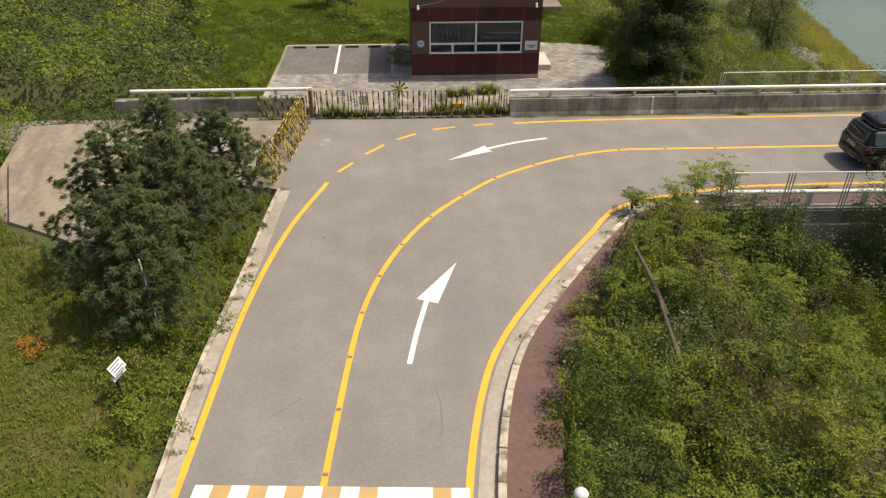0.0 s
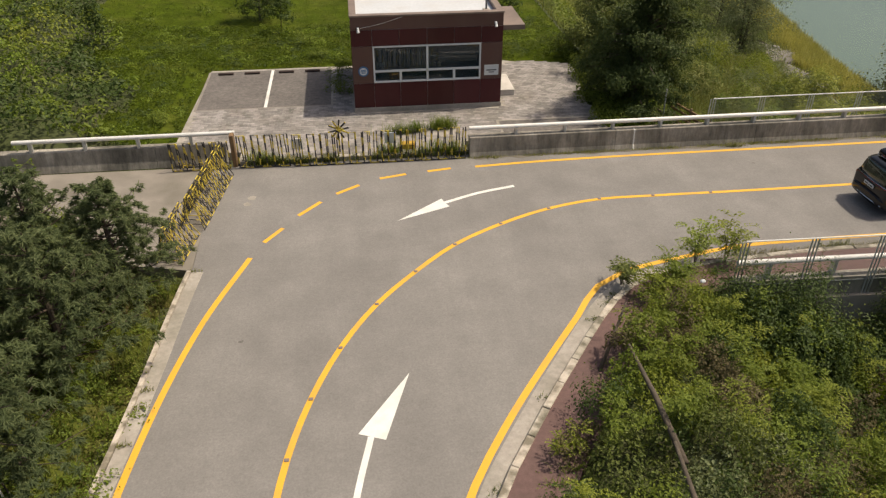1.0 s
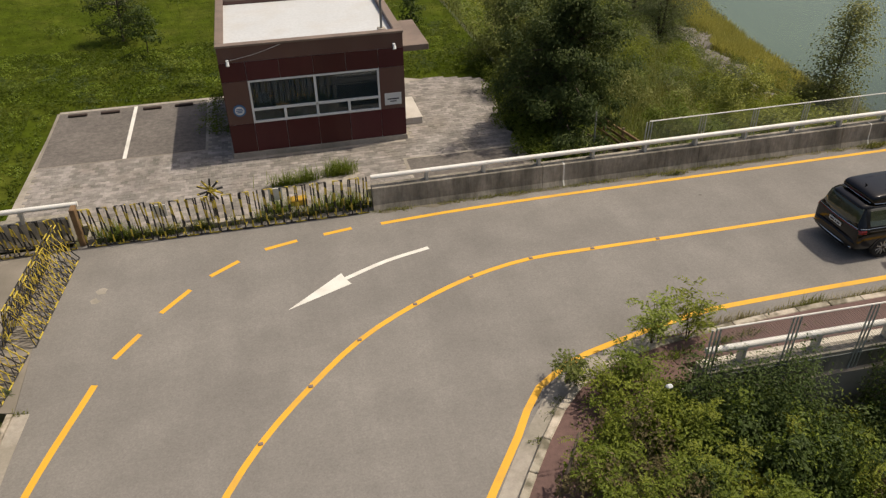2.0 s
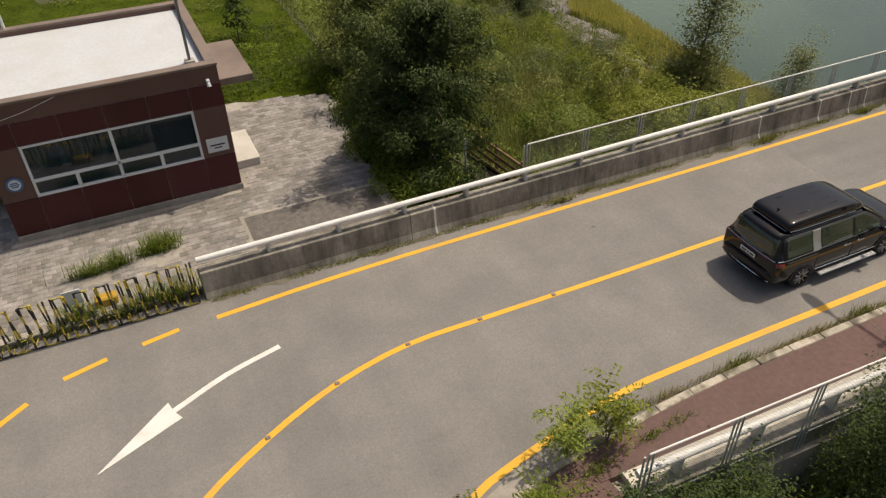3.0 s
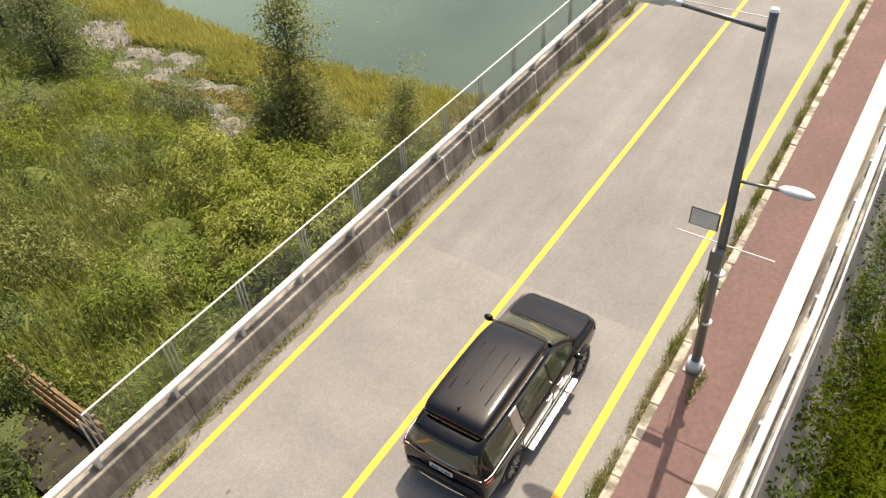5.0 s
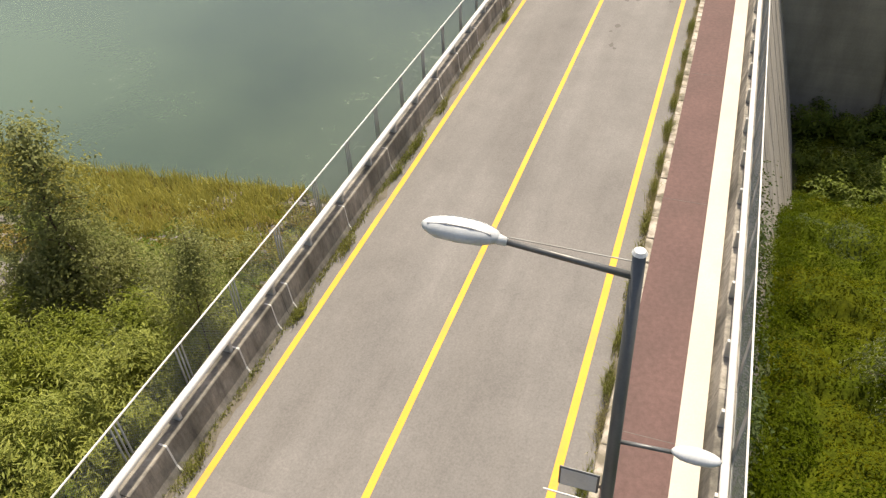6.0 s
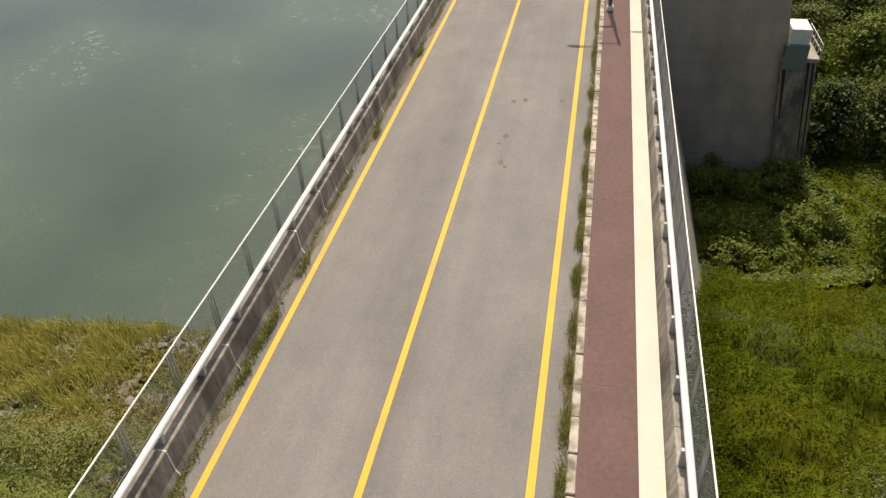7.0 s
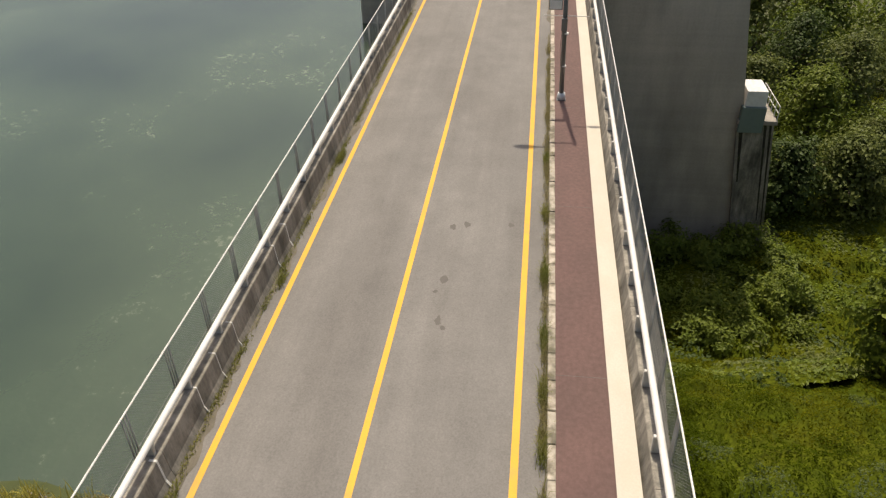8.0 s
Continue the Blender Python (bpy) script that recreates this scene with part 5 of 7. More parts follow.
def build_car(x, y, ang):
    car = empty("car", x, y, 0.0, ang)
    rounded(part("body", loft([(s[0], half_section(s)) for s in STATIONS]), CAR_BLACK, car, "glossy black body", smooth=True))

    # raised roof pod: its tail hangs over the tailgate's lip
    pod_st = [(-2.17, 0.56, 1.80, 1.84), (-2.15, 0.64, 1.74, 1.92), (-2.05, 0.672, 1.70, 1.975), (-1.85, 0.685, 1.69, 2.005), (-1.0, 0.69, 1.69, 2.025), (-0.2, 0.685, 1.69, 2.015), (0.25, 0.665, 1.66, 1.955), (0.52, 0.63, 1.62, 1.845), (0.72, 0.56, 1.56, 1.675)]
    halves = []
    for px, w, z0, z1 in pod_st:
        h = z1 - z0
        halves.append((px, [(0, z0), (0.9 * w, z0), (w, z0 + 0.12 * h), (0.99 * w, z0 + 0.55 * h), (0.95 * w, z1 - 0.12 * h), (0.86 * w, z1 - 0.02 * h), (0.5 * w, z1 + 0.004), (0, z1 + 0.012)]))
    pod = rounded(part("roof_pod", loft(halves), CAR_BLACK, car, "raised black roof pod", smooth=True))
    for yy in (-0.40, -0.15, 0.15, 0.40):
        part("roof_rib", tube([(-1.62, yy, 1.998), (-1.2, yy, 2.019 - 0.05 * yy * yy), (-0.5, yy, 2.019 - 0.05 * yy * yy), (-0.28, yy, 2.002)], 0.016, 6), CAR_BLACK, pod, smooth=True)
    for sg in (-1, 1):
        part("pod_trim", tube([(-2.08, sg * 0.655, 1.745), (-1.8, sg * 0.686, 1.745), (-1.0, sg * 0.692, 1.748), (-0.2, sg * 0.687, 1.745), (0.2, sg * 0.672, 1.725)], 0.012, 6), CHROME, pod, "chrome trim line")
    part("tail_trim", tube([(-2.165, -0.60, 1.76), (-2.185, 0.0, 1.765), (-2.165, 0.60, 1.76)], 0.009, 6), CHROME, pod)
    part("brake_strip", box(-2.19, -2.15, -0.36, 0.36, 1.785, 1.815, 0.006), DARK_LENS, pod, "dark red high brake light")
    part("antenna", tube([(-1.88, 0, 1.99), (-1.97, 0, 2.075)], [0.035, 0.008], 6), CAR_PLASTIC, pod)
    # lip of the tailgate below the pod
    rows = [[(px + 0.05 * u * u, u * w, pz - 0.03 * u * u) for u in lin(-1, 1, 9)] for px, w, pz in ((-2.10, 0.70, 1.728), (-2.25, 0.70, 1.715), (-2.40, 0.69, 1.685), (-2.475, 0.67, 1.645))]
    part("tailgate_lip", shell(rows, (0.0, 0.0, -0.03)), CAR_BLACK, car, smooth=True)

    for sg in (-1, 1):
        # glass, with its black surround
        top = lambda q: min(1.585, station(q)[4] - 0.11)
        part("window_surround", car_panel(lin(-2.30, 1.22, 18), lambda q: 1.085, lambda q: max(1.10, min(1.62, station(q)[4] - 0.075)), sg, 0.006), CAR_PLASTIC, car, smooth=True)
        part("side_window", car_panel(lin(0.16, 1.14, 8), lambda q: 1.115, lambda q: max(1.125, station(q)[4] - 0.14 if q > 0.55 else 1.575), sg, 0.016), CAR_GLASS, car, "tinted side glass")
        part("side_window", car_panel(lin(-1.02, 0.08, 6), lambda q: 1.115, top, sg, 0.016), CAR_GLASS, car, "tinted side glass")
        part("side_window", car_panel(lin(-2.20, -1.32, 6), lambda q: 1.13 + 0.03 * max(0.0, -1.9 - q), lambda q: min(1.56, station(q)[4] - 0.12), sg, 0.016), CAR_GLASS, car, "tinted side glass")
        part("pillar_trim", car_panel([-1.33, -1.25, -1.13, -1.07], lambda q: 1.10, lambda q: 1.60, sg, 0.022), ALU, car, "silver pillar trim")
        part("belt_trim", tube([(q, sg * (car_side(q, 1.085) + 0.014), 1.085 - 0.02 * max(0.0, -1.9 - q)) for q in lin(-2.50, -1.1, 9)], 0.013, 6), CHROME, car, "chrome belt line")
        part("belt_trim", tube([(q, sg * (car_side(q, 1.095) + 0.012), 1.095) for q in lin(-1.1, 1.15, 9)], 0.006, 5), CHROME, car)
        for q in (-0.10, 0.38):
            part("door_handle", tube([(q - 0.13, sg * 0.992, 0.955), (q - 0.09, sg * 1.022, 0.96), (q + 0.07, sg * 1.022, 0.96), (q + 0.11, sg * 0.992, 0.955)], 0.015, 6), CHROME, car, "chrome door handle")
        for q in (0.12, -1.16, 1.18):
            part("door_seam", car_panel([q - 0.005, q + 0.005], lambda v: 0.40, lambda v: 1.04, sg, 0.004), CAR_PLASTIC, car)
        part("slide_track", car_panel([-2.2, -1.7, -1.2], lambda v: 0.985, lambda v: 1.0, sg, 0.005), CAR_PLASTIC, car)
        part("side_skirt", car_panel(lin(-1.12, 1.1, 5), lambda v: 0.44, lambda v: 0.475, sg, 0.010), CHROME, car, "thin bright sill line")
        lo, hi = min(sg * 0.98, sg * 1.145), max(sg * 0.98, sg * 1.145)
        step = part("side_step", box(-1.02, 1.06, lo, hi, 0.30, 0.335, 0.012), ALU, car, "ribbed aluminium side step")
        for i in range(14):
            part("step_rib", box(-0.96 + 0.145 * i, -0.89 + 0.145 * i, min(sg * 1.02, sg * 1.125), max(sg * 1.02, sg * 1.125), 0.335, 0.343), ALU, step)
        bm = bmesh.new()
        bmesh.ops.create_uvsphere(bm, u_segments=12, v_segments=8, radius=1.0, matrix=Matrix.Translation((1.02, sg * 1.10, 1.145)) @ Matrix.Diagonal((0.085, 0.115, 0.08, 1)))
        add_box(bm, 1.0, 1.06, min(sg * 0.93, sg * 1.04), max(sg * 0.93, sg * 1.04), 1.08, 1.12, 0.01)
        part("wing_mirror", bm, CAR_BLACK, car, smooth=True)
        part("tail_lamp", car_panel(lin(-2.54, -2.32, 5), lambda v: 0.93, lambda v: 1.03, sg, 0.012), RED_LENS, car, "red tail lamp")
        part("head_lamp", car_panel(lin(2.24, 2.48, 5), lambda v: 0.72, lambda v: 0.83, sg, 0.014), LAMP_CLEAR, car, "dark clear head lamp")
        part("wiper", tube([(1.50, sg * 0.62, 1.16), (1.44, sg * 0.10, 1.195)], 0.011, 5), CAR_PLASTIC, car)

    rows = [[(px - 0.10 * u * u, u * 0.93 * station(px)[5], station(px - 0.10 * u * u)[4] + 0.016 - 0.012 * u * u) for u in lin(-1, 1, 9)] for px in lin(0.70, 1.44, 7)]
    part("windscreen", shell(rows, (0, 0, -0.02)), CAR_GLASS, car, "dark windscreen", smooth=True)
    rows = [[(px - 0.14 * u * u, u * 0.76, station(px)[4] + 0.012 - 0.04 * u * u) for u in lin(-1, 1, 9)] for px in (1.45, 1.53, 1.62)]
    part("cowl", shell(rows, (0, 0, -0.03)), CAR_PLASTIC, car, smooth=True)
    rows = [[(px + 0.05 * u * u, u * w, pz) for u in lin(-1, 1, 9)] for px, w, pz in ((-2.588, 0.75, 1.10), (-2.575, 0.755, 1.20), (-2.545, 0.745, 1.34), (-2.50, 0.725, 1.50), (-2.465, 0.70, 1.62))]
    part("rear_window", shell(rows, (0.02, 0, 0)), CAR_GLASS, car, "dark rear window", smooth=True)
    part("bright_bar", tube([(-2.545 - 0.05 * (1 - u * u), u * 0.86, 1.068) for u in lin(-1, 1, 9)], 0.013, 6), CHROME, car, "chrome strip across the tailgate")
    part("light_bar", tube([(-2.548 - 0.05 * (1 - u * u), u * 0.80, 1.03) for u in lin(-1, 1, 9)], 0.014, 6), RED_LENS, car, "thin red light bar")
    plate = part("number_plate", box(-2.625, -2.60, -0.26, 0.26, 0.82, 0.94, 0.004), PLATE, car, "white number plate with dark bars")
    for a, b in ((-0.21, -0.08), (-0.05, 0.0), (0.04, 0.21)):
        part("plate_bar", box(-2.63, -2.625, a, b, 0.855, 0.905), INK, plate)
    rounded(part("bumper", loft([(px, [(0, 0.34), (0.9 * w, 0.34), (w, 0.42), (w, 0.62), (0.94 * w, 0.68), (0, 0.69)]) for px, w in ((-2.66, 0.70), (-2.62, 0.86), (-2.50, 0.94), (-2.36, 0.975))]), CAR_BLACK, car, smooth=True), 1)
    part("bumper_trim", tube([(-2.60 - 0.06 * (1 - u * u), u * 0.85, 0.44) for u in lin(-1, 1, 9)], 0.020, 6), CHROME, car, "chrome bumper strip")
    part("grille", box(2.48, 2.585, -0.50, 0.50, 0.46, 0.68, 0.02), CAR_PLASTIC, car)
    # wheels
    for wx in (-1.56, 1.53):
        for sg in (-1, 1):
            bm = bmesh.new()
            prof = [(0.25, 0.10), (0.345, 0.115), (0.365, 0.08), (0.368, 0.0), (0.365, -0.08), (0.345, -0.115), (0.25, -0.10)]
            seg = 28
            rr = []
            for i in range(seg):
                a = 2 * math.pi * i / seg
                rr.append([bm.verts.new((r * math.cos(a), o, 0.368 + r * math.sin(a))) for r, o in prof])
            for i in range(seg):
                for j in range(len(prof) - 1):
                    bm.faces.new((rr[i][j], rr[i][j + 1], rr[(i + 1) % seg][j + 1], rr[(i + 1) % seg][j]))
            bmesh.ops.recalc_face_normals(bm, faces=bm.faces)
            wheel = part("wheel", bm, TYRE, car, "dark tyre with spoked rim", smooth=True)
            wheel.location = (wx, sg * 0.905, 0)
            bm = bmesh.new()
            bmesh.ops.create_cone(bm, cap_ends=True, segments=24, radius1=0.25, radius2=0.25, depth=0.05, matrix=Matrix.Translation((0, sg * 0.04, 0.368)) @ pose(0, 0, 0, 90))
            part("rim_well", bm, CAR_PLASTIC, wheel)
            for s in range(10):
                m = Matrix.Translation((0, sg * 0.085, 0.368)) @ pose(0, 0, 0, 0, 36 * s, 0)
                part("spoke", box(-0.012, 0.012, -0.02, 0.02, 0.03, 0.25, 0.004, m), ALU, wheel)
            part("hub", tube([(0, sg * 0.06, 0.368), (0, sg * 0.115, 0.368)], 0.055, 12), RIM_DARK, wheel)
            bm = bmesh.new()
            rr = []
            for i in range(15):
                a = math.pi * i / 14
                rr.append([bm.verts.new((wx + r * math.cos(a), sg * o, 0.36 + r * math.sin(a))) for r, o in ((0.375, 0.90), (0.375, 1.002), (0.42, 1.002), (0.44, 0.96))])
            for a, b in zip(rr, rr[1:]):
                for j in range(3):
                    bm.faces.new((a[j], a[j + 1], b[j + 1], b[j]))
            bmesh.ops.recalc_face_normals(bm, faces=bm.faces)
            part("wheel_arch", bm, CAR_BLACK, car)
    return tagged(car, "black high-roof people carrier with chrome trim on the road", "car")


build_car(21.25, 28.06, 0.0)

# ---- planting tools ----
rng = np.random.default_rng(7)


def unit(v):
    return v / np.maximum(1e-9, np.linalg.norm(v, axis=1, keepdims=True))


def leaf_arrays(P, size, aspect=0.5, up=1.1, fold=0.12, along=None, face=None, wild=1.0):
    """Folded diamond leaves at the points P; along: a direction for their length."""
    n = len(P)
    size = np.broadcast_to(np.asarray(size, float), (n,))[:, None]
    nor = unit(rng.normal(size=(n, 3)) * np.array([0.75, 0.75, 0.5]) * wild + ([0.12, 0, up] if face is None else 1.25 * face + [0.05, 0, 0.25]))
    t = rng.normal(size=(n, 3)) if along is None else along + 0.35 * rng.normal(size=(n, 3))
    t = unit(t - nor * np.sum(t * nor, 1, keepdims=True))
    b = np.cross(nor, t)
    droop = np.array([0, 0, -1.0]) * size * 0.12
    v = np.empty((n, 4, 3))
    v[:, 0] = P - t * size * 0.5
    v[:, 1] = P + b * size * aspect * 0.5 + nor * size * fold
    v[:, 2] = P + t * size * 0.5 + droop
    v[:, 3] = P - b * size * aspect * 0.5 + nor * size * fold
    i = np.arange(n)[:, None] * 4
    f = np.concatenate([i + [0, 1, 2], i + [0, 2, 3]], 1).reshape(-1, 3)
    return v.reshape(-1, 3), f


def blade_arrays(P, length, width, lean=0.45):
    """Grass blades: a bent strip of three triangles, rooted at P."""
    n = len(P)
    length = np.broadcast_to(np.asarray(length, float), (n,))[:, None]
    a = rng.uniform(0, 2 * np.pi, n)
    d = np.stack([np.cos(a), np.sin(a), np.zeros(n)], 1)
    s = np.stack([-np.sin(a), np.cos(a), np.zeros(n)], 1) * width * 0.5
    k = rng.uniform(0.2, 1.0, (n, 1)) * lean
    up = np.array([0, 0, 1.0])
    m = P + up * length * 0.55 + d * length * k * 0.35
    tip = P + up * length * (0.95 - 0.35 * k) + d * length * k
    v = np.stack([P - s, P + s, m - s * 0.7, m + s * 0.7, tip], 1)
    i = np.arange(n)[:, None] * 5
    f = np.concatenate([i + [0, 1, 3], i + [0, 3, 2], i + [2, 3, 4]], 1).reshape(-1, 3)
    return v.reshape(-1, 3), f


def gather(parts):
    vs, fs, o = [], [], 0
    for v, f in parts:
        vs.append(v)
        fs.append(f + o)
        o += len(v)
    return np.concatenate(vs), np.concatenate(fs)


def lump(c, r, h, n, clumps=16, spread=0.17):
    """n leaf places in a bush: tufts of them over an uneven dome, and a looser filling."""
    u = rng.normal(size=(clumps, 3))
    u[:, 2] = np.abs(u[:, 2]) * 0.9 + 0.1
    u = unit(u)
    k = rng.uniform(0.6, 1.05, (clumps, 1))
    cen = u * k * [r, r, h * 0.68] + [0, 0, h * 0.30]
    w = rng.integers(0, clumps, n)
    q = rng.normal(size=(n, 3)) * [r, r, h * 0.5] * spread
    p = cen[w] + q
    fill = rng.random(n) < 0.22
    p[fill] = rng.normal(size=(fill.sum(), 3)) * [r * 0.5, r * 0.5, h * 0.2] + [0, 0, h * 0.35]
    face = unit(q / np.array([r, r, h * 0.5]) * 1.6 + 0.9 * u[w] + [0, 0, 0.35])
    p[:, 2] = np.maximum(p[:, 2], 0.03)
    return p + c, face


def stuff(name, parts, material, label, category):
    v, f = gather(parts)
    ob = raw_mesh(name, v, f, material)
    return tagged(ob, label, category, kind="stuff")


def dome(x, y, s, seed):
    """Height from 0 to about 1 of a cushion of growth made of smaller tufts, and a number from 0 to 1 that is the cushion's own."""
    d, c = noise.voronoi((x / s + 0.25 * noise.noise((0.9 * x / s, 0.9 * y / s, seed)), y / s + 0.25 * noise.noise((0.9 * y / s, 0.9 * x / s, seed + 7)), seed))
    own = (math.sin(12.9898 * c[0][0] + 78.233 * c[0][1]) * 43758.5453) % 1.0
    h = max(0.0, 1.0 - 1.15 * d[0] * d[0]) * (0.30 + 0.90 * own)
    q = 3.3 / s
    d2, c2 = noise.voronoi((q * x, q * y, seed + 3.0))
    own2 = (math.sin(12.9898 * c2[0][0] + 78.233 * c2[0][1]) * 43758.5453) % 1.0
    tuft = max(0.0, 1.0 - 1.5 * d2[0] * d2[0]) * (0.25 + 0.75 * own2)
    return 0.72 * h + 0.42 * tuft * (0.45 + 0.55 * h) + 0.10 * noise.noise((3.1 * x / s, 3.1 * y / s, seed)), own


def carpet(P, s, amp, leaf, seed, kinds, aspect=0.55, fill=0.25, tilt=1.0, wild=0.5):
    """Leaves laid over a ground of cushions; kinds: (name, material, share, label, category), one kind to a cushion."""
    n = len(P)
    H, own = np.empty((n, 3)), np.empty(n)
    e = 0.06 * s
    for i, (x, y, z) in enumerate(P):
        h, own[i] = dome(x, y, s, seed)
        H[i] = h, dome(x + e, y, s, seed)[0], dome(x, y + e, s, seed)[0]
    slope = np.stack([-(H[:, 1] - H[:, 0]), -(H[:, 2] - H[:, 0])], 1) * amp / e
    slope = np.clip(slope, -1.9, 1.9) * tilt
    face = unit(np.concatenate([slope, np.ones((n, 1))], 1))
    Q = P.copy()
    Q[:, 2] += np.maximum(0.02, amp * H[:, 0] * rng.uniform(0.80, 1.06, n)) + 0.03
    low = rng.random(n) < fill
    Q[low, 2] = P[low, 2] + (Q[low, 2] - P[low, 2]) * rng.uniform(0.2, 0.9, low.sum())
    size = rng.uniform(leaf[0], leaf[1], n)
    lo = 0.0
    u = (own * 7.31) % 1.0
    for nm, mt, share, label, category in kinds:
        m = (u >= lo) & (u < lo + share)
        lo += share
        stuff(nm, [leaf_arrays(Q[m], size[m], aspect, face=face[m], wild=wild)], mt, label, category)


def undergrowth(name, xs, ys, keep, s, amp, seed, material, label):
    """The dense lower layer of a carpet: one uneven sheet over its cushions."""
    v, f, at = [], [], {}
    d = xs[1] - xs[0]
    for i, x in enumerate(xs):
        for j, y in enumerate(ys):
            if keep(x, y):
                at[i, j] = len(v)
                depth = [all(keep(x + k * a, y + k * b) for a, b in ((d, 0), (-d, 0), (0, d), (0, -d))) for k in (1, 2, 3)]
                h = max(0.0, dome(x, y, s, seed)[0]) * (0.0 if not depth[0] else 0.3 if not depth[1] else 0.65 if not depth[2] else 1.0)
                v.append((x + rng.uniform(-0.2, 0.2) * d, y + rng.uniform(-0.2, 0.2) * d, lz(x, y) + 0.02 + amp * h * rng.uniform(0.70, 0.84)))
    for i, j in at:
        q = [(i, j), (i + 1, j), (i + 1, j + 1), (i, j + 1)]
        if all(k in at for k in q):
            f.append([at[k] for k in q])
    ob = raw_mesh(name, np.array(v), np.array(f), material)
    return tagged(ob, label, "shrubs", kind="stuff")


def turf(name, xs, ys, keep, material, label):
    """A sheet of turf just above the ground where keep allows it."""
    v, f = [], []
    for x, y in [(a, b) for a in xs for b in ys]:
        d = xs[1] - xs[0]
        if all(keep(x + a, y + b) for a in (0, d) for b in (0, d)):
            i = len(v)
            v += [(x + a, y + b, lz(x + a, y + b) + 0.03) for a, b in ((0, 0), (d, 0), (d, d), (0, d))]
            f.append((i, i + 1, i + 2, i + 3))
    ob = raw_mesh(name, np.array(v), np.array(f), material)
    return tagged(ob, label, "grass", kind="structure")


def lz(x, y):
    return land_z(float(x), float(y))


def scatter(n, x0, x1, y0, y1, keep):
    out = []
    while len(out) < n:
        x, y = rng.uniform(x0, x1), rng.uniform(y0, y1)
        if keep(x, y):
            out.append((x, y, lz(x, y)))
    return np.array(out)


def kerb_x(y):
    return float(np.interp(y, [-40, 2, 8.5, 11.74, 13.02, 14.80, 16.75, 19.10, 21.25, 23.12, 24.14], [-0.2, 1.45, 1.77, 2.06, 2.25, 2.62, 3.30, 4.72, 6.22, 7.62, 8.6]))


def gutter_x(y):
    return float(np.interp(y, [-40, 2, 8.5, 12.26, 15, 17.35, 19.5, 21.93, 25.4, 26.6], [-7.9, -6.2, -5.7, -5.46, -5.41, -5.27, -5.05, -4.84, -4.6, -4.48]))


def bushes(spots, r_rng, h_rng, dens, leaf, aspect=0.55, clumps=16, spread=0.17, up=1.1):
    out = []
    for x, y, z in spots:
        r, h = rng.uniform(*r_rng), rng.uniform(*h_rng)
        n = int(dens * r * r * (0.6 + 0.4 * h))
        P, face = lump(np.array([x, y, z - 0.05]), r, h, n, clumps, spread)
        out.append(leaf_arrays(P, rng.uniform(leaf[0], leaf[1], n), aspect, up, face=face, wild=0.65))
    return out


def fronds(spots, h_rng, stems=4, leaflet=0.085, frond=0.42):
    """Upright shoots with feathered leaves: pairs of narrow leaflets along arching ribs."""
    P, D = [], []
    for x, y, z in spots:
        h = rng.uniform(*h_rng)
        for s in range(stems):
            a = rng.uniform(0, 2 * math.pi)
            top = np.array([0.28 * h * math.cos(a), 0.28 * h * math.sin(a), h * rng.uniform(0.75, 1.05)])
            for k in range(int(5 + 5 * h)):
                u = rng.uniform(0.3, 1.0)
                b = rng.uniform(0, 2 * math.pi)
                L = frond * rng.uniform(0.6, 1.1)
                d = np.array([math.cos(b), math.sin(b), 0.45])
                side = np.array([-math.sin(b), math.cos(b), 0.0])
                root = np.array([x, y, z]) + top * u
                for q in range(8):
                    t = (q + 1.5) / 9
                    c = root + d * L * t - np.array([0, 0, 0.45 * L * t * t])
                    for sg in (-1, 1):
                        P.append(c + side * sg * leaflet * 0.55)
                        D.append(side * sg + d * 0.6)
    P, D = np.array(P), np.array(D)
    return leaf_arrays(P, leaflet * rng.uniform(0.8, 1.3, len(P)), 0.36, 1.5, 0.06, D)


# ---- thicket inside the bend ----
def thicket_keep(x, y):
    return y < 23.0 and x > kerb_x(y) + 1.35 + 0.35 * math.sin(1.7 * y) + 0.2 * math.sin(4.1 * y) and not (x > 10.9 and y > 22.2)


near = lambda x, y: thicket_keep(x, y) and x < 17.6 + 1.3 * math.sin(1.1 * y) + 0.5 * math.sin(3.7 * y)
TH = scatter(112000, 2.6, 19.5, 6.5, 22.9, near)
carpet(TH, 1.5, 1.9, (0.06, 0.115), 3.0, (
    ("thicket_green", LEAF_MID, 0.32, "dense green shrubs and creepers inside the road bend", "shrubs"),
    ("thicket_light", LEAF_YELLOW, 0.20, "bright yellow-green shrubs in the thicket", "shrubs"),
    ("thicket_dark", LEAF_DARK, 0.18, "dark green shrubs in the thicket", "shrubs"),
    ("thicket_grey", LEAF_WILLOW, 0.06, "greyish shrubs in the thicket", "shrubs"),
    ("thicket_olive", LEAF_OLIVE, 0.12, "olive and greyish shrubs in the thicket", "shrubs"),
    ("thicket_dry", LEAF_DRY, 0.12, "dry brownish shrubs in the thicket", "shrubs")), 0.6, wild=0.75)
A = scatter(46, 2.8, 19, 6.5, 22.6, near)
stuff("thicket_bushes", bushes(A[:26], (0.5, 0.9), (1.3, 2.1), 900, (0.06, 0.11), 0.55), LEAF_MID, "taller green bushes in the thicket", "shrubs")
stuff("thicket_dark_bushes", bushes(A[26:], (0.5, 0.9), (1.2, 1.9), 900, (0.06, 0.11), 0.5), LEAF_DARK, "taller dark bushes in the thicket", "shrubs")
TD = scatter(16, 7.0, 10.6, 12.4, 16.4, near)
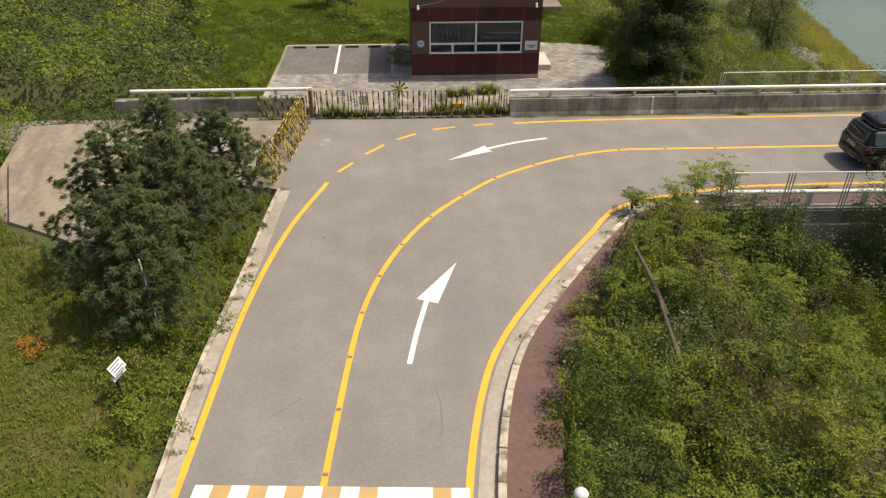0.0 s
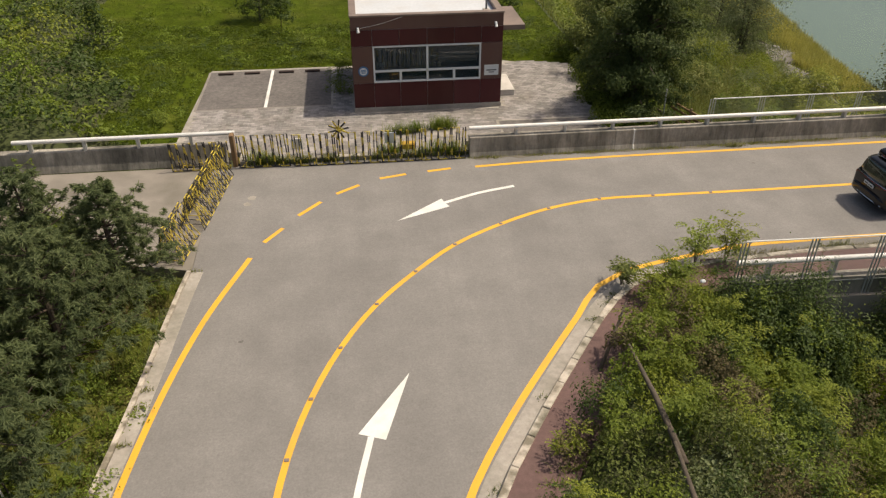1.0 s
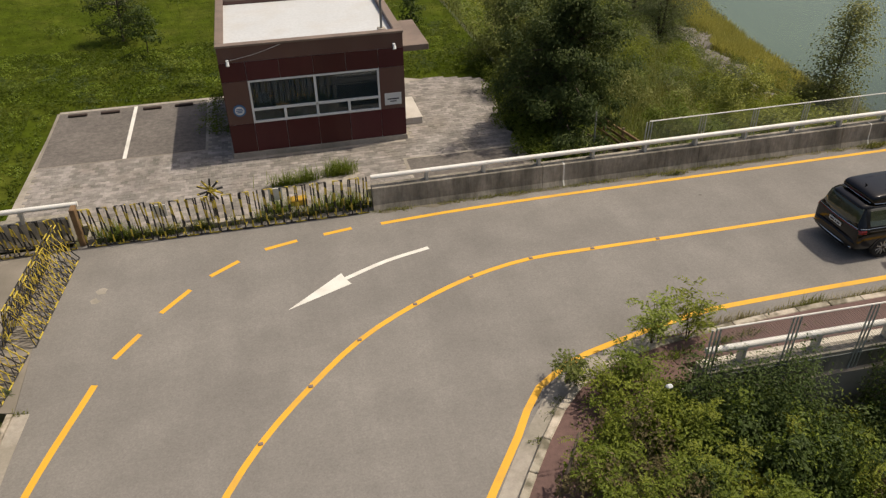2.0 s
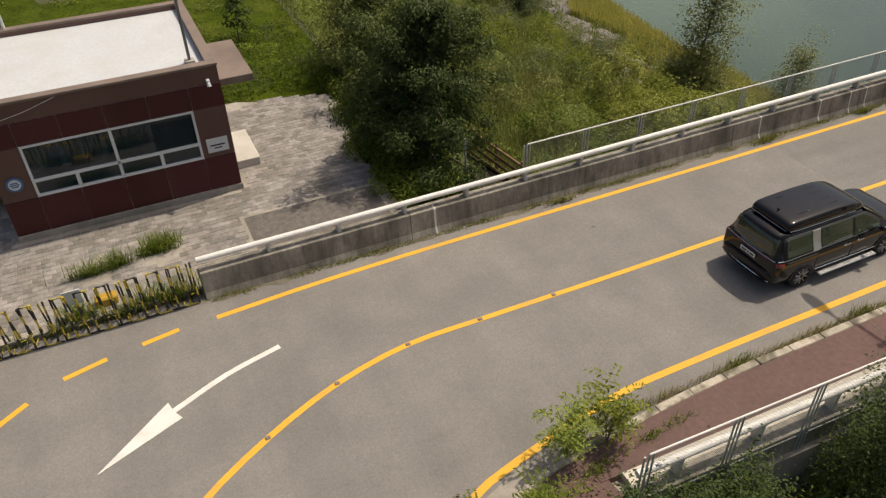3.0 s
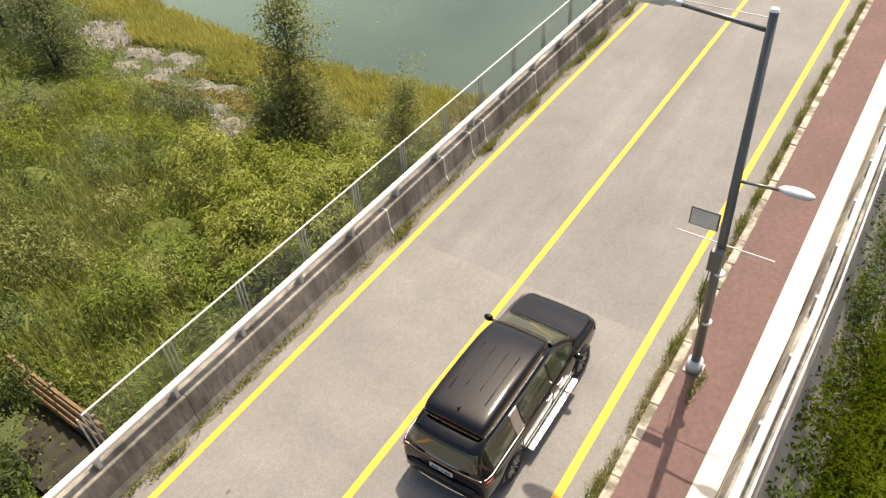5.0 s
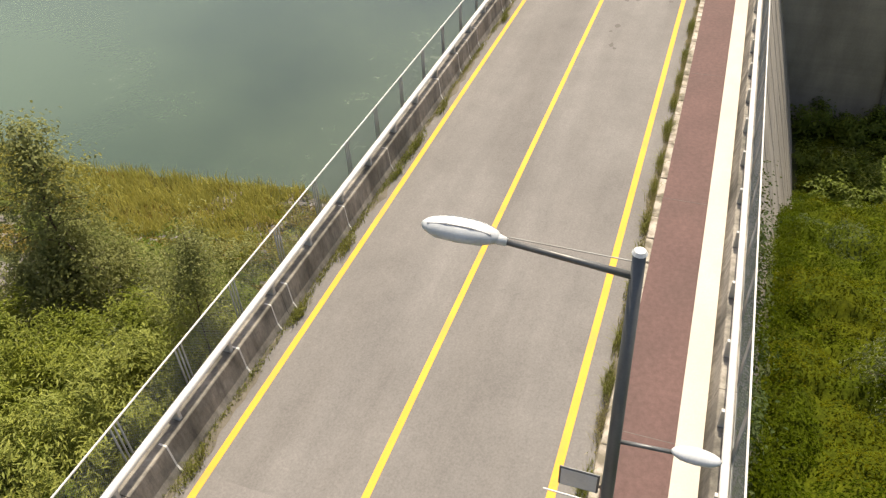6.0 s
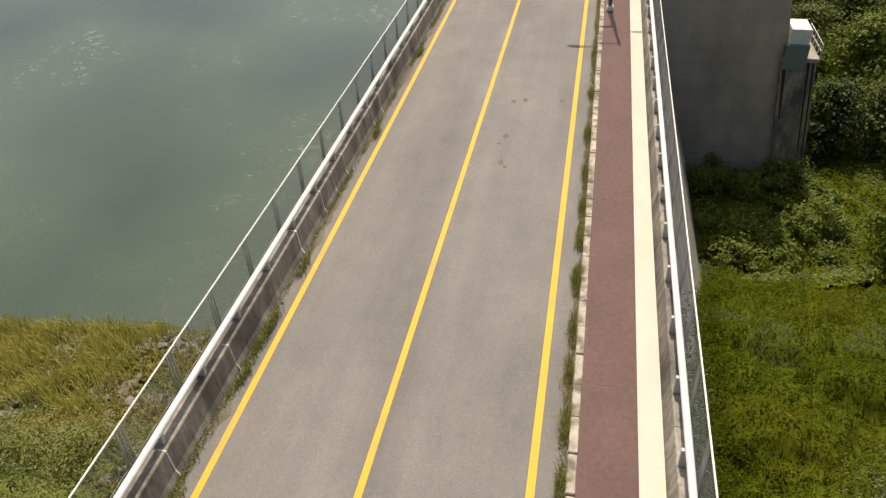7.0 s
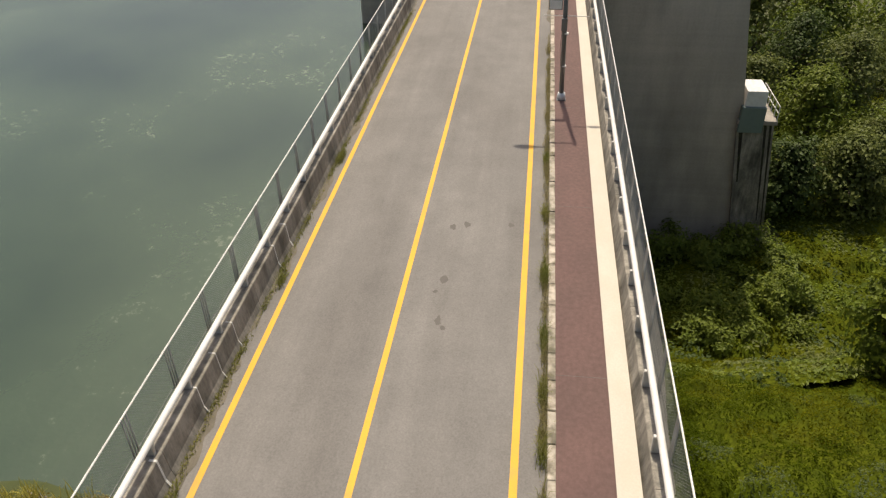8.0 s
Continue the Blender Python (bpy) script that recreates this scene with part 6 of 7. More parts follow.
stuff("dry_brush", bushes(TD, (0.6, 1.0), (1.5, 2.1), 620, (0.06, 0.12), 0.2), LEAF_DRY, "dry brown brushwood in the thicket", "shrubs")
F = scatter(44, 3.4, 17, 8, 22.9, near)
stuff("feathery_shoots", [fronds(F, (1.2, 2.2), 4)], LEAF_YELLOW, "feathery yellow-green shoots above the thicket", "shrubs")
F2 = scatter(46, 3.0, 17, 8, 22.9, near)
stuff("feathery_dark_shoots", [fronds(F2, (1.0, 1.9), 4, 0.1)], LEAF_MID, "feathery green shoots above the thicket", "shrubs")
G = scatter(7000, 2.6, 18, 6.5, 23.0, lambda x, y: y < 23.2 and x > kerb_x(y) + 1.0 + 0.25 * math.sin(3 * y) + 0.15 * math.sin(9 * y))
stuff("thicket_floor", [leaf_arrays(G + [0, 0, 0.15], rng.uniform(0.06, 0.14, len(G)), 0.55, 1.3), blade_arrays(G[::2], rng.uniform(0.2, 0.5, len(G[::2])), 0.02)], LEAF_MID, "low weeds under the thicket", "weeds")
WB = np.array([(x, rng.uniform(20.4, 22.0), lz(x, 21.0) + rng.uniform(0.0, 0.4)) for x in np.arange(11.3, 24, 0.45)])
stuff("wall_shrubs", bushes(WB, (0.6, 1.0), (1.4, 2.3), 520, (0.08, 0.15), 0.5), LEAF_DARK, "dark shrubs growing against the crest wall", "shrubs")
WN = [(x, rng.uniform(21.7, 22.7), lz(x, 21.8)) for x in np.arange(11.2, 20.5, 0.5)]
stuff("wall_tall_shrubs", [q for x, y, z in WN for q in bushes([(x, y, z)], (0.6, 0.9), ((0.7 - z, 1.5 - z) if x < 13.3 else (-0.6 - z, 0.25 - z)), 520, (0.07, 0.13), 0.5, 26)], LEAF_DARK, "tall dark shrubs reaching up the crest wall", "shrubs")
WF = [(x, y, lz(x, y) if x < 11.5 else -0.5) for x, y in ((9.6, 22.9), (10.3, 22.6), (10.6, 23.5), (11.1, 22.9), (11.9, 22.5), (12.8, 22.4), (9.9, 24.0), (9.0, 22.4))]
stuff("corner_shoots", [fronds(WF, (0.8, 1.3), 5, 0.085)], LEAF_MID, "feathery shoots at the end of the parapet", "shrubs")
WK = [(x, rng.uniform(22.3, 22.9) if x < 14 else rng.uniform(22.0, 22.5), lz(x, 22.2)) for x in np.arange(10.9, 18.9, 0.3)]
stuff("wall_dark_shrubs", [q for x, y, z in WK for q in bushes([(x, y, z)], (0.5, 0.75), ((-0.9 - z, -0.3 - z) if 14.2 < x < 15.9 else (1.6 - z, 2.2 - z) if x < 15 else (2.5 - z, 3.5 - z)), 900, (0.06, 0.11), 0.5, 30)], LEAF_DARK, "dark leafy shrubs standing up to the valley-side fence", "shrubs")
WV = [(x, rng.uniform(22.5, 22.75), lz(x, 22.4)) for x in (11.6, 12.4, 13.1, 13.7, 16.4, 17.2, 18.0)]
stuff("wall_green_shrubs", [fronds(WV, (1.0, 1.5), 5, 0.09)] + [q for x, y, z in WV for q in bushes([(x, y, z)], (0.4, 0.6), (0.4 - z, 0.8 - z), 900, (0.06, 0.11), 0.5, 22)], LEAF_MID, "green shoots among the dark shrubs at the fence", "shrubs")
WC = [(x, y, lz(x, y)) for x, y in ((9.3, 22.2), (10.0, 22.9), (10.7, 22.3), (11.2, 23.2), (10.6, 23.9), (8.9, 23.0))]
stuff("corner_shrubs", bushes(WC, (0.5, 0.8), (1.0, 1.6), 900, (0.06, 0.11), 0.5), LEAF_MID, "green shrubs at the end of the parapet", "shrubs")
WB2 = np.array([(x, rng.uniform(20.8, 22.2), lz(x, 21.0) + rng.uniform(0.3, 1.0)) for x in np.arange(11.6, 24, 0.8)])
stuff("wall_shoots", bushes(WB2, (0.4, 0.7), (1.4, 2.3), 520, (0.08, 0.14), 0.5), LEAF_MID, "green shoots growing against the crest wall", "shrubs")
for (x, y, h), mt in (((11.15, 25.06, 1.6), LEAF_FRESH), ((12.1, 24.99, 1.6), LEAF_YELLOW), ((10.0, 23.9, 1.25), LEAF_MID), ((8.55, 24.35, 0.85), LEAF_OLIVE), ((9.2, 23.3, 1.0), LEAF_YELLOW)):
    th = empty("feathery_sapling", x, y, 0.1)
    bm = bmesh.new()
    for s in range(5):
        a = rng.uniform(0, 2 * math.pi)
        add_tube(bm, [(0, 0, -0.1), (0.1 * math.cos(a), 0.1 * math.sin(a), 0.45 * h), (0.2 * h * math.cos(a), 0.2 * h * math.sin(a), 0.8 * h)], [0.014, 0.010, 0.004], 5)
    part("stem", bm, BARK, th)
    v, f = fronds([(0, 0, 0)], (h * 0.95, h * 1.05), 5, 0.115, 0.56)
    raw_mesh("leaves", v, f, mt, th)
    tagged(th, "young feathery-leaved sapling growing beside the kerb", "sapling", "saplings beside the kerb")
SNAG = mat("grey_snag", (0.125, 0.098, 0.070), (0.080, 0.062, 0.044), 0.95, 14, 2, (0.05, 0.04, 0.03), 0.6, (5, 5, 1.5), 0.6)
for a, b, r in (((7.05, 19.8, 1.62), (7.2, 16.5, 1.2), 0.075), ((7.1, 16.9, 1.4), (6.95, 12.9, 0.55), 0.08), ((7.6, 21.6, 1.5), (6.6, 20.4, -0.1), 0.05)):
    o = part("fallen_pole", tube([a, tuple((p + q) / 2 + 0.03 for p, q in zip(a, b)), b], [r * 0.5, r * 0.9, r * 1.1], 8), SNAG, None, smooth=True)
    tagged(o, "weathered timber pole lying in the thicket", "pole", "poles in the thicket")
litter = part("plastic_bag", box(10.0, 10.16, 22.4, 22.52, 1.3, 1.4, 0.04), PLATE)
tagged(litter, "small white plastic litter caught in the shrubs", "litter")

# ---- valley side below the crest ----
def face_y(x):
    """Where the dam's valley face meets the ground."""
    return 23.1 - 0.311 * max(0.0, -ground_z(x, 20.0) - 0.95)


def valley_keep(x, y):
    return y < face_y(x) - 0.2 and not (89.7 < x < 135 and y > 3.6) and x > 14


VN = scatter(125000, 14, 66, -2, 22.6, valley_keep)
undergrowth("valley_undergrowth", np.arange(14, 66, 0.3), np.arange(-2, 22.6, 0.3), lambda x, y: valley_keep(x, y) and x > 15.6 + 1.1 * math.sin(1.1 * y) + 0.5 * math.sin(2.9 * y) and y > -0.6 + 1.0 * math.sin(0.8 * x) + 0.4 * math.sin(2.3 * x), 2.4, 1.9, 11.0, UNDER_VALLEY, "dense low growth covering the valley slope")
carpet(VN, 2.4, 1.9, (0.09, 0.15), 11.0, (
    ("valley_herbs", LEAF_VALLEY_SHADE, 0.55, "green herbs and shrubs covering the valley slope", "shrubs"),
    ("valley_yellow_herbs", LEAF_GOLD, 0.37, "yellowish herbs covering the valley slope", "shrubs"),
    ("valley_dark_herbs", LEAF_TREE, 0.08, "dark shrubs covering the valley slope", "shrubs")), fill=0.06, wild=0.32)
VF = scatter(44000, 64, 125, -30, 21, valley_keep)
undergrowth("far_valley_undergrowth", np.arange(64.2, 124, 0.6), np.arange(-30, 21, 0.6), valley_keep, 3.0, 1.5, 17.0, UNDER_VALLEY, "dense low growth covering the valley floor")
carpet(VF, 3.0, 1.5, (0.22, 0.40), 17.0, (
    ("far_valley_herbs", LEAF_MID, 0.26, "green growth on the valley floor", "shrubs"),
    ("far_valley_gold_herbs", LEAF_GOLD, 0.26, "yellowish growth on the valley floor", "shrubs"),
    ("far_valley_olive_herbs", LEAF_OLIVE, 0.18, "olive growth on the valley floor", "shrubs"),
    ("far_valley_dark_herbs", LEAF_DARK, 0.30, "dark shrubs on the valley floor", "shrubs")), fill=0.12)
TB = scatter(24, 75, 88.8, 3.5, 14.5, valley_keep)
stuff("tower_shrubs", bushes(TB, (1.2, 2.2), (1.6, 3.6), 130, (0.26, 0.44), 0.55, 20), LEAF_MID, "green shrubs at the foot of the tower", "shrubs")
V = scatter(110, 18, 60, -6, 20, valley_keep)
stuff("valley_shrubs", bushes(V, (0.6, 1.3), (0.7, 1.5), 300, (0.10, 0.17), 0.5, 22), LEAF_VALLEY_SHADE, "green shrubs on the slope below the dam", "shrubs")
FW = [(x, face_y(x) - 0.1, lz(x, face_y(x) - 1.2)) for x in np.arange(18, 44, 0.8)]
for mt, word, k in ((LEAF_VALLEY_SHADE, "green", 0), (LEAF_DARK, "dark", 1)):
    stuff("face_shrubs", [q for x, y, z in FW[k::2] for q in bushes([(x, y + 0.22 * (-1.0 - z), z)], (0.9, 1.4), (0.62 * (-0.9 - z), 0.95 * (-0.9 - z)), 260, (0.11, 0.2), 0.5, 26)], mt, word + " shrubs growing up the dam face", "shrubs")
FS = np.array([(x, face_y(x) - rng.uniform(0.5, 1.3), lz(x, face_y(x) - 1.2)) for x in np.arange(17, 60, 0.9)])
stuff("toe_shrubs", bushes(FS, (0.7, 1.2), (0.7, 1.5), 260, (0.11, 0.2), 0.5), LEAF_VALLEY_SHADE, "green shrubs along the foot of the dam face", "shrubs")

outer_keep = lambda x, y: x > kerb_x(y) + 1.5 and not (x > 14 and y > -2)
OT = scatter(24000, 2.4, 60, -24, 6.9, outer_keep)
undergrowth("outer_undergrowth", np.arange(2.4, 60, 0.6), np.arange(-24, 7.2, 0.6), outer_keep, 2.2, 1.4, 41.0, UNDER_VALLEY, "dense low growth beside the approach road")
carpet(OT, 2.2, 1.5, (0.2, 0.36), 41.0, (
    ("outer_thicket", LEAF_MID, 0.6, "green shrubs beside the approach road", "shrubs"),
    ("outer_dark_thicket", LEAF_DARK, 0.4, "dark shrubs beside the approach road", "shrubs")))

# ---- reservoir bank ----
def bank_keep(x, y):
    if not (34.9 < y < 86 and x > 13.2):
        return False
    if x > shore_x(y) - 0.3:
        return False
    return not (14.2 < x < 16.6 and y < 39.5)


def rocky(x, y):
    return abs((x - 37.0) - 0.30 * (y - 58)) < 2.3 + 0.8 * math.sin(0.9 * y) and 46 < y < 76


def gravelly(x, y):
    return 31.5 < x < 46 and y < 39.6 + 1.6 * noise.noise((0.5 * x, 0.5 * y, 5)) - 0.16 * max(0.0, 36 - x) ** 2


def bank_green(x, y):
    return bank_keep(x, y) and x < 40.5 + 0.1 * (y - 50) and not rocky(x, y) and not gravelly(x, y)


KC = scatter(66000, 13.2, 46, 35.0, 80, bank_green)
undergrowth("bank_undergrowth", np.arange(13.2, 46, 0.4), np.arange(35.0, 80, 0.4), bank_green, 2.1, 2.0, 23.0, UNDER_BANK, "dense low growth covering the reservoir bank")
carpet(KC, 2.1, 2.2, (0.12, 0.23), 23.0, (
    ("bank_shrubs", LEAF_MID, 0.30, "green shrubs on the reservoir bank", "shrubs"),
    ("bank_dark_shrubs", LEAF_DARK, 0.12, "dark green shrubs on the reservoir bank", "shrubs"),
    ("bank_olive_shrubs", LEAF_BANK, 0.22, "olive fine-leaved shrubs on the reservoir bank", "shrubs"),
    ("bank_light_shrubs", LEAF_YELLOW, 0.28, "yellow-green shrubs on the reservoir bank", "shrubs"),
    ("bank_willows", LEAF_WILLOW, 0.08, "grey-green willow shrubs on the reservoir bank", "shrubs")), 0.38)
YB = [(x, y, lz(x, y)) for x, y in ((24.2, 38.6), (25.2, 41.0), (26.6, 38.4), (27.4, 41.4), (28.6, 38.8), (29.8, 41.2), (26.0, 43.6), (29.2, 44.2), (31.4, 39.2))]
stuff("yellow_willows", bushes(YB[::2], (1.5, 2.2), (3.8, 5.4), 640, (0.13, 0.24), 0.30, 34, 0.11, 1.3), LEAF_WILLOW_YELLOW, "tall yellow-green willow shrubs behind the wire fence", "shrubs")
stuff("green_willows", bushes(YB[1::2], (1.5, 2.1), (3.4, 4.8), 640, (0.13, 0.24), 0.30, 34, 0.11, 1.3), LEAF_YELLOW, "tall green willow shrubs behind the wire fence", "shrubs")
TG = scatter(17000, 16.5, 34, 36, 60, bank_green)
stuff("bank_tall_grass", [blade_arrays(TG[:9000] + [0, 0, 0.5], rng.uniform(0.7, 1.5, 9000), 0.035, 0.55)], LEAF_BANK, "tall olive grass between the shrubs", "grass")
stuff("bank_green_grass", [blade_arrays(TG[9000:] + [0, 0, 0.5], rng.uniform(0.7, 1.4, 8000), 0.035, 0.55)], GRASS_DRY, "tall green grass between the shrubs", "grass")
TF = np.array([(x + dx, y + dy, lz(x, y) + 0.1) for x, y in ((18.0, 36.3), (18.9, 36.9)) for dx, dy in rng.normal(size=(420, 2)) * 0.14])
stuff("fountain_grass", [blade_arrays(TF, rng.uniform(1.0, 1.7, len(TF)), 0.028, 1.25)], GRASS_GREEN, "arching tuft of bright grass by the fence", "grass")
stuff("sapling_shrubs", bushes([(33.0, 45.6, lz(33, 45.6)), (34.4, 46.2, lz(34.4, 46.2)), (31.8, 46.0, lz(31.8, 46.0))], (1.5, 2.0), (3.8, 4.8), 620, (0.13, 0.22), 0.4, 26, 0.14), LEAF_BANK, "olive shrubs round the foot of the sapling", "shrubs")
YM = [(x, y, lz(x, y)) for x, y in ((19.6, 36.9), (21.4, 38.4), (23.0, 37.0), (24.4, 39.2), (22.2, 40.8), (19.4, 39.4))]
stuff("fence_shrubs", bushes(YM, (1.1, 1.6), (2.2, 3.0), 560, (0.10, 0.18), 0.4, 26, 0.13), LEAF_MID, "green shrubs behind the wire fence", "shrubs")
KM = scatter(20, 19, 35, 41, 58, bank_green)
for mt, lo, hi, word in ((LEAF_WILLOW, 0, 7, "grey-green"), (LEAF_OLIVE, 7, 14, "olive"), (LEAF_YELLOW, 14, 20, "yellow-green")):
    stuff("bank_mounds", bushes(KM[lo:hi], (1.4, 2.2), (1.8, 3.0), 270, (0.14, 0.26), 0.24, 22, 0.15), mt, word + " feathery mounds of growth on the bank", "shrubs")
KD = scatter(26, 17, 40, 35.6, 46, bank_green)
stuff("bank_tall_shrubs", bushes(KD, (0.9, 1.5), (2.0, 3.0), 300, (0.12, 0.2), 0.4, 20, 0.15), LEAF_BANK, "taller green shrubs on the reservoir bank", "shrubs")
KG = scatter(26000, 13.2, 60, 34.95, 84, lambda x, y: bank_keep(x, y) and not (gravelly(x, y) and rng.random() < 0.8))
stuff("bank_grass", [blade_arrays(KG[:12000], rng.uniform(0.4, 0.9, 12000), 0.04)], GRASS_DRY, "rough olive grass on the bank", "grass")
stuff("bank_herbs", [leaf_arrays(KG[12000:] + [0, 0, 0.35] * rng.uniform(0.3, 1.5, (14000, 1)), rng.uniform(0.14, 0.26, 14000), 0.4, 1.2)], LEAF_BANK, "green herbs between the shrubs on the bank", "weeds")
RD = scatter(32000, 36, 66, 35.0, 100, lambda x, y: 34.9 < y and x < shore_x(y) - 0.1 and x > 41.0 + 0.06 * (y - 50) + 1.2 * math.sin(0.7 * y) and rng.random() < (0.35 + 0.65 * (noise.noise((0.5 * x, 0.5 * y, 9)) > -0.05)) * (0.12 if y < 45 else 1.0))
stuff("reeds", [blade_arrays(RD, rng.uniform(0.6, 1.3, len(RD)), 0.06, 0.5)], REED, "yellow-green reeds along the shore", "reeds")
RT = scatter(17000, 36, 49.6, 35.0, 62, lambda x, y: bank_keep(x, y) and not (gravelly(x, y) and rng.random() < 0.8) and math.sin(1.3 * x + 0.4 * y) > -0.3)
stuff("shore_weeds", [leaf_arrays(RT + [0, 0, 0.25], rng.uniform(0.15, 0.3, len(RT)), 0.45, 1.1)], LEAF_RUST, "rusty olive weeds near the shore", "weeds")
SC = scatter(11000, 34.5, 49, 35.0, 47, lambda x, y: bank_keep(x, y) and noise.noise((0.6 * x, 0.6 * y, 2)) > (0.12 if gravelly(x, y) else -0.25))
carpet(SC, 1.2, 0.7, (0.10, 0.20), 53.0, (
    ("shore_herbs", LEAF_YELLOW, 0.36, "yellow-green herbs between the shore stones", "weeds"),
    ("shore_rusty_herbs", LEAF_RUST, 0.30, "rusty orange herbs between the shore stones", "weeds"),
    ("shore_olive_herbs", LEAF_BANK, 0.34, "olive herbs between the shore stones", "weeds")), 0.45, wild=0.8)
NG = scatter(9000, 12.6, 24, 34.75, 36.6, lambda x, y: not 14.3 < x < 15.95)
stuff("parapet_weeds", [leaf_arrays(NG + [0, 0, 0.4] * rng.uniform(0.2, 1.3, (9000, 1)), rng.uniform(0.08, 0.16, 9000), 0.5, 1.2)], GRASS_GREEN, "bright weeds behind the parapet", "weeds")


def rock_mesh(P, size):
    bm = bmesh.new()
    for p, s in zip(P, size):
        r = bmesh.ops.create_icosphere(bm, subdivisions=1, radius=1.0)
        m = Matrix.Translation(p) @ pose(0, 0, 0, random.uniform(-15, 15), random.uniform(-15, 15), random.uniform(0, 360)) @ Matrix.Diagonal((s, s * random.uniform(0.5, 0.9), s * random.uniform(0.22, 0.35), 1))
        for v in r["verts"]:
            v.co *= random.uniform(0.8, 1.15)
        bmesh.ops.transform(bm, matrix=m, verts=r["verts"])
    return bm


RK = scatter(150, 33, 46, 45, 76, rocky)
ob = part("bank_rocks", rock_mesh(RK - [0, 0, 0.06], rng.uniform(0.35, 1.15, len(RK))), ROCK)
tagged(ob, "pale flat rocks exposed on the bank", "rocks", kind="stuff")
GRAVEL = mat("bank_gravel", (0.215, 0.190, 0.155), (0.150, 0.132, 0.104), 0.95, 14, 1.2, (0.095, 0.090, 0.045), 0.7, (1.1, 1.1, 1.1), 0.6)
turf("bank_gravel", np.arange(31.2, 46.4, 0.4), np.arange(34.6, 41.8, 0.4), lambda x, y: gravelly(x, y) or 34.4 < y < 35.2, GRAVEL, "bare grey gravel and soil beside the dam")
GP = scatter(900, 31.5, 46, 34.9, 41, gravelly)
ob = part("gravel_stones", rock_mesh(GP + [0, 0, 0.04], rng.uniform(0.06, 0.2, len(GP))), ROCK)
tagged(ob, "small grey stones on the gravel", "rocks", kind="stuff")
RK2 = scatter(520, 34.5, 49, 35.2, 52, lambda x, y: bank_keep(x, y) and noise.noise((0.5 * x, 0.5 * y, 3)) > -0.1)
ob = part("shore_rocks", rock_mesh(RK2 + [0, 0, 0.12], rng.uniform(0.2, 0.5, len(RK2))), ROCK)
tagged(ob, "small pale stones among the shore weeds", "rocks", kind="stuff")

# steps with rusty side rails going down the bank
st = empty("bank_steps", 15.45, 35.0, 0)
tagged(st, "overgrown steps with rusty side rails down the bank", "steps")
for k in range(9):
    part("tread", box(-0.95 + 0.04 * k, 0.28 + 0.04 * k, 0.3 + 0.5 * k, 0.7 + 0.5 * k, -0.55 - 0.14 * k, -0.42 - 0.14 * k, 0.01), TREAD_WOOD, st)
for k in range(5):
    part("side_rail", tube([(0.52 - 0.06 * k, 0.1, 0.33 - 0.24 * k), (0.88 - 0.06 * k, 4.8, -0.62 - 0.24 * k)], 0.055, 6), RUST, st)
for u in (0.05, 0.5, 0.95):
    x, yv, z = 0.54 + 0.36 * u, 0.15 + 4.55 * u, 0.35 - 0.97 * u
    part("rail_post", box(x - 0.02, x + 0.07, yv, yv + 0.09, z - 1.7, z + 0.12, 0.01), DEADWOOD, st)
for dx in (-1.0, 0.34):
    part("stringer", box(dx - 0.05, dx + 0.05, 0.0, 5.2, -0.12, 0.12, 0.01, Matrix.Translation((0, 0.25, -0.40)) @ pose(0, 0, 0, -15.5, 0, -4.5)), TREAD_WOOD, st)
# soil bed coloured as dark as the shade it lies in
part("soil_bed", box(-1.1, 0.45, 0.0, 5.4, -0.1, 0.0, 0.0, Matrix.Translation((0, 0.2, -0.62)) @ pose(0, 0, 0, -15.5, 0, -4.5)), plain("shaded_soil", (0.030, 0.025, 0.018), 0.95), st, "soil under the treads, shade put into its colour")
part("rail_post", tube([(-1.5, 0.35, -0.5), (-1.56, 0.35, 1.85)], 0.03, 6), FENCE_METAL, st)
SW = scatter(9000, 13.0, 18.5, 34.8, 41.5, lambda x, y: rng.random() < (0.12 if abs(x - 15.15 - 0.08 * (y - 35)) < 0.85 else 1.0))
stuff("step_weeds", [leaf_arrays(SW + [0, 0, 0.45] * rng.uniform(0.1, 1.3, (9000, 1)), rng.uniform(0.08, 0.16, 9000), 0.5, 1.2)], LEAF_MID, "green weeds beside the bank steps", "weeds")

EW = scatter(8000, 10.9, 13.6, 35.0, 44.5, lambda x, y: x > 11.25 + max(0.0, 0.16 * (y - 38.6)) - 0.3 * math.sin(2.3 * y) - 0.15 * math.sin(5.1 * y))
EW[:, 2] = 0.12
stuff("forecourt_edge_weeds", [leaf_arrays(EW + [0, 0, 0.55] * rng.uniform(0.0, 1.0, (8000, 1)), rng.uniform(0.07, 0.15, 8000), 0.5, 1.2)], LEAF_MID, "leafy weeds spreading over the forecourt edge", "weeds")

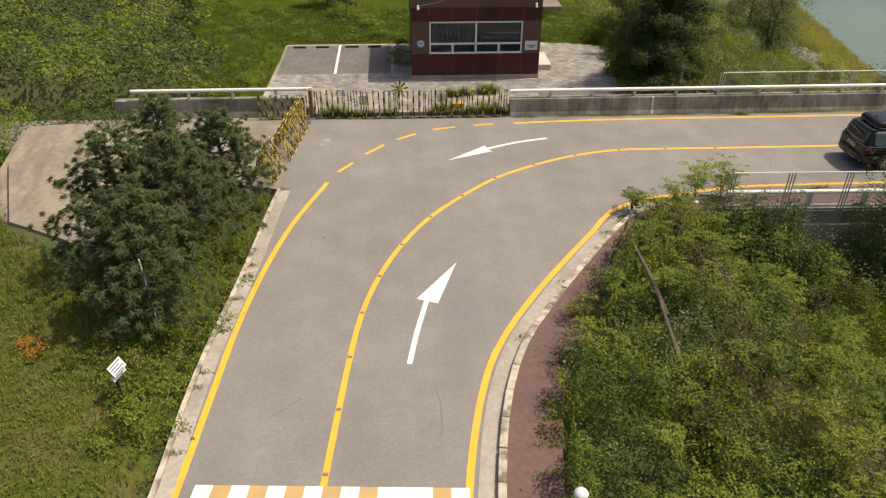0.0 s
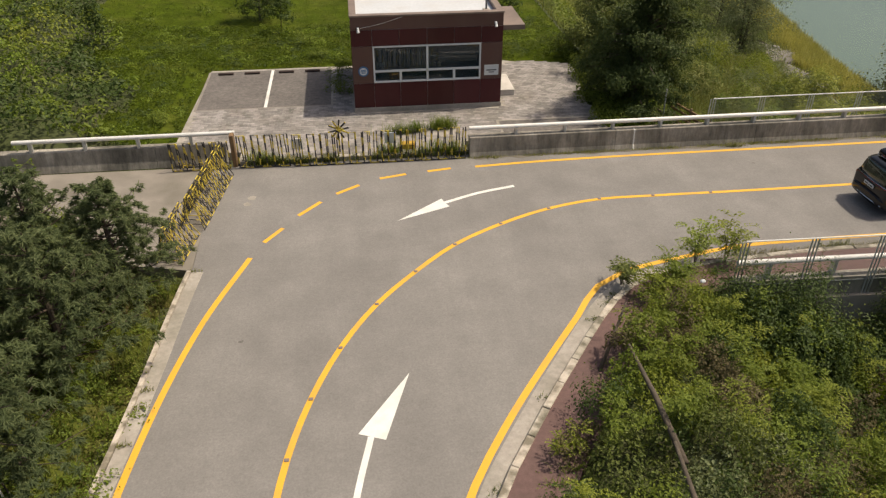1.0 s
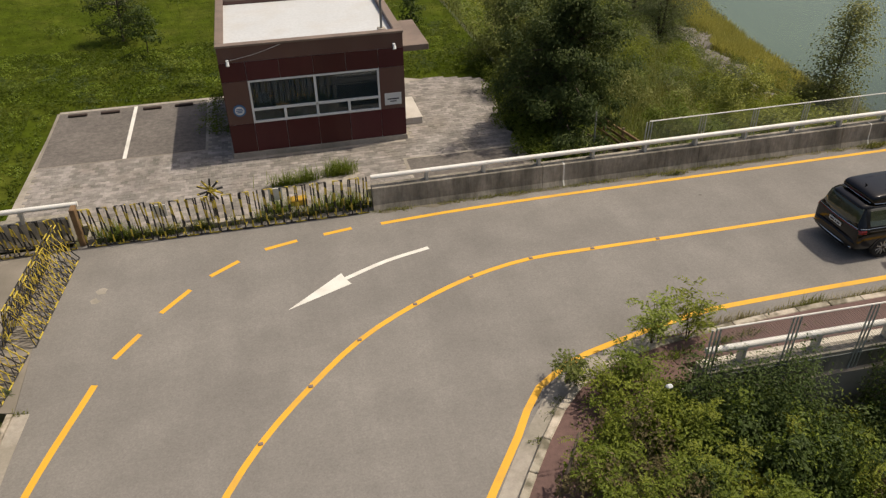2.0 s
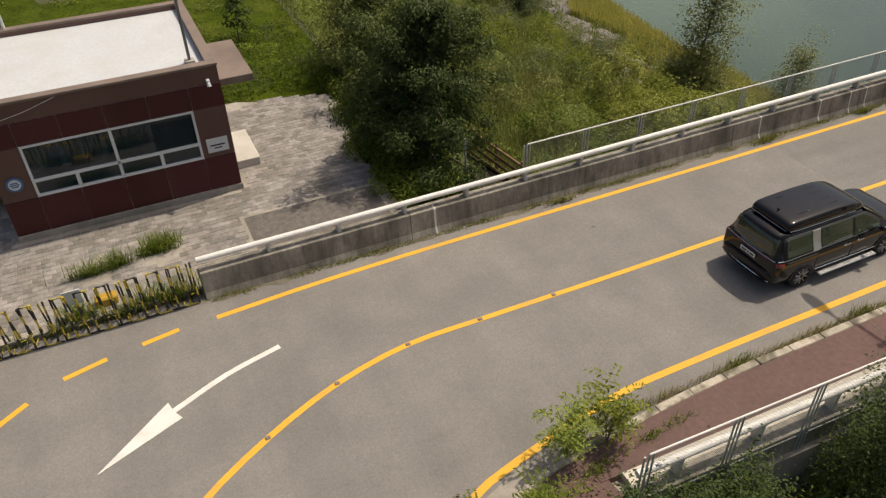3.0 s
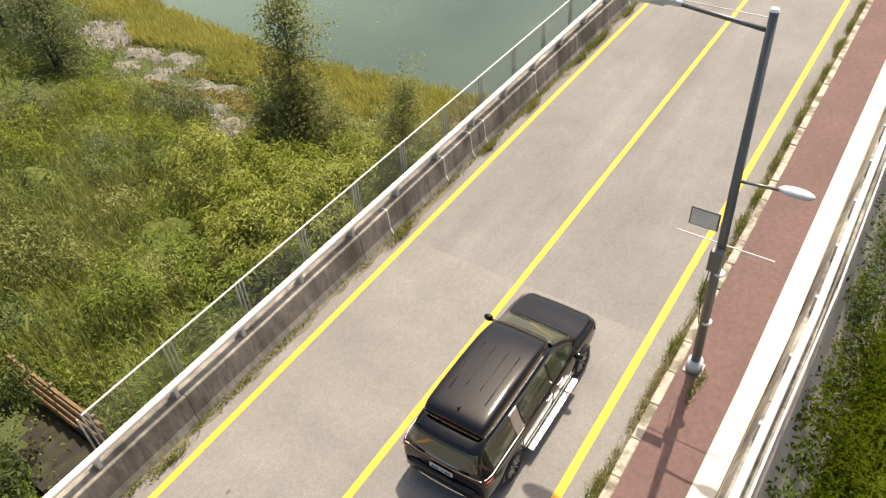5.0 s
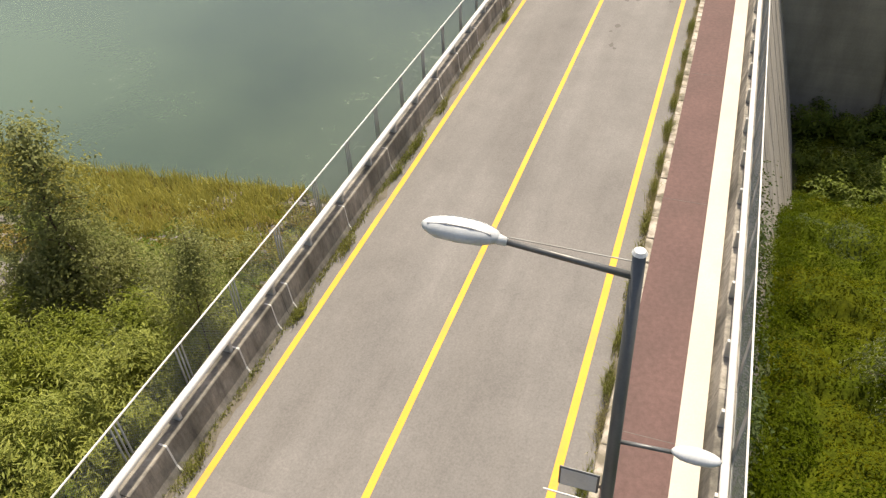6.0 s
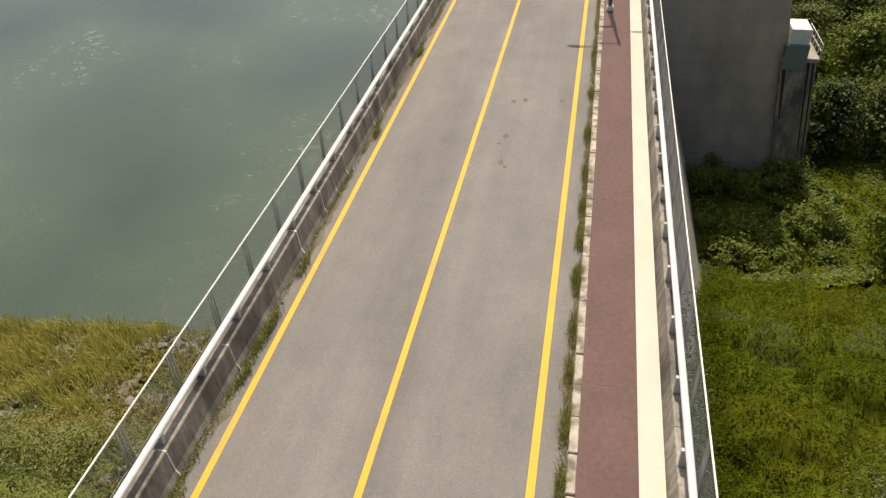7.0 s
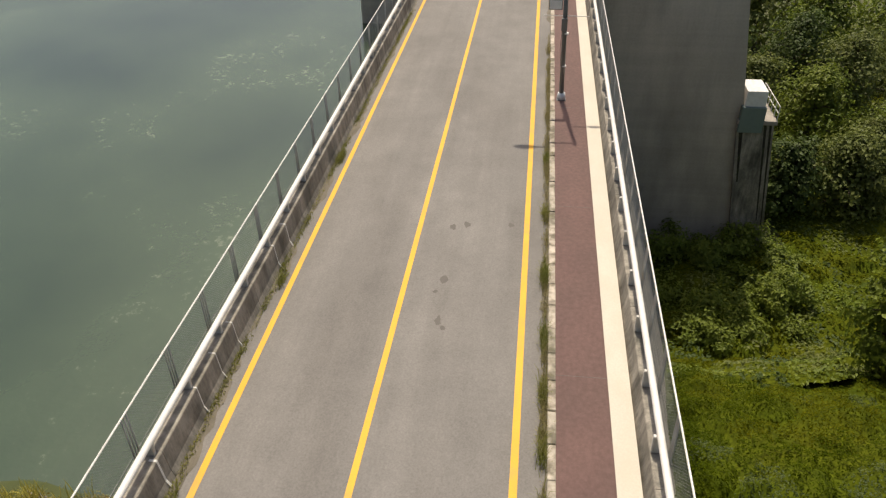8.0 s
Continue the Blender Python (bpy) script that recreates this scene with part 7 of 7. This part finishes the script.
# ---- trees ----
def tree(name, x, y, h, r, n, leaf, material, label, aspect=0.5, trunk=0.12, base=0.15, clumps=26, spread=0.16, stems=1, group=""):
    z = lz(x, y)
    th = empty(name, x, y, z)
    bm = bmesh.new()
    ends = []
    for s in range(stems):
        ox, oy = (rng.uniform(-0.3, 0.3, 2) if stems > 1 else (0, 0))
        pts = [(ox + 0.06 * h * math.sin(2.2 * k + s) * k, oy + 0.04 * h * math.sin(3 * k), k * h * 0.9 - 0.1) for k in (0, 0.25, 0.5, 0.75, 1.0)]
        add_tube(bm, pts, [trunk, trunk * 0.8, trunk * 0.6, trunk * 0.4, trunk * 0.12], 7)
        ends.append(pts)
    cl = []
    for k in range(clumps):
        u = base + (1 - base) * (k + 0.5) / clumps
        stem = ends[k % stems]
        i = min(3, int(u * 4))
        f = u * 4 - i
        p0 = np.array(stem[i]) * (1 - f) + np.array(stem[i + 1]) * f
        a = 2.4 * k + rng.uniform(-0.4, 0.4)
        prof = math.sin(math.pi * min(1.0, 0.18 + 0.82 * u) ** 0.8) ** 0.7
        rr = r * prof * rng.uniform(0.42, 1.2)
        p1 = p0 + [rr * math.cos(a), rr * math.sin(a), rng.uniform(0.05, 0.3) * r]
        mid = (p0 + p1) / 2 + [0, 0, 0.08 * r]
        add_tube(bm, [p0, mid, p1], [trunk * 0.32, trunk * 0.2, 0.012], 5)
        cl += [p1, mid, p1 * 0.7 + mid * 0.3 + rng.normal(size=3) * r * 0.22]
    bmesh.ops.recalc_face_normals(bm, faces=bm.faces)
    part("trunk", bm, BARK, th)
    cen = np.array(cl)
    w = rng.integers(0, len(cen), n)
    q = rng.normal(size=(n, 3)) * [r * spread, r * spread, r * spread * 0.6]
    P = cen[w] + q
    out = cen[w] - [0, 0, 0.5 * h]
    face = unit(q / (r * spread) * 0.55 + 0.6 * unit(out) + [0.05, 0, 0.45])
    v, f = leaf_arrays(P, rng.uniform(leaf[0], leaf[1], n), aspect, 0.9, face=face, wild=0.65)
    raw_mesh("crown", v, f, material, th)
    return tagged(th, label, "tree", group)


tree("broadleaf_tree", 13.5, 37.8, 5.9, 2.5, 34000, (0.11, 0.20), LEAF_TREE, "dark dense broadleaf tree beside the forecourt", 0.36, trunk=0.18, base=0.06, clumps=56, spread=0.095)
tree("broadleaf_tree", 14.6, 41.6, 5.0, 2.2, 20000, (0.11, 0.20), LEAF_OLIVE, "olive broadleaf tree behind the forecourt", 0.42, trunk=0.16, base=0.08, clumps=38, spread=0.12)
tree("broadleaf_tree", 14.4, 45.2, 5.2, 2.2, 14000, (0.11, 0.19), LEAF_OLIVE, "olive broadleaf tree beyond the forecourt", 0.42, trunk=0.15, clumps=36)
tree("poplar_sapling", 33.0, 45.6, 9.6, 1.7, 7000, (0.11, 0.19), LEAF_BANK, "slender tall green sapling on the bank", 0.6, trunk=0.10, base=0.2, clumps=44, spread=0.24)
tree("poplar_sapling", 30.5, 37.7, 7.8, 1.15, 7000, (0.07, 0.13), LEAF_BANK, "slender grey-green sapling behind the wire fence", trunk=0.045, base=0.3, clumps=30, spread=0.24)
tree("willow_tree", 32.5, 64.0, 6.0, 2.8, 9000, (0.16, 0.26), LEAF_WILLOW, "grey-green willow on the bank", 0.28, trunk=0.12, base=0.1, clumps=40, stems=3)
tree("willow_tree", 34.0, 71.5, 6.6, 3.2, 9000, (0.16, 0.26), LEAF_WILLOW, "grey-green willow near the rocks", 0.28, trunk=0.12, base=0.1, clumps=40, stems=3)
tree("locust_sapling", 37.5, 15.6, 5.5, 2.0, 7000, (0.10, 0.18), LEAF_WILLOW, "grey-green sapling on the slope below the footway", 0.35, trunk=0.07, clumps=30, stems=2)
for x, y, h, r in ((97, -4, 8, 3.6), (103, -12, 9, 4.5), (84, -13, 8, 4.2), (110, -4, 9, 4.5), (74, -16, 7, 4.0), (118, -10, 10, 5.0), (92, -21, 9, 5.0), (105, -25, 10, 5.0), (116, 1, 8, 4.0), (125, -6, 10, 5.0), (66.0, 4.4, 11.5, 2.6), (60, -9, 6, 3.0), (96, 2, 7, 3.2), (100, -7, 8, 4.0)):
    tree("valley_tree", x, y, h, r, 5200, (0.32, 0.55), (LEAF_OLIVE, LEAF_MID, LEAF_DARK)[int(x + y) % 3], ("olive", "green", "dark")[int(x + y) % 3] + " rounded tree on the valley floor", 0.6, trunk=0.25, base=0.06, clumps=44, spread=0.18, group="trees on the valley floor")
for x, y, h, r in ((132, 2, 9, 4.5), (136, -12, 11, 5.5), (128, -20, 10, 5), (145, -4, 11, 5.5), (142, -24, 11, 6), (118, -30, 10, 5.5), (152, -14, 12, 6), (158, 2, 12, 6), (104, -36, 10, 5.5), (130, -38, 11, 6)):
    tree("valley_tree", x, y, h, r, 2400, (0.6, 1.0), (LEAF_OLIVE, LEAF_MID, LEAF_DARK)[int(x + y) % 3], ("olive", "green", "dark")[int(x + y) % 3] + " rounded tree on the valley floor", 0.6, trunk=0.3, base=0.06, clumps=40, spread=0.19, group="trees on the valley floor")
tree("valley_tree", 101, 1, 4.2, 2.4, 2200, (0.3, 0.5), LEAF_YELLOW, "yellowing tree on the valley floor", 0.6, trunk=0.2, base=0.08, clumps=24, spread=0.2)


def pine(x, y, h, r, n):
    z = lz(x, y)
    th = empty("pine_tree", x, y, z)
    bm = bmesh.new()
    add_tube(bm, [(0, 0, -0.1), (0.05, 0, 0.4 * h), (0, 0.05, 0.75 * h), (0.02, 0, h)], [0.11, 0.085, 0.05, 0.012], 8)
    P, d = [], []
    whorls = 10
    for k in range(whorls):
        u = 0.10 + 0.84 * k / (whorls - 1)
        m = 6 if u < 0.8 else 4
        for b in range(m):
            a = 2 * math.pi * b / m + 0.9 * k + rng.uniform(-0.35, 0.35)
            L = r * (1.0 - u ** 1.7) * rng.uniform(0.6, 1.15) + 0.25
            rise = 0.22 + 0.45 * u
            p0 = np.array([0.03, 0.02, u * h])
            dirv = np.array([math.cos(a), math.sin(a), rise])
            p1 = p0 + dirv * L
            add_tube(bm, [p0, p0 + dirv * L * 0.5 + [0, 0, -0.06 * L], p1], [0.028, 0.018, 0.006], 5)
            for q in range(int(4 + 6 * L)):
                t = rng.uniform(0.35, 1.05)
                side = rng.normal(size=3) * [0.32, 0.32, 0.10] * L * (0.25 + 0.3 * t)
                P.append(p0 + dirv * L * t + side)
                d.append(unit((dirv * 0.6 + side * 1.5 / L + [0, 0, 0.7])[None])[0])
    bmesh.ops.recalc_face_normals(bm, faces=bm.faces)
    part("trunk", bm, BARK, th)
    P, d = np.array(P), np.array(d)
    w = rng.integers(0, len(P), n)
    ax = unit(d[w] + 0.55 * rng.normal(size=(n, 3)))
    root = P[w] + rng.normal(size=(n, 3)) * 0.02
    ln = rng.uniform(0.13, 0.24, n)
    v, f = leaf_arrays(root + ax * ln[:, None] * 0.5, ln, 0.15, fold=0.02, along=ax * 3, face=unit(d[w] * 0.7 + 0.35 * unit(P[w] - [0, 0, 0.5 * h]) + [0, 0, 0.5]))
    raw_mesh("crown", v, f, NEEDLE, th)
    return tagged(th, "young pine tree with soft grey-green needles", "tree", "pines on the verge")


pine(-7.3, 18.6, 4.0, 1.95, 26000)
pine(-8.6, 21.6, 4.5, 1.9, 26000)
pine(-6.9, 22.3, 4.2, 1.8, 24000)
pine(-6.3, 25.6, 3.6, 1.6, 20000)
pine(-8.2, 25.4, 4.2, 1.7, 21000)

# ---- grass ----
def verge_keep(x, y):
    return x < gutter_x(min(y, 26.6)) - 0.10 + 0.12 * math.sin(5 * y) and not (y > 26.6 and x > -9.6) and not (-15.1 < x < -9.9 and 24.0 + (2.4 if x < -13.5 else 0.62) * (-13.5 - x) - 0.15 < y < 33.9) and not y > 30.6


VGR = scatter(64000, -22, -4.3, 6, 33, verge_keep)
stuff("verge_grass", [blade_arrays(VGR[:15000], rng.uniform(0.10, 0.32, 15000), 0.028, 0.8)], GRASS_GREEN, "green grass on the road verge", "grass")
stuff("verge_olive_grass", [blade_arrays(VGR[15000:26000], rng.uniform(0.12, 0.36, 11000), 0.026, 0.8)], LEAF_OLIVE, "dull olive grass on the road verge", "grass")
stuff("verge_weeds", [blade_arrays(VGR[34000:48000], rng.uniform(0.2, 0.45, 14000), 0.025, 0.5), leaf_arrays(VGR[48000:56000] + [0, 0, 0.1], rng.uniform(0.06, 0.13, 8000), 0.5, 1.2)], GRASS_DRY, "olive and rusty weeds in the verge", "weeds")
stuff("verge_herbs", [leaf_arrays(VGR[56000:] + [0, 0, 0.12], rng.uniform(0.06, 0.13, 8000), 0.5, 1.2)], LEAF_MID, "leafy herbs in the verge", "weeds")
U = scatter(46, -10.5, -5.2, 13, 26.5, lambda x, y: verge_keep(x, y) and x > gutter_x(y) - 3.0)
stuff("verge_bushes", bushes(U, (0.35, 0.75), (0.3, 0.8), 760, (0.06, 0.12)), LEAF_MID, "low bushes along the verge", "shrubs")
FL = np.array([(x + dx, y + dy, lz(x + dx, y + dy) + 0.28) for x, y in ((-10.2, 17.3), (-9.9, 16.9), (-8.4, 18.9)) for dx, dy in rng.normal(size=(90, 2)) * 0.16])
stuff("orange_flowers", [leaf_arrays(FL, rng.uniform(0.04, 0.08, len(FL)), 0.8, 1.4)], leaf_mat("orange_petals", (0.50, 0.20, 0.02), (0.42, 0.15, 0.02)), "small orange flowers in the verge", "flowers")
RW = scatter(9000, -19, -6.2, 26.8, 31.0, lambda x, y: not (x > -9.2 and y > 27.0 + 1.1 * max(0.0, -6.4 - x)))
stuff("ramp_weeds", [leaf_arrays(RW + [0, 0, 0.3] * rng.uniform(0.2, 1.3, (9000, 1)), rng.uniform(0.08, 0.16, 9000), 0.5, 1.2)], LEAF_MID, "green weeds round the concrete ramp", "weeds")
UB = scatter(10, -8.5, -6.2, 15.5, 18.5, verge_keep)
stuff("verge_rusty_bushes", bushes(UB, (0.35, 0.6), (0.3, 0.7), 700, (0.05, 0.1)), GRASS_DRY, "rusty olive bushes on the verge", "shrubs")


def lawn_keep(x, y):
    if y < 35.1:
        return False
    if -6.7 < x < 12.3 and y < 44.9:
        return False
    return x < 13.8


def creeper_edge(y):
    return -8.2 - 0.32 * (y - 36) + 0.9 * math.sin(0.8 * y)


turf("lawn", np.arange(-34, 13.4, 0.8), np.arange(35.2, 76, 0.8), lambda x, y: y > 35.1 and not (-5.9 < x < 11.5 and y < 43.9) and creeper_edge(y) - 0.8 < x < 13.8, LAWN, "bright green mown turf behind the gatehouse")
turf("verge_turf", np.arange(-30, -4.3, 0.4), np.arange(-14, 30.4, 0.4), verge_keep, VERGE, "green turf of the road verge")


L = scatter(26000, -24, 13.8, 35.1, 66, lambda x, y: lawn_keep(x, y) and x > creeper_edge(y) - 1.5)
stuff("lawn_grass", [blade_arrays(L[:22000], rng.uniform(0.05, 0.14, 22000), 0.035, 1.0)], LAWN_BLADE, "rough bright green grass round the gatehouse", "grass")
stuff("lawn_weeds", [leaf_arrays(L[22000:] + [0, 0, 0.05], rng.uniform(0.06, 0.11, 4000), 0.5, 2.6, wild=0.5)], LAWN_BLADE, "broad-leaved weeds in the grass", "weeds")
FC = scatter(54000, -40, -7.0, 35.5, 68, lambda x, y: lawn_keep(x, y) and x < creeper_edge(y))
carpet(FC, 2.1, 1.6, (0.15, 0.28), 31.0, (
    ("field_weeds", LEAF_MID, 0.40, "tall creepers over the field", "weeds"),
    ("field_light_weeds", LEAF_YELLOW, 0.06, "yellow-green creepers over the field", "weeds"),
    ("field_dark_weeds", LEAF_DARK, 0.38, "darker creepers over the field", "weeds"),
    ("field_grass", GRASS_GREEN, 0.16, "bright tall grass over the field", "weeds")), 0.6, wild=0.7)
FR = scatter(17000, -30, -11.0, 24.5, 35.6, lambda x, y: (y > 31.3 and x < -12.0 + 0.6 * math.sin(1.9 * y)) or (x < -15.6 + 0.3 * math.sin(2.3 * y) and y > 25))
carpet(FR, 1.7, 1.4, (0.11, 0.2), 37.0, (
    ("edge_creepers", LEAF_MID, 0.5, "green creepers over the end of the parapet", "weeds"),
    ("edge_dark_creepers", LEAF_DARK, 0.36, "darker creepers beside the concrete ramp", "weeds"),
    ("edge_grass", GRASS_GREEN, 0.14, "tall bright grass beside the concrete ramp", "weeds")), 0.5, wild=0.7)
LP = scatter(34000, -17, 12.6, 35.2, 52, lambda x, y: lawn_keep(x, y) and x > creeper_edge(y) - 0.4)
carpet(LP, 0.75, 0.30, (0.08, 0.14), 43.0, (
    ("lawn_clover", LAWN_BLADE, 0.58, "low clover and herbs in the grass", "weeds"),
    ("lawn_bright_herbs", GRASS_GREEN, 0.22, "bright low herbs in the grass", "weeds"),
    ("lawn_dark_herbs", LEAF_DARK, 0.20, "dark low herbs in the grass", "weeds")), 0.5, wild=0.7)
M2 = scatter(16, -16, 12, 46, 66, lawn_keep)
stuff("field_bushes", bushes(M2, (0.5, 0.9), (0.4, 0.9), 330, (0.10, 0.17), 0.45), LEAF_MID, "scattered green bushes in the grass", "shrubs")
for x, y in ((-1.0, 46.4), (-8.6, 46.8), (0.15, 43.0), (0.3, 41.2), (-7.6, 38.2)):
    stuff("house_bush", bushes([(x, y, max(0.1, lz(x, y)))], (0.5, 0.75), (0.6, 1.1), 1700, (0.06, 0.11)), LEAF_MID, "green bush beside the gatehouse", "bush")
SP = np.array([(-12.6, 48.0, 0), (-3.16, 50.84, 0), (10.1, 50.56, 0)])
tree("broadleaf_tree", -4.6, 53.4, 4.2, 1.3, 5000, (0.09, 0.16), LEAF_TREE, "small dark leafy tree in the grass", 0.45, trunk=0.08, base=0.08, clumps=26, spread=0.18)
for x, y, z in SP:
    tree("young_tree", x, y, 2.6, 0.7, 700, (0.12, 0.2), LEAF_DARK, "thin young tree staked in the grass", trunk=0.03, base=0.3, clumps=12, spread=0.22, group="young trees in the grass")

# ---- weeds in the joints of road, kerb, walls and forecourt ----
def seam_weeds(name, pts, n_each, hgt, width, material, label, leafy=0.5):
    P = []
    for x, y, z, r in pts:
        q = rng.normal(size=(n_each, 2)) * [r, 0.35 * min(r, 0.16)]
        P.append(np.concatenate([q + [x, y], np.full((n_each, 1), z)], 1))
    P = np.concatenate(P)
    k = int(len(P) * leafy)
    sel = rng.permutation(len(P))
    return stuff(name, [blade_arrays(P[sel[k:]], rng.uniform(0.5, 1.2, len(P) - k) * hgt, width, 0.9), leaf_arrays(P[sel[:k]] + [0, 0, 0.4] * rng.uniform(0, 1, (k, 1)) * hgt, rng.uniform(0.03, 0.08, k), 0.5, 1.2)], material, label, "weeds")


def clumpy(x0, x1, y, z, n, r=(0.1, 0.5)):
    out = []
    for _ in range(n):
        x = rng.uniform(x0, x1)
        out.append((x, y + rng.normal() * 0.02, z, rng.uniform(*r)))
    return out


seam_weeds("parapet_foot_weeds", clumpy(5.4, 75, 33.50, 0.0, 190, (0.15, 0.6)), 60, 0.13, 0.016, GRASS_DRY, "dry weeds along the foot of the parapet")
seam_weeds("parapet_foot_tufts", [(16.3, 33.34, 0, 0.28), (24.6, 33.34, 0, 0.3), (32.2, 33.34, 0, 0.25), (36.0, 33.36, 0, 0.3), (37.2, 33.36, 0, 0.4), (37.9, 33.36, 0, 0.3), (40.4, 33.34, 0, 0.28), (48.6, 33.34, 0, 0.25), (56.4, 33.34, 0, 0.3), (29.4, 33.38, 0, 0.2)], 260, 0.32, 0.018, GRASS_DRY, "dry tufts at the foot of the parapet", 0.7)
seam_weeds("kerb_weeds", clumpy(12.8, 70, 25.50, 0.0, 170, (0.12, 0.55)), 60, 0.27, 0.012, GRASS_STRAW, "dry grass along the kerb", 0.25)
seam_weeds("kerb_tufts", [(x, 25.53, 0, 0.26) for x in (16.2, 20.3, 24.5, 26.6, 29.5, 32.7, 35.6, 40.8, 41.1, 44.6, 49.4, 49.6, 57.0, 30.9, 34.1, 37.4, 38.9, 42.8, 46.7, 53.0)], 260, 0.40, 0.016, GRASS_DRY, "olive tufts along the kerb", 0.5)
bend = [p for p in curve(KERB, 0.4) if 9 < p.y and p.x < 12.5]
seam_weeds("bend_kerb_weeds", [(p.x - 0.02, p.y + 0.02, 0.02, rng.uniform(0.08, 0.2)) for p in bend if rng.random() < 0.2], 50, 0.16, 0.014, LEAF_OLIVE, "small weeds in the kerb joint of the bend", 0.5)
seam_weeds("footway_edge_weeds", [(p.x + 1.35 + rng.uniform(-0.2, 0.2), p.y - 0.45, 0.13, rng.uniform(0.15, 0.4)) for p in bend if rng.random() < 0.55], 110, 0.28, 0.016, LEAF_MID, "weeds creeping over the footway edge", 0.7)
seam_weeds("barricade_weeds", clumpy(-3.6, 5.1, 33.95, 0.0, 34, (0.1, 0.35)), 130, 0.4, 0.02, LEAF_OLIVE, "weeds growing through the barricades", 0.6)
seam_weeds("barricade_tufts", [(3.9, 34.05, 0, 0.35), (4.6, 34.0, 0, 0.3), (2.2, 34.15, 0, 0.25), (-2.9, 34.0, 0, 0.3)], 420, 0.75, 0.025, LEAF_MID, "tall weeds behind the barricades", 0.6)
seam_weeds("forecourt_tufts", [(2.6, 35.9, 0.15, 0.3), (3.3, 36.0, 0.15, 0.2), (4.4, 36.15, 0.15, 0.3), (4.6, 36.4, 0.15, 0.25)], 420, 0.6, 0.022, LEAF_MID, "tufts of weeds between the pavers", 0.55)
seam_weeds("lamp_foot_weeds", [(23.3, 24.75, 0.15, 0.2), (23.8, 24.7, 0.15, 0.15)], 120, 0.15, 0.012, GRASS_DRY, "dry weeds round the lamp foot", 0.4)
seam_weeds("gutter_weeds", [(p.x + 0.1, p.y, 0.02, 0.12) for p in curve(GUTTER, 0.5) if p.y > 9 and rng.random() < 0.3], 50, 0.14, 0.014, GRASS_DRY, "small weeds along the gutter edge", 0.5)

# ---- forecourt pavers, piece by piece ----
PW, PL, PT = 0.25, 0.20, 0.045
spots = []
row = 0
y = 34.21
while y < 44.5:
    x = -6.4 + (0.125 if row % 2 else 0.0)
    while x < 12.2:
        if in_forecourt(x + PW / 2, y + PL / 2) and in_forecourt(x, y) and in_forecourt(x + PW, y + PL) and not in_bent_patch(x, y):
            spots.append((x, y))
        x += PW
    y += PL
    row += 1
singles = [s for s in spots if -0.6 < s[0] < 4.6 and 35.2 < s[1] < 38.3][:300]
chosen = set(singles)
rest = [s for s in spots if s not in chosen]
random.seed(9)
piece = None
for x, y in singles:
    if piece is None:
        o = part("paver", box(0.004, PW - 0.004, 0.004, PL - 0.004, 0, PT, 0.008), PAVER, base)
        piece = o.data
    else:
        o = new("paver", piece)
        o.parent = base
    o.matrix_basis = pose(x, y, 0.125 + random.uniform(-0.004, 0.004), random.uniform(-0.8, 0.8), random.uniform(-0.8, 0.8), random.uniform(-0.6, 0.6))
n = len(rest)
R = np.array(rest)
z = 0.125 + PT + np.random.default_rng(3).uniform(-0.004, 0.004, (n, 1))
x0, x1, y0, y1 = R[:, :1] + 0.004, R[:, :1] + PW - 0.004, R[:, 1:] + 0.004, R[:, 1:] + PL - 0.004
top = [np.concatenate([a, b, z], 1) for a, b in ((x0, y0), (x1, y0), (x1, y1), (x0, y1))]
bot = [t - [0, 0, PT] for t in top]
V = np.stack(top + bot, 1).reshape(-1, 3)
i = np.arange(n)[:, None] * 8
Fc = np.concatenate([i + q for q in ([0, 1, 2, 3], [0, 4, 5, 1], [1, 5, 6, 2], [2, 6, 7, 3], [3, 7, 4, 0])], 1).reshape(-1, 4)
ob = raw_mesh("paver_field", V, Fc, PAVER_JOINED, base)
ob.data.polygons.foreach_set("use_smooth", [False] * len(ob.data.polygons))
tagged(ob, kind="stuff")
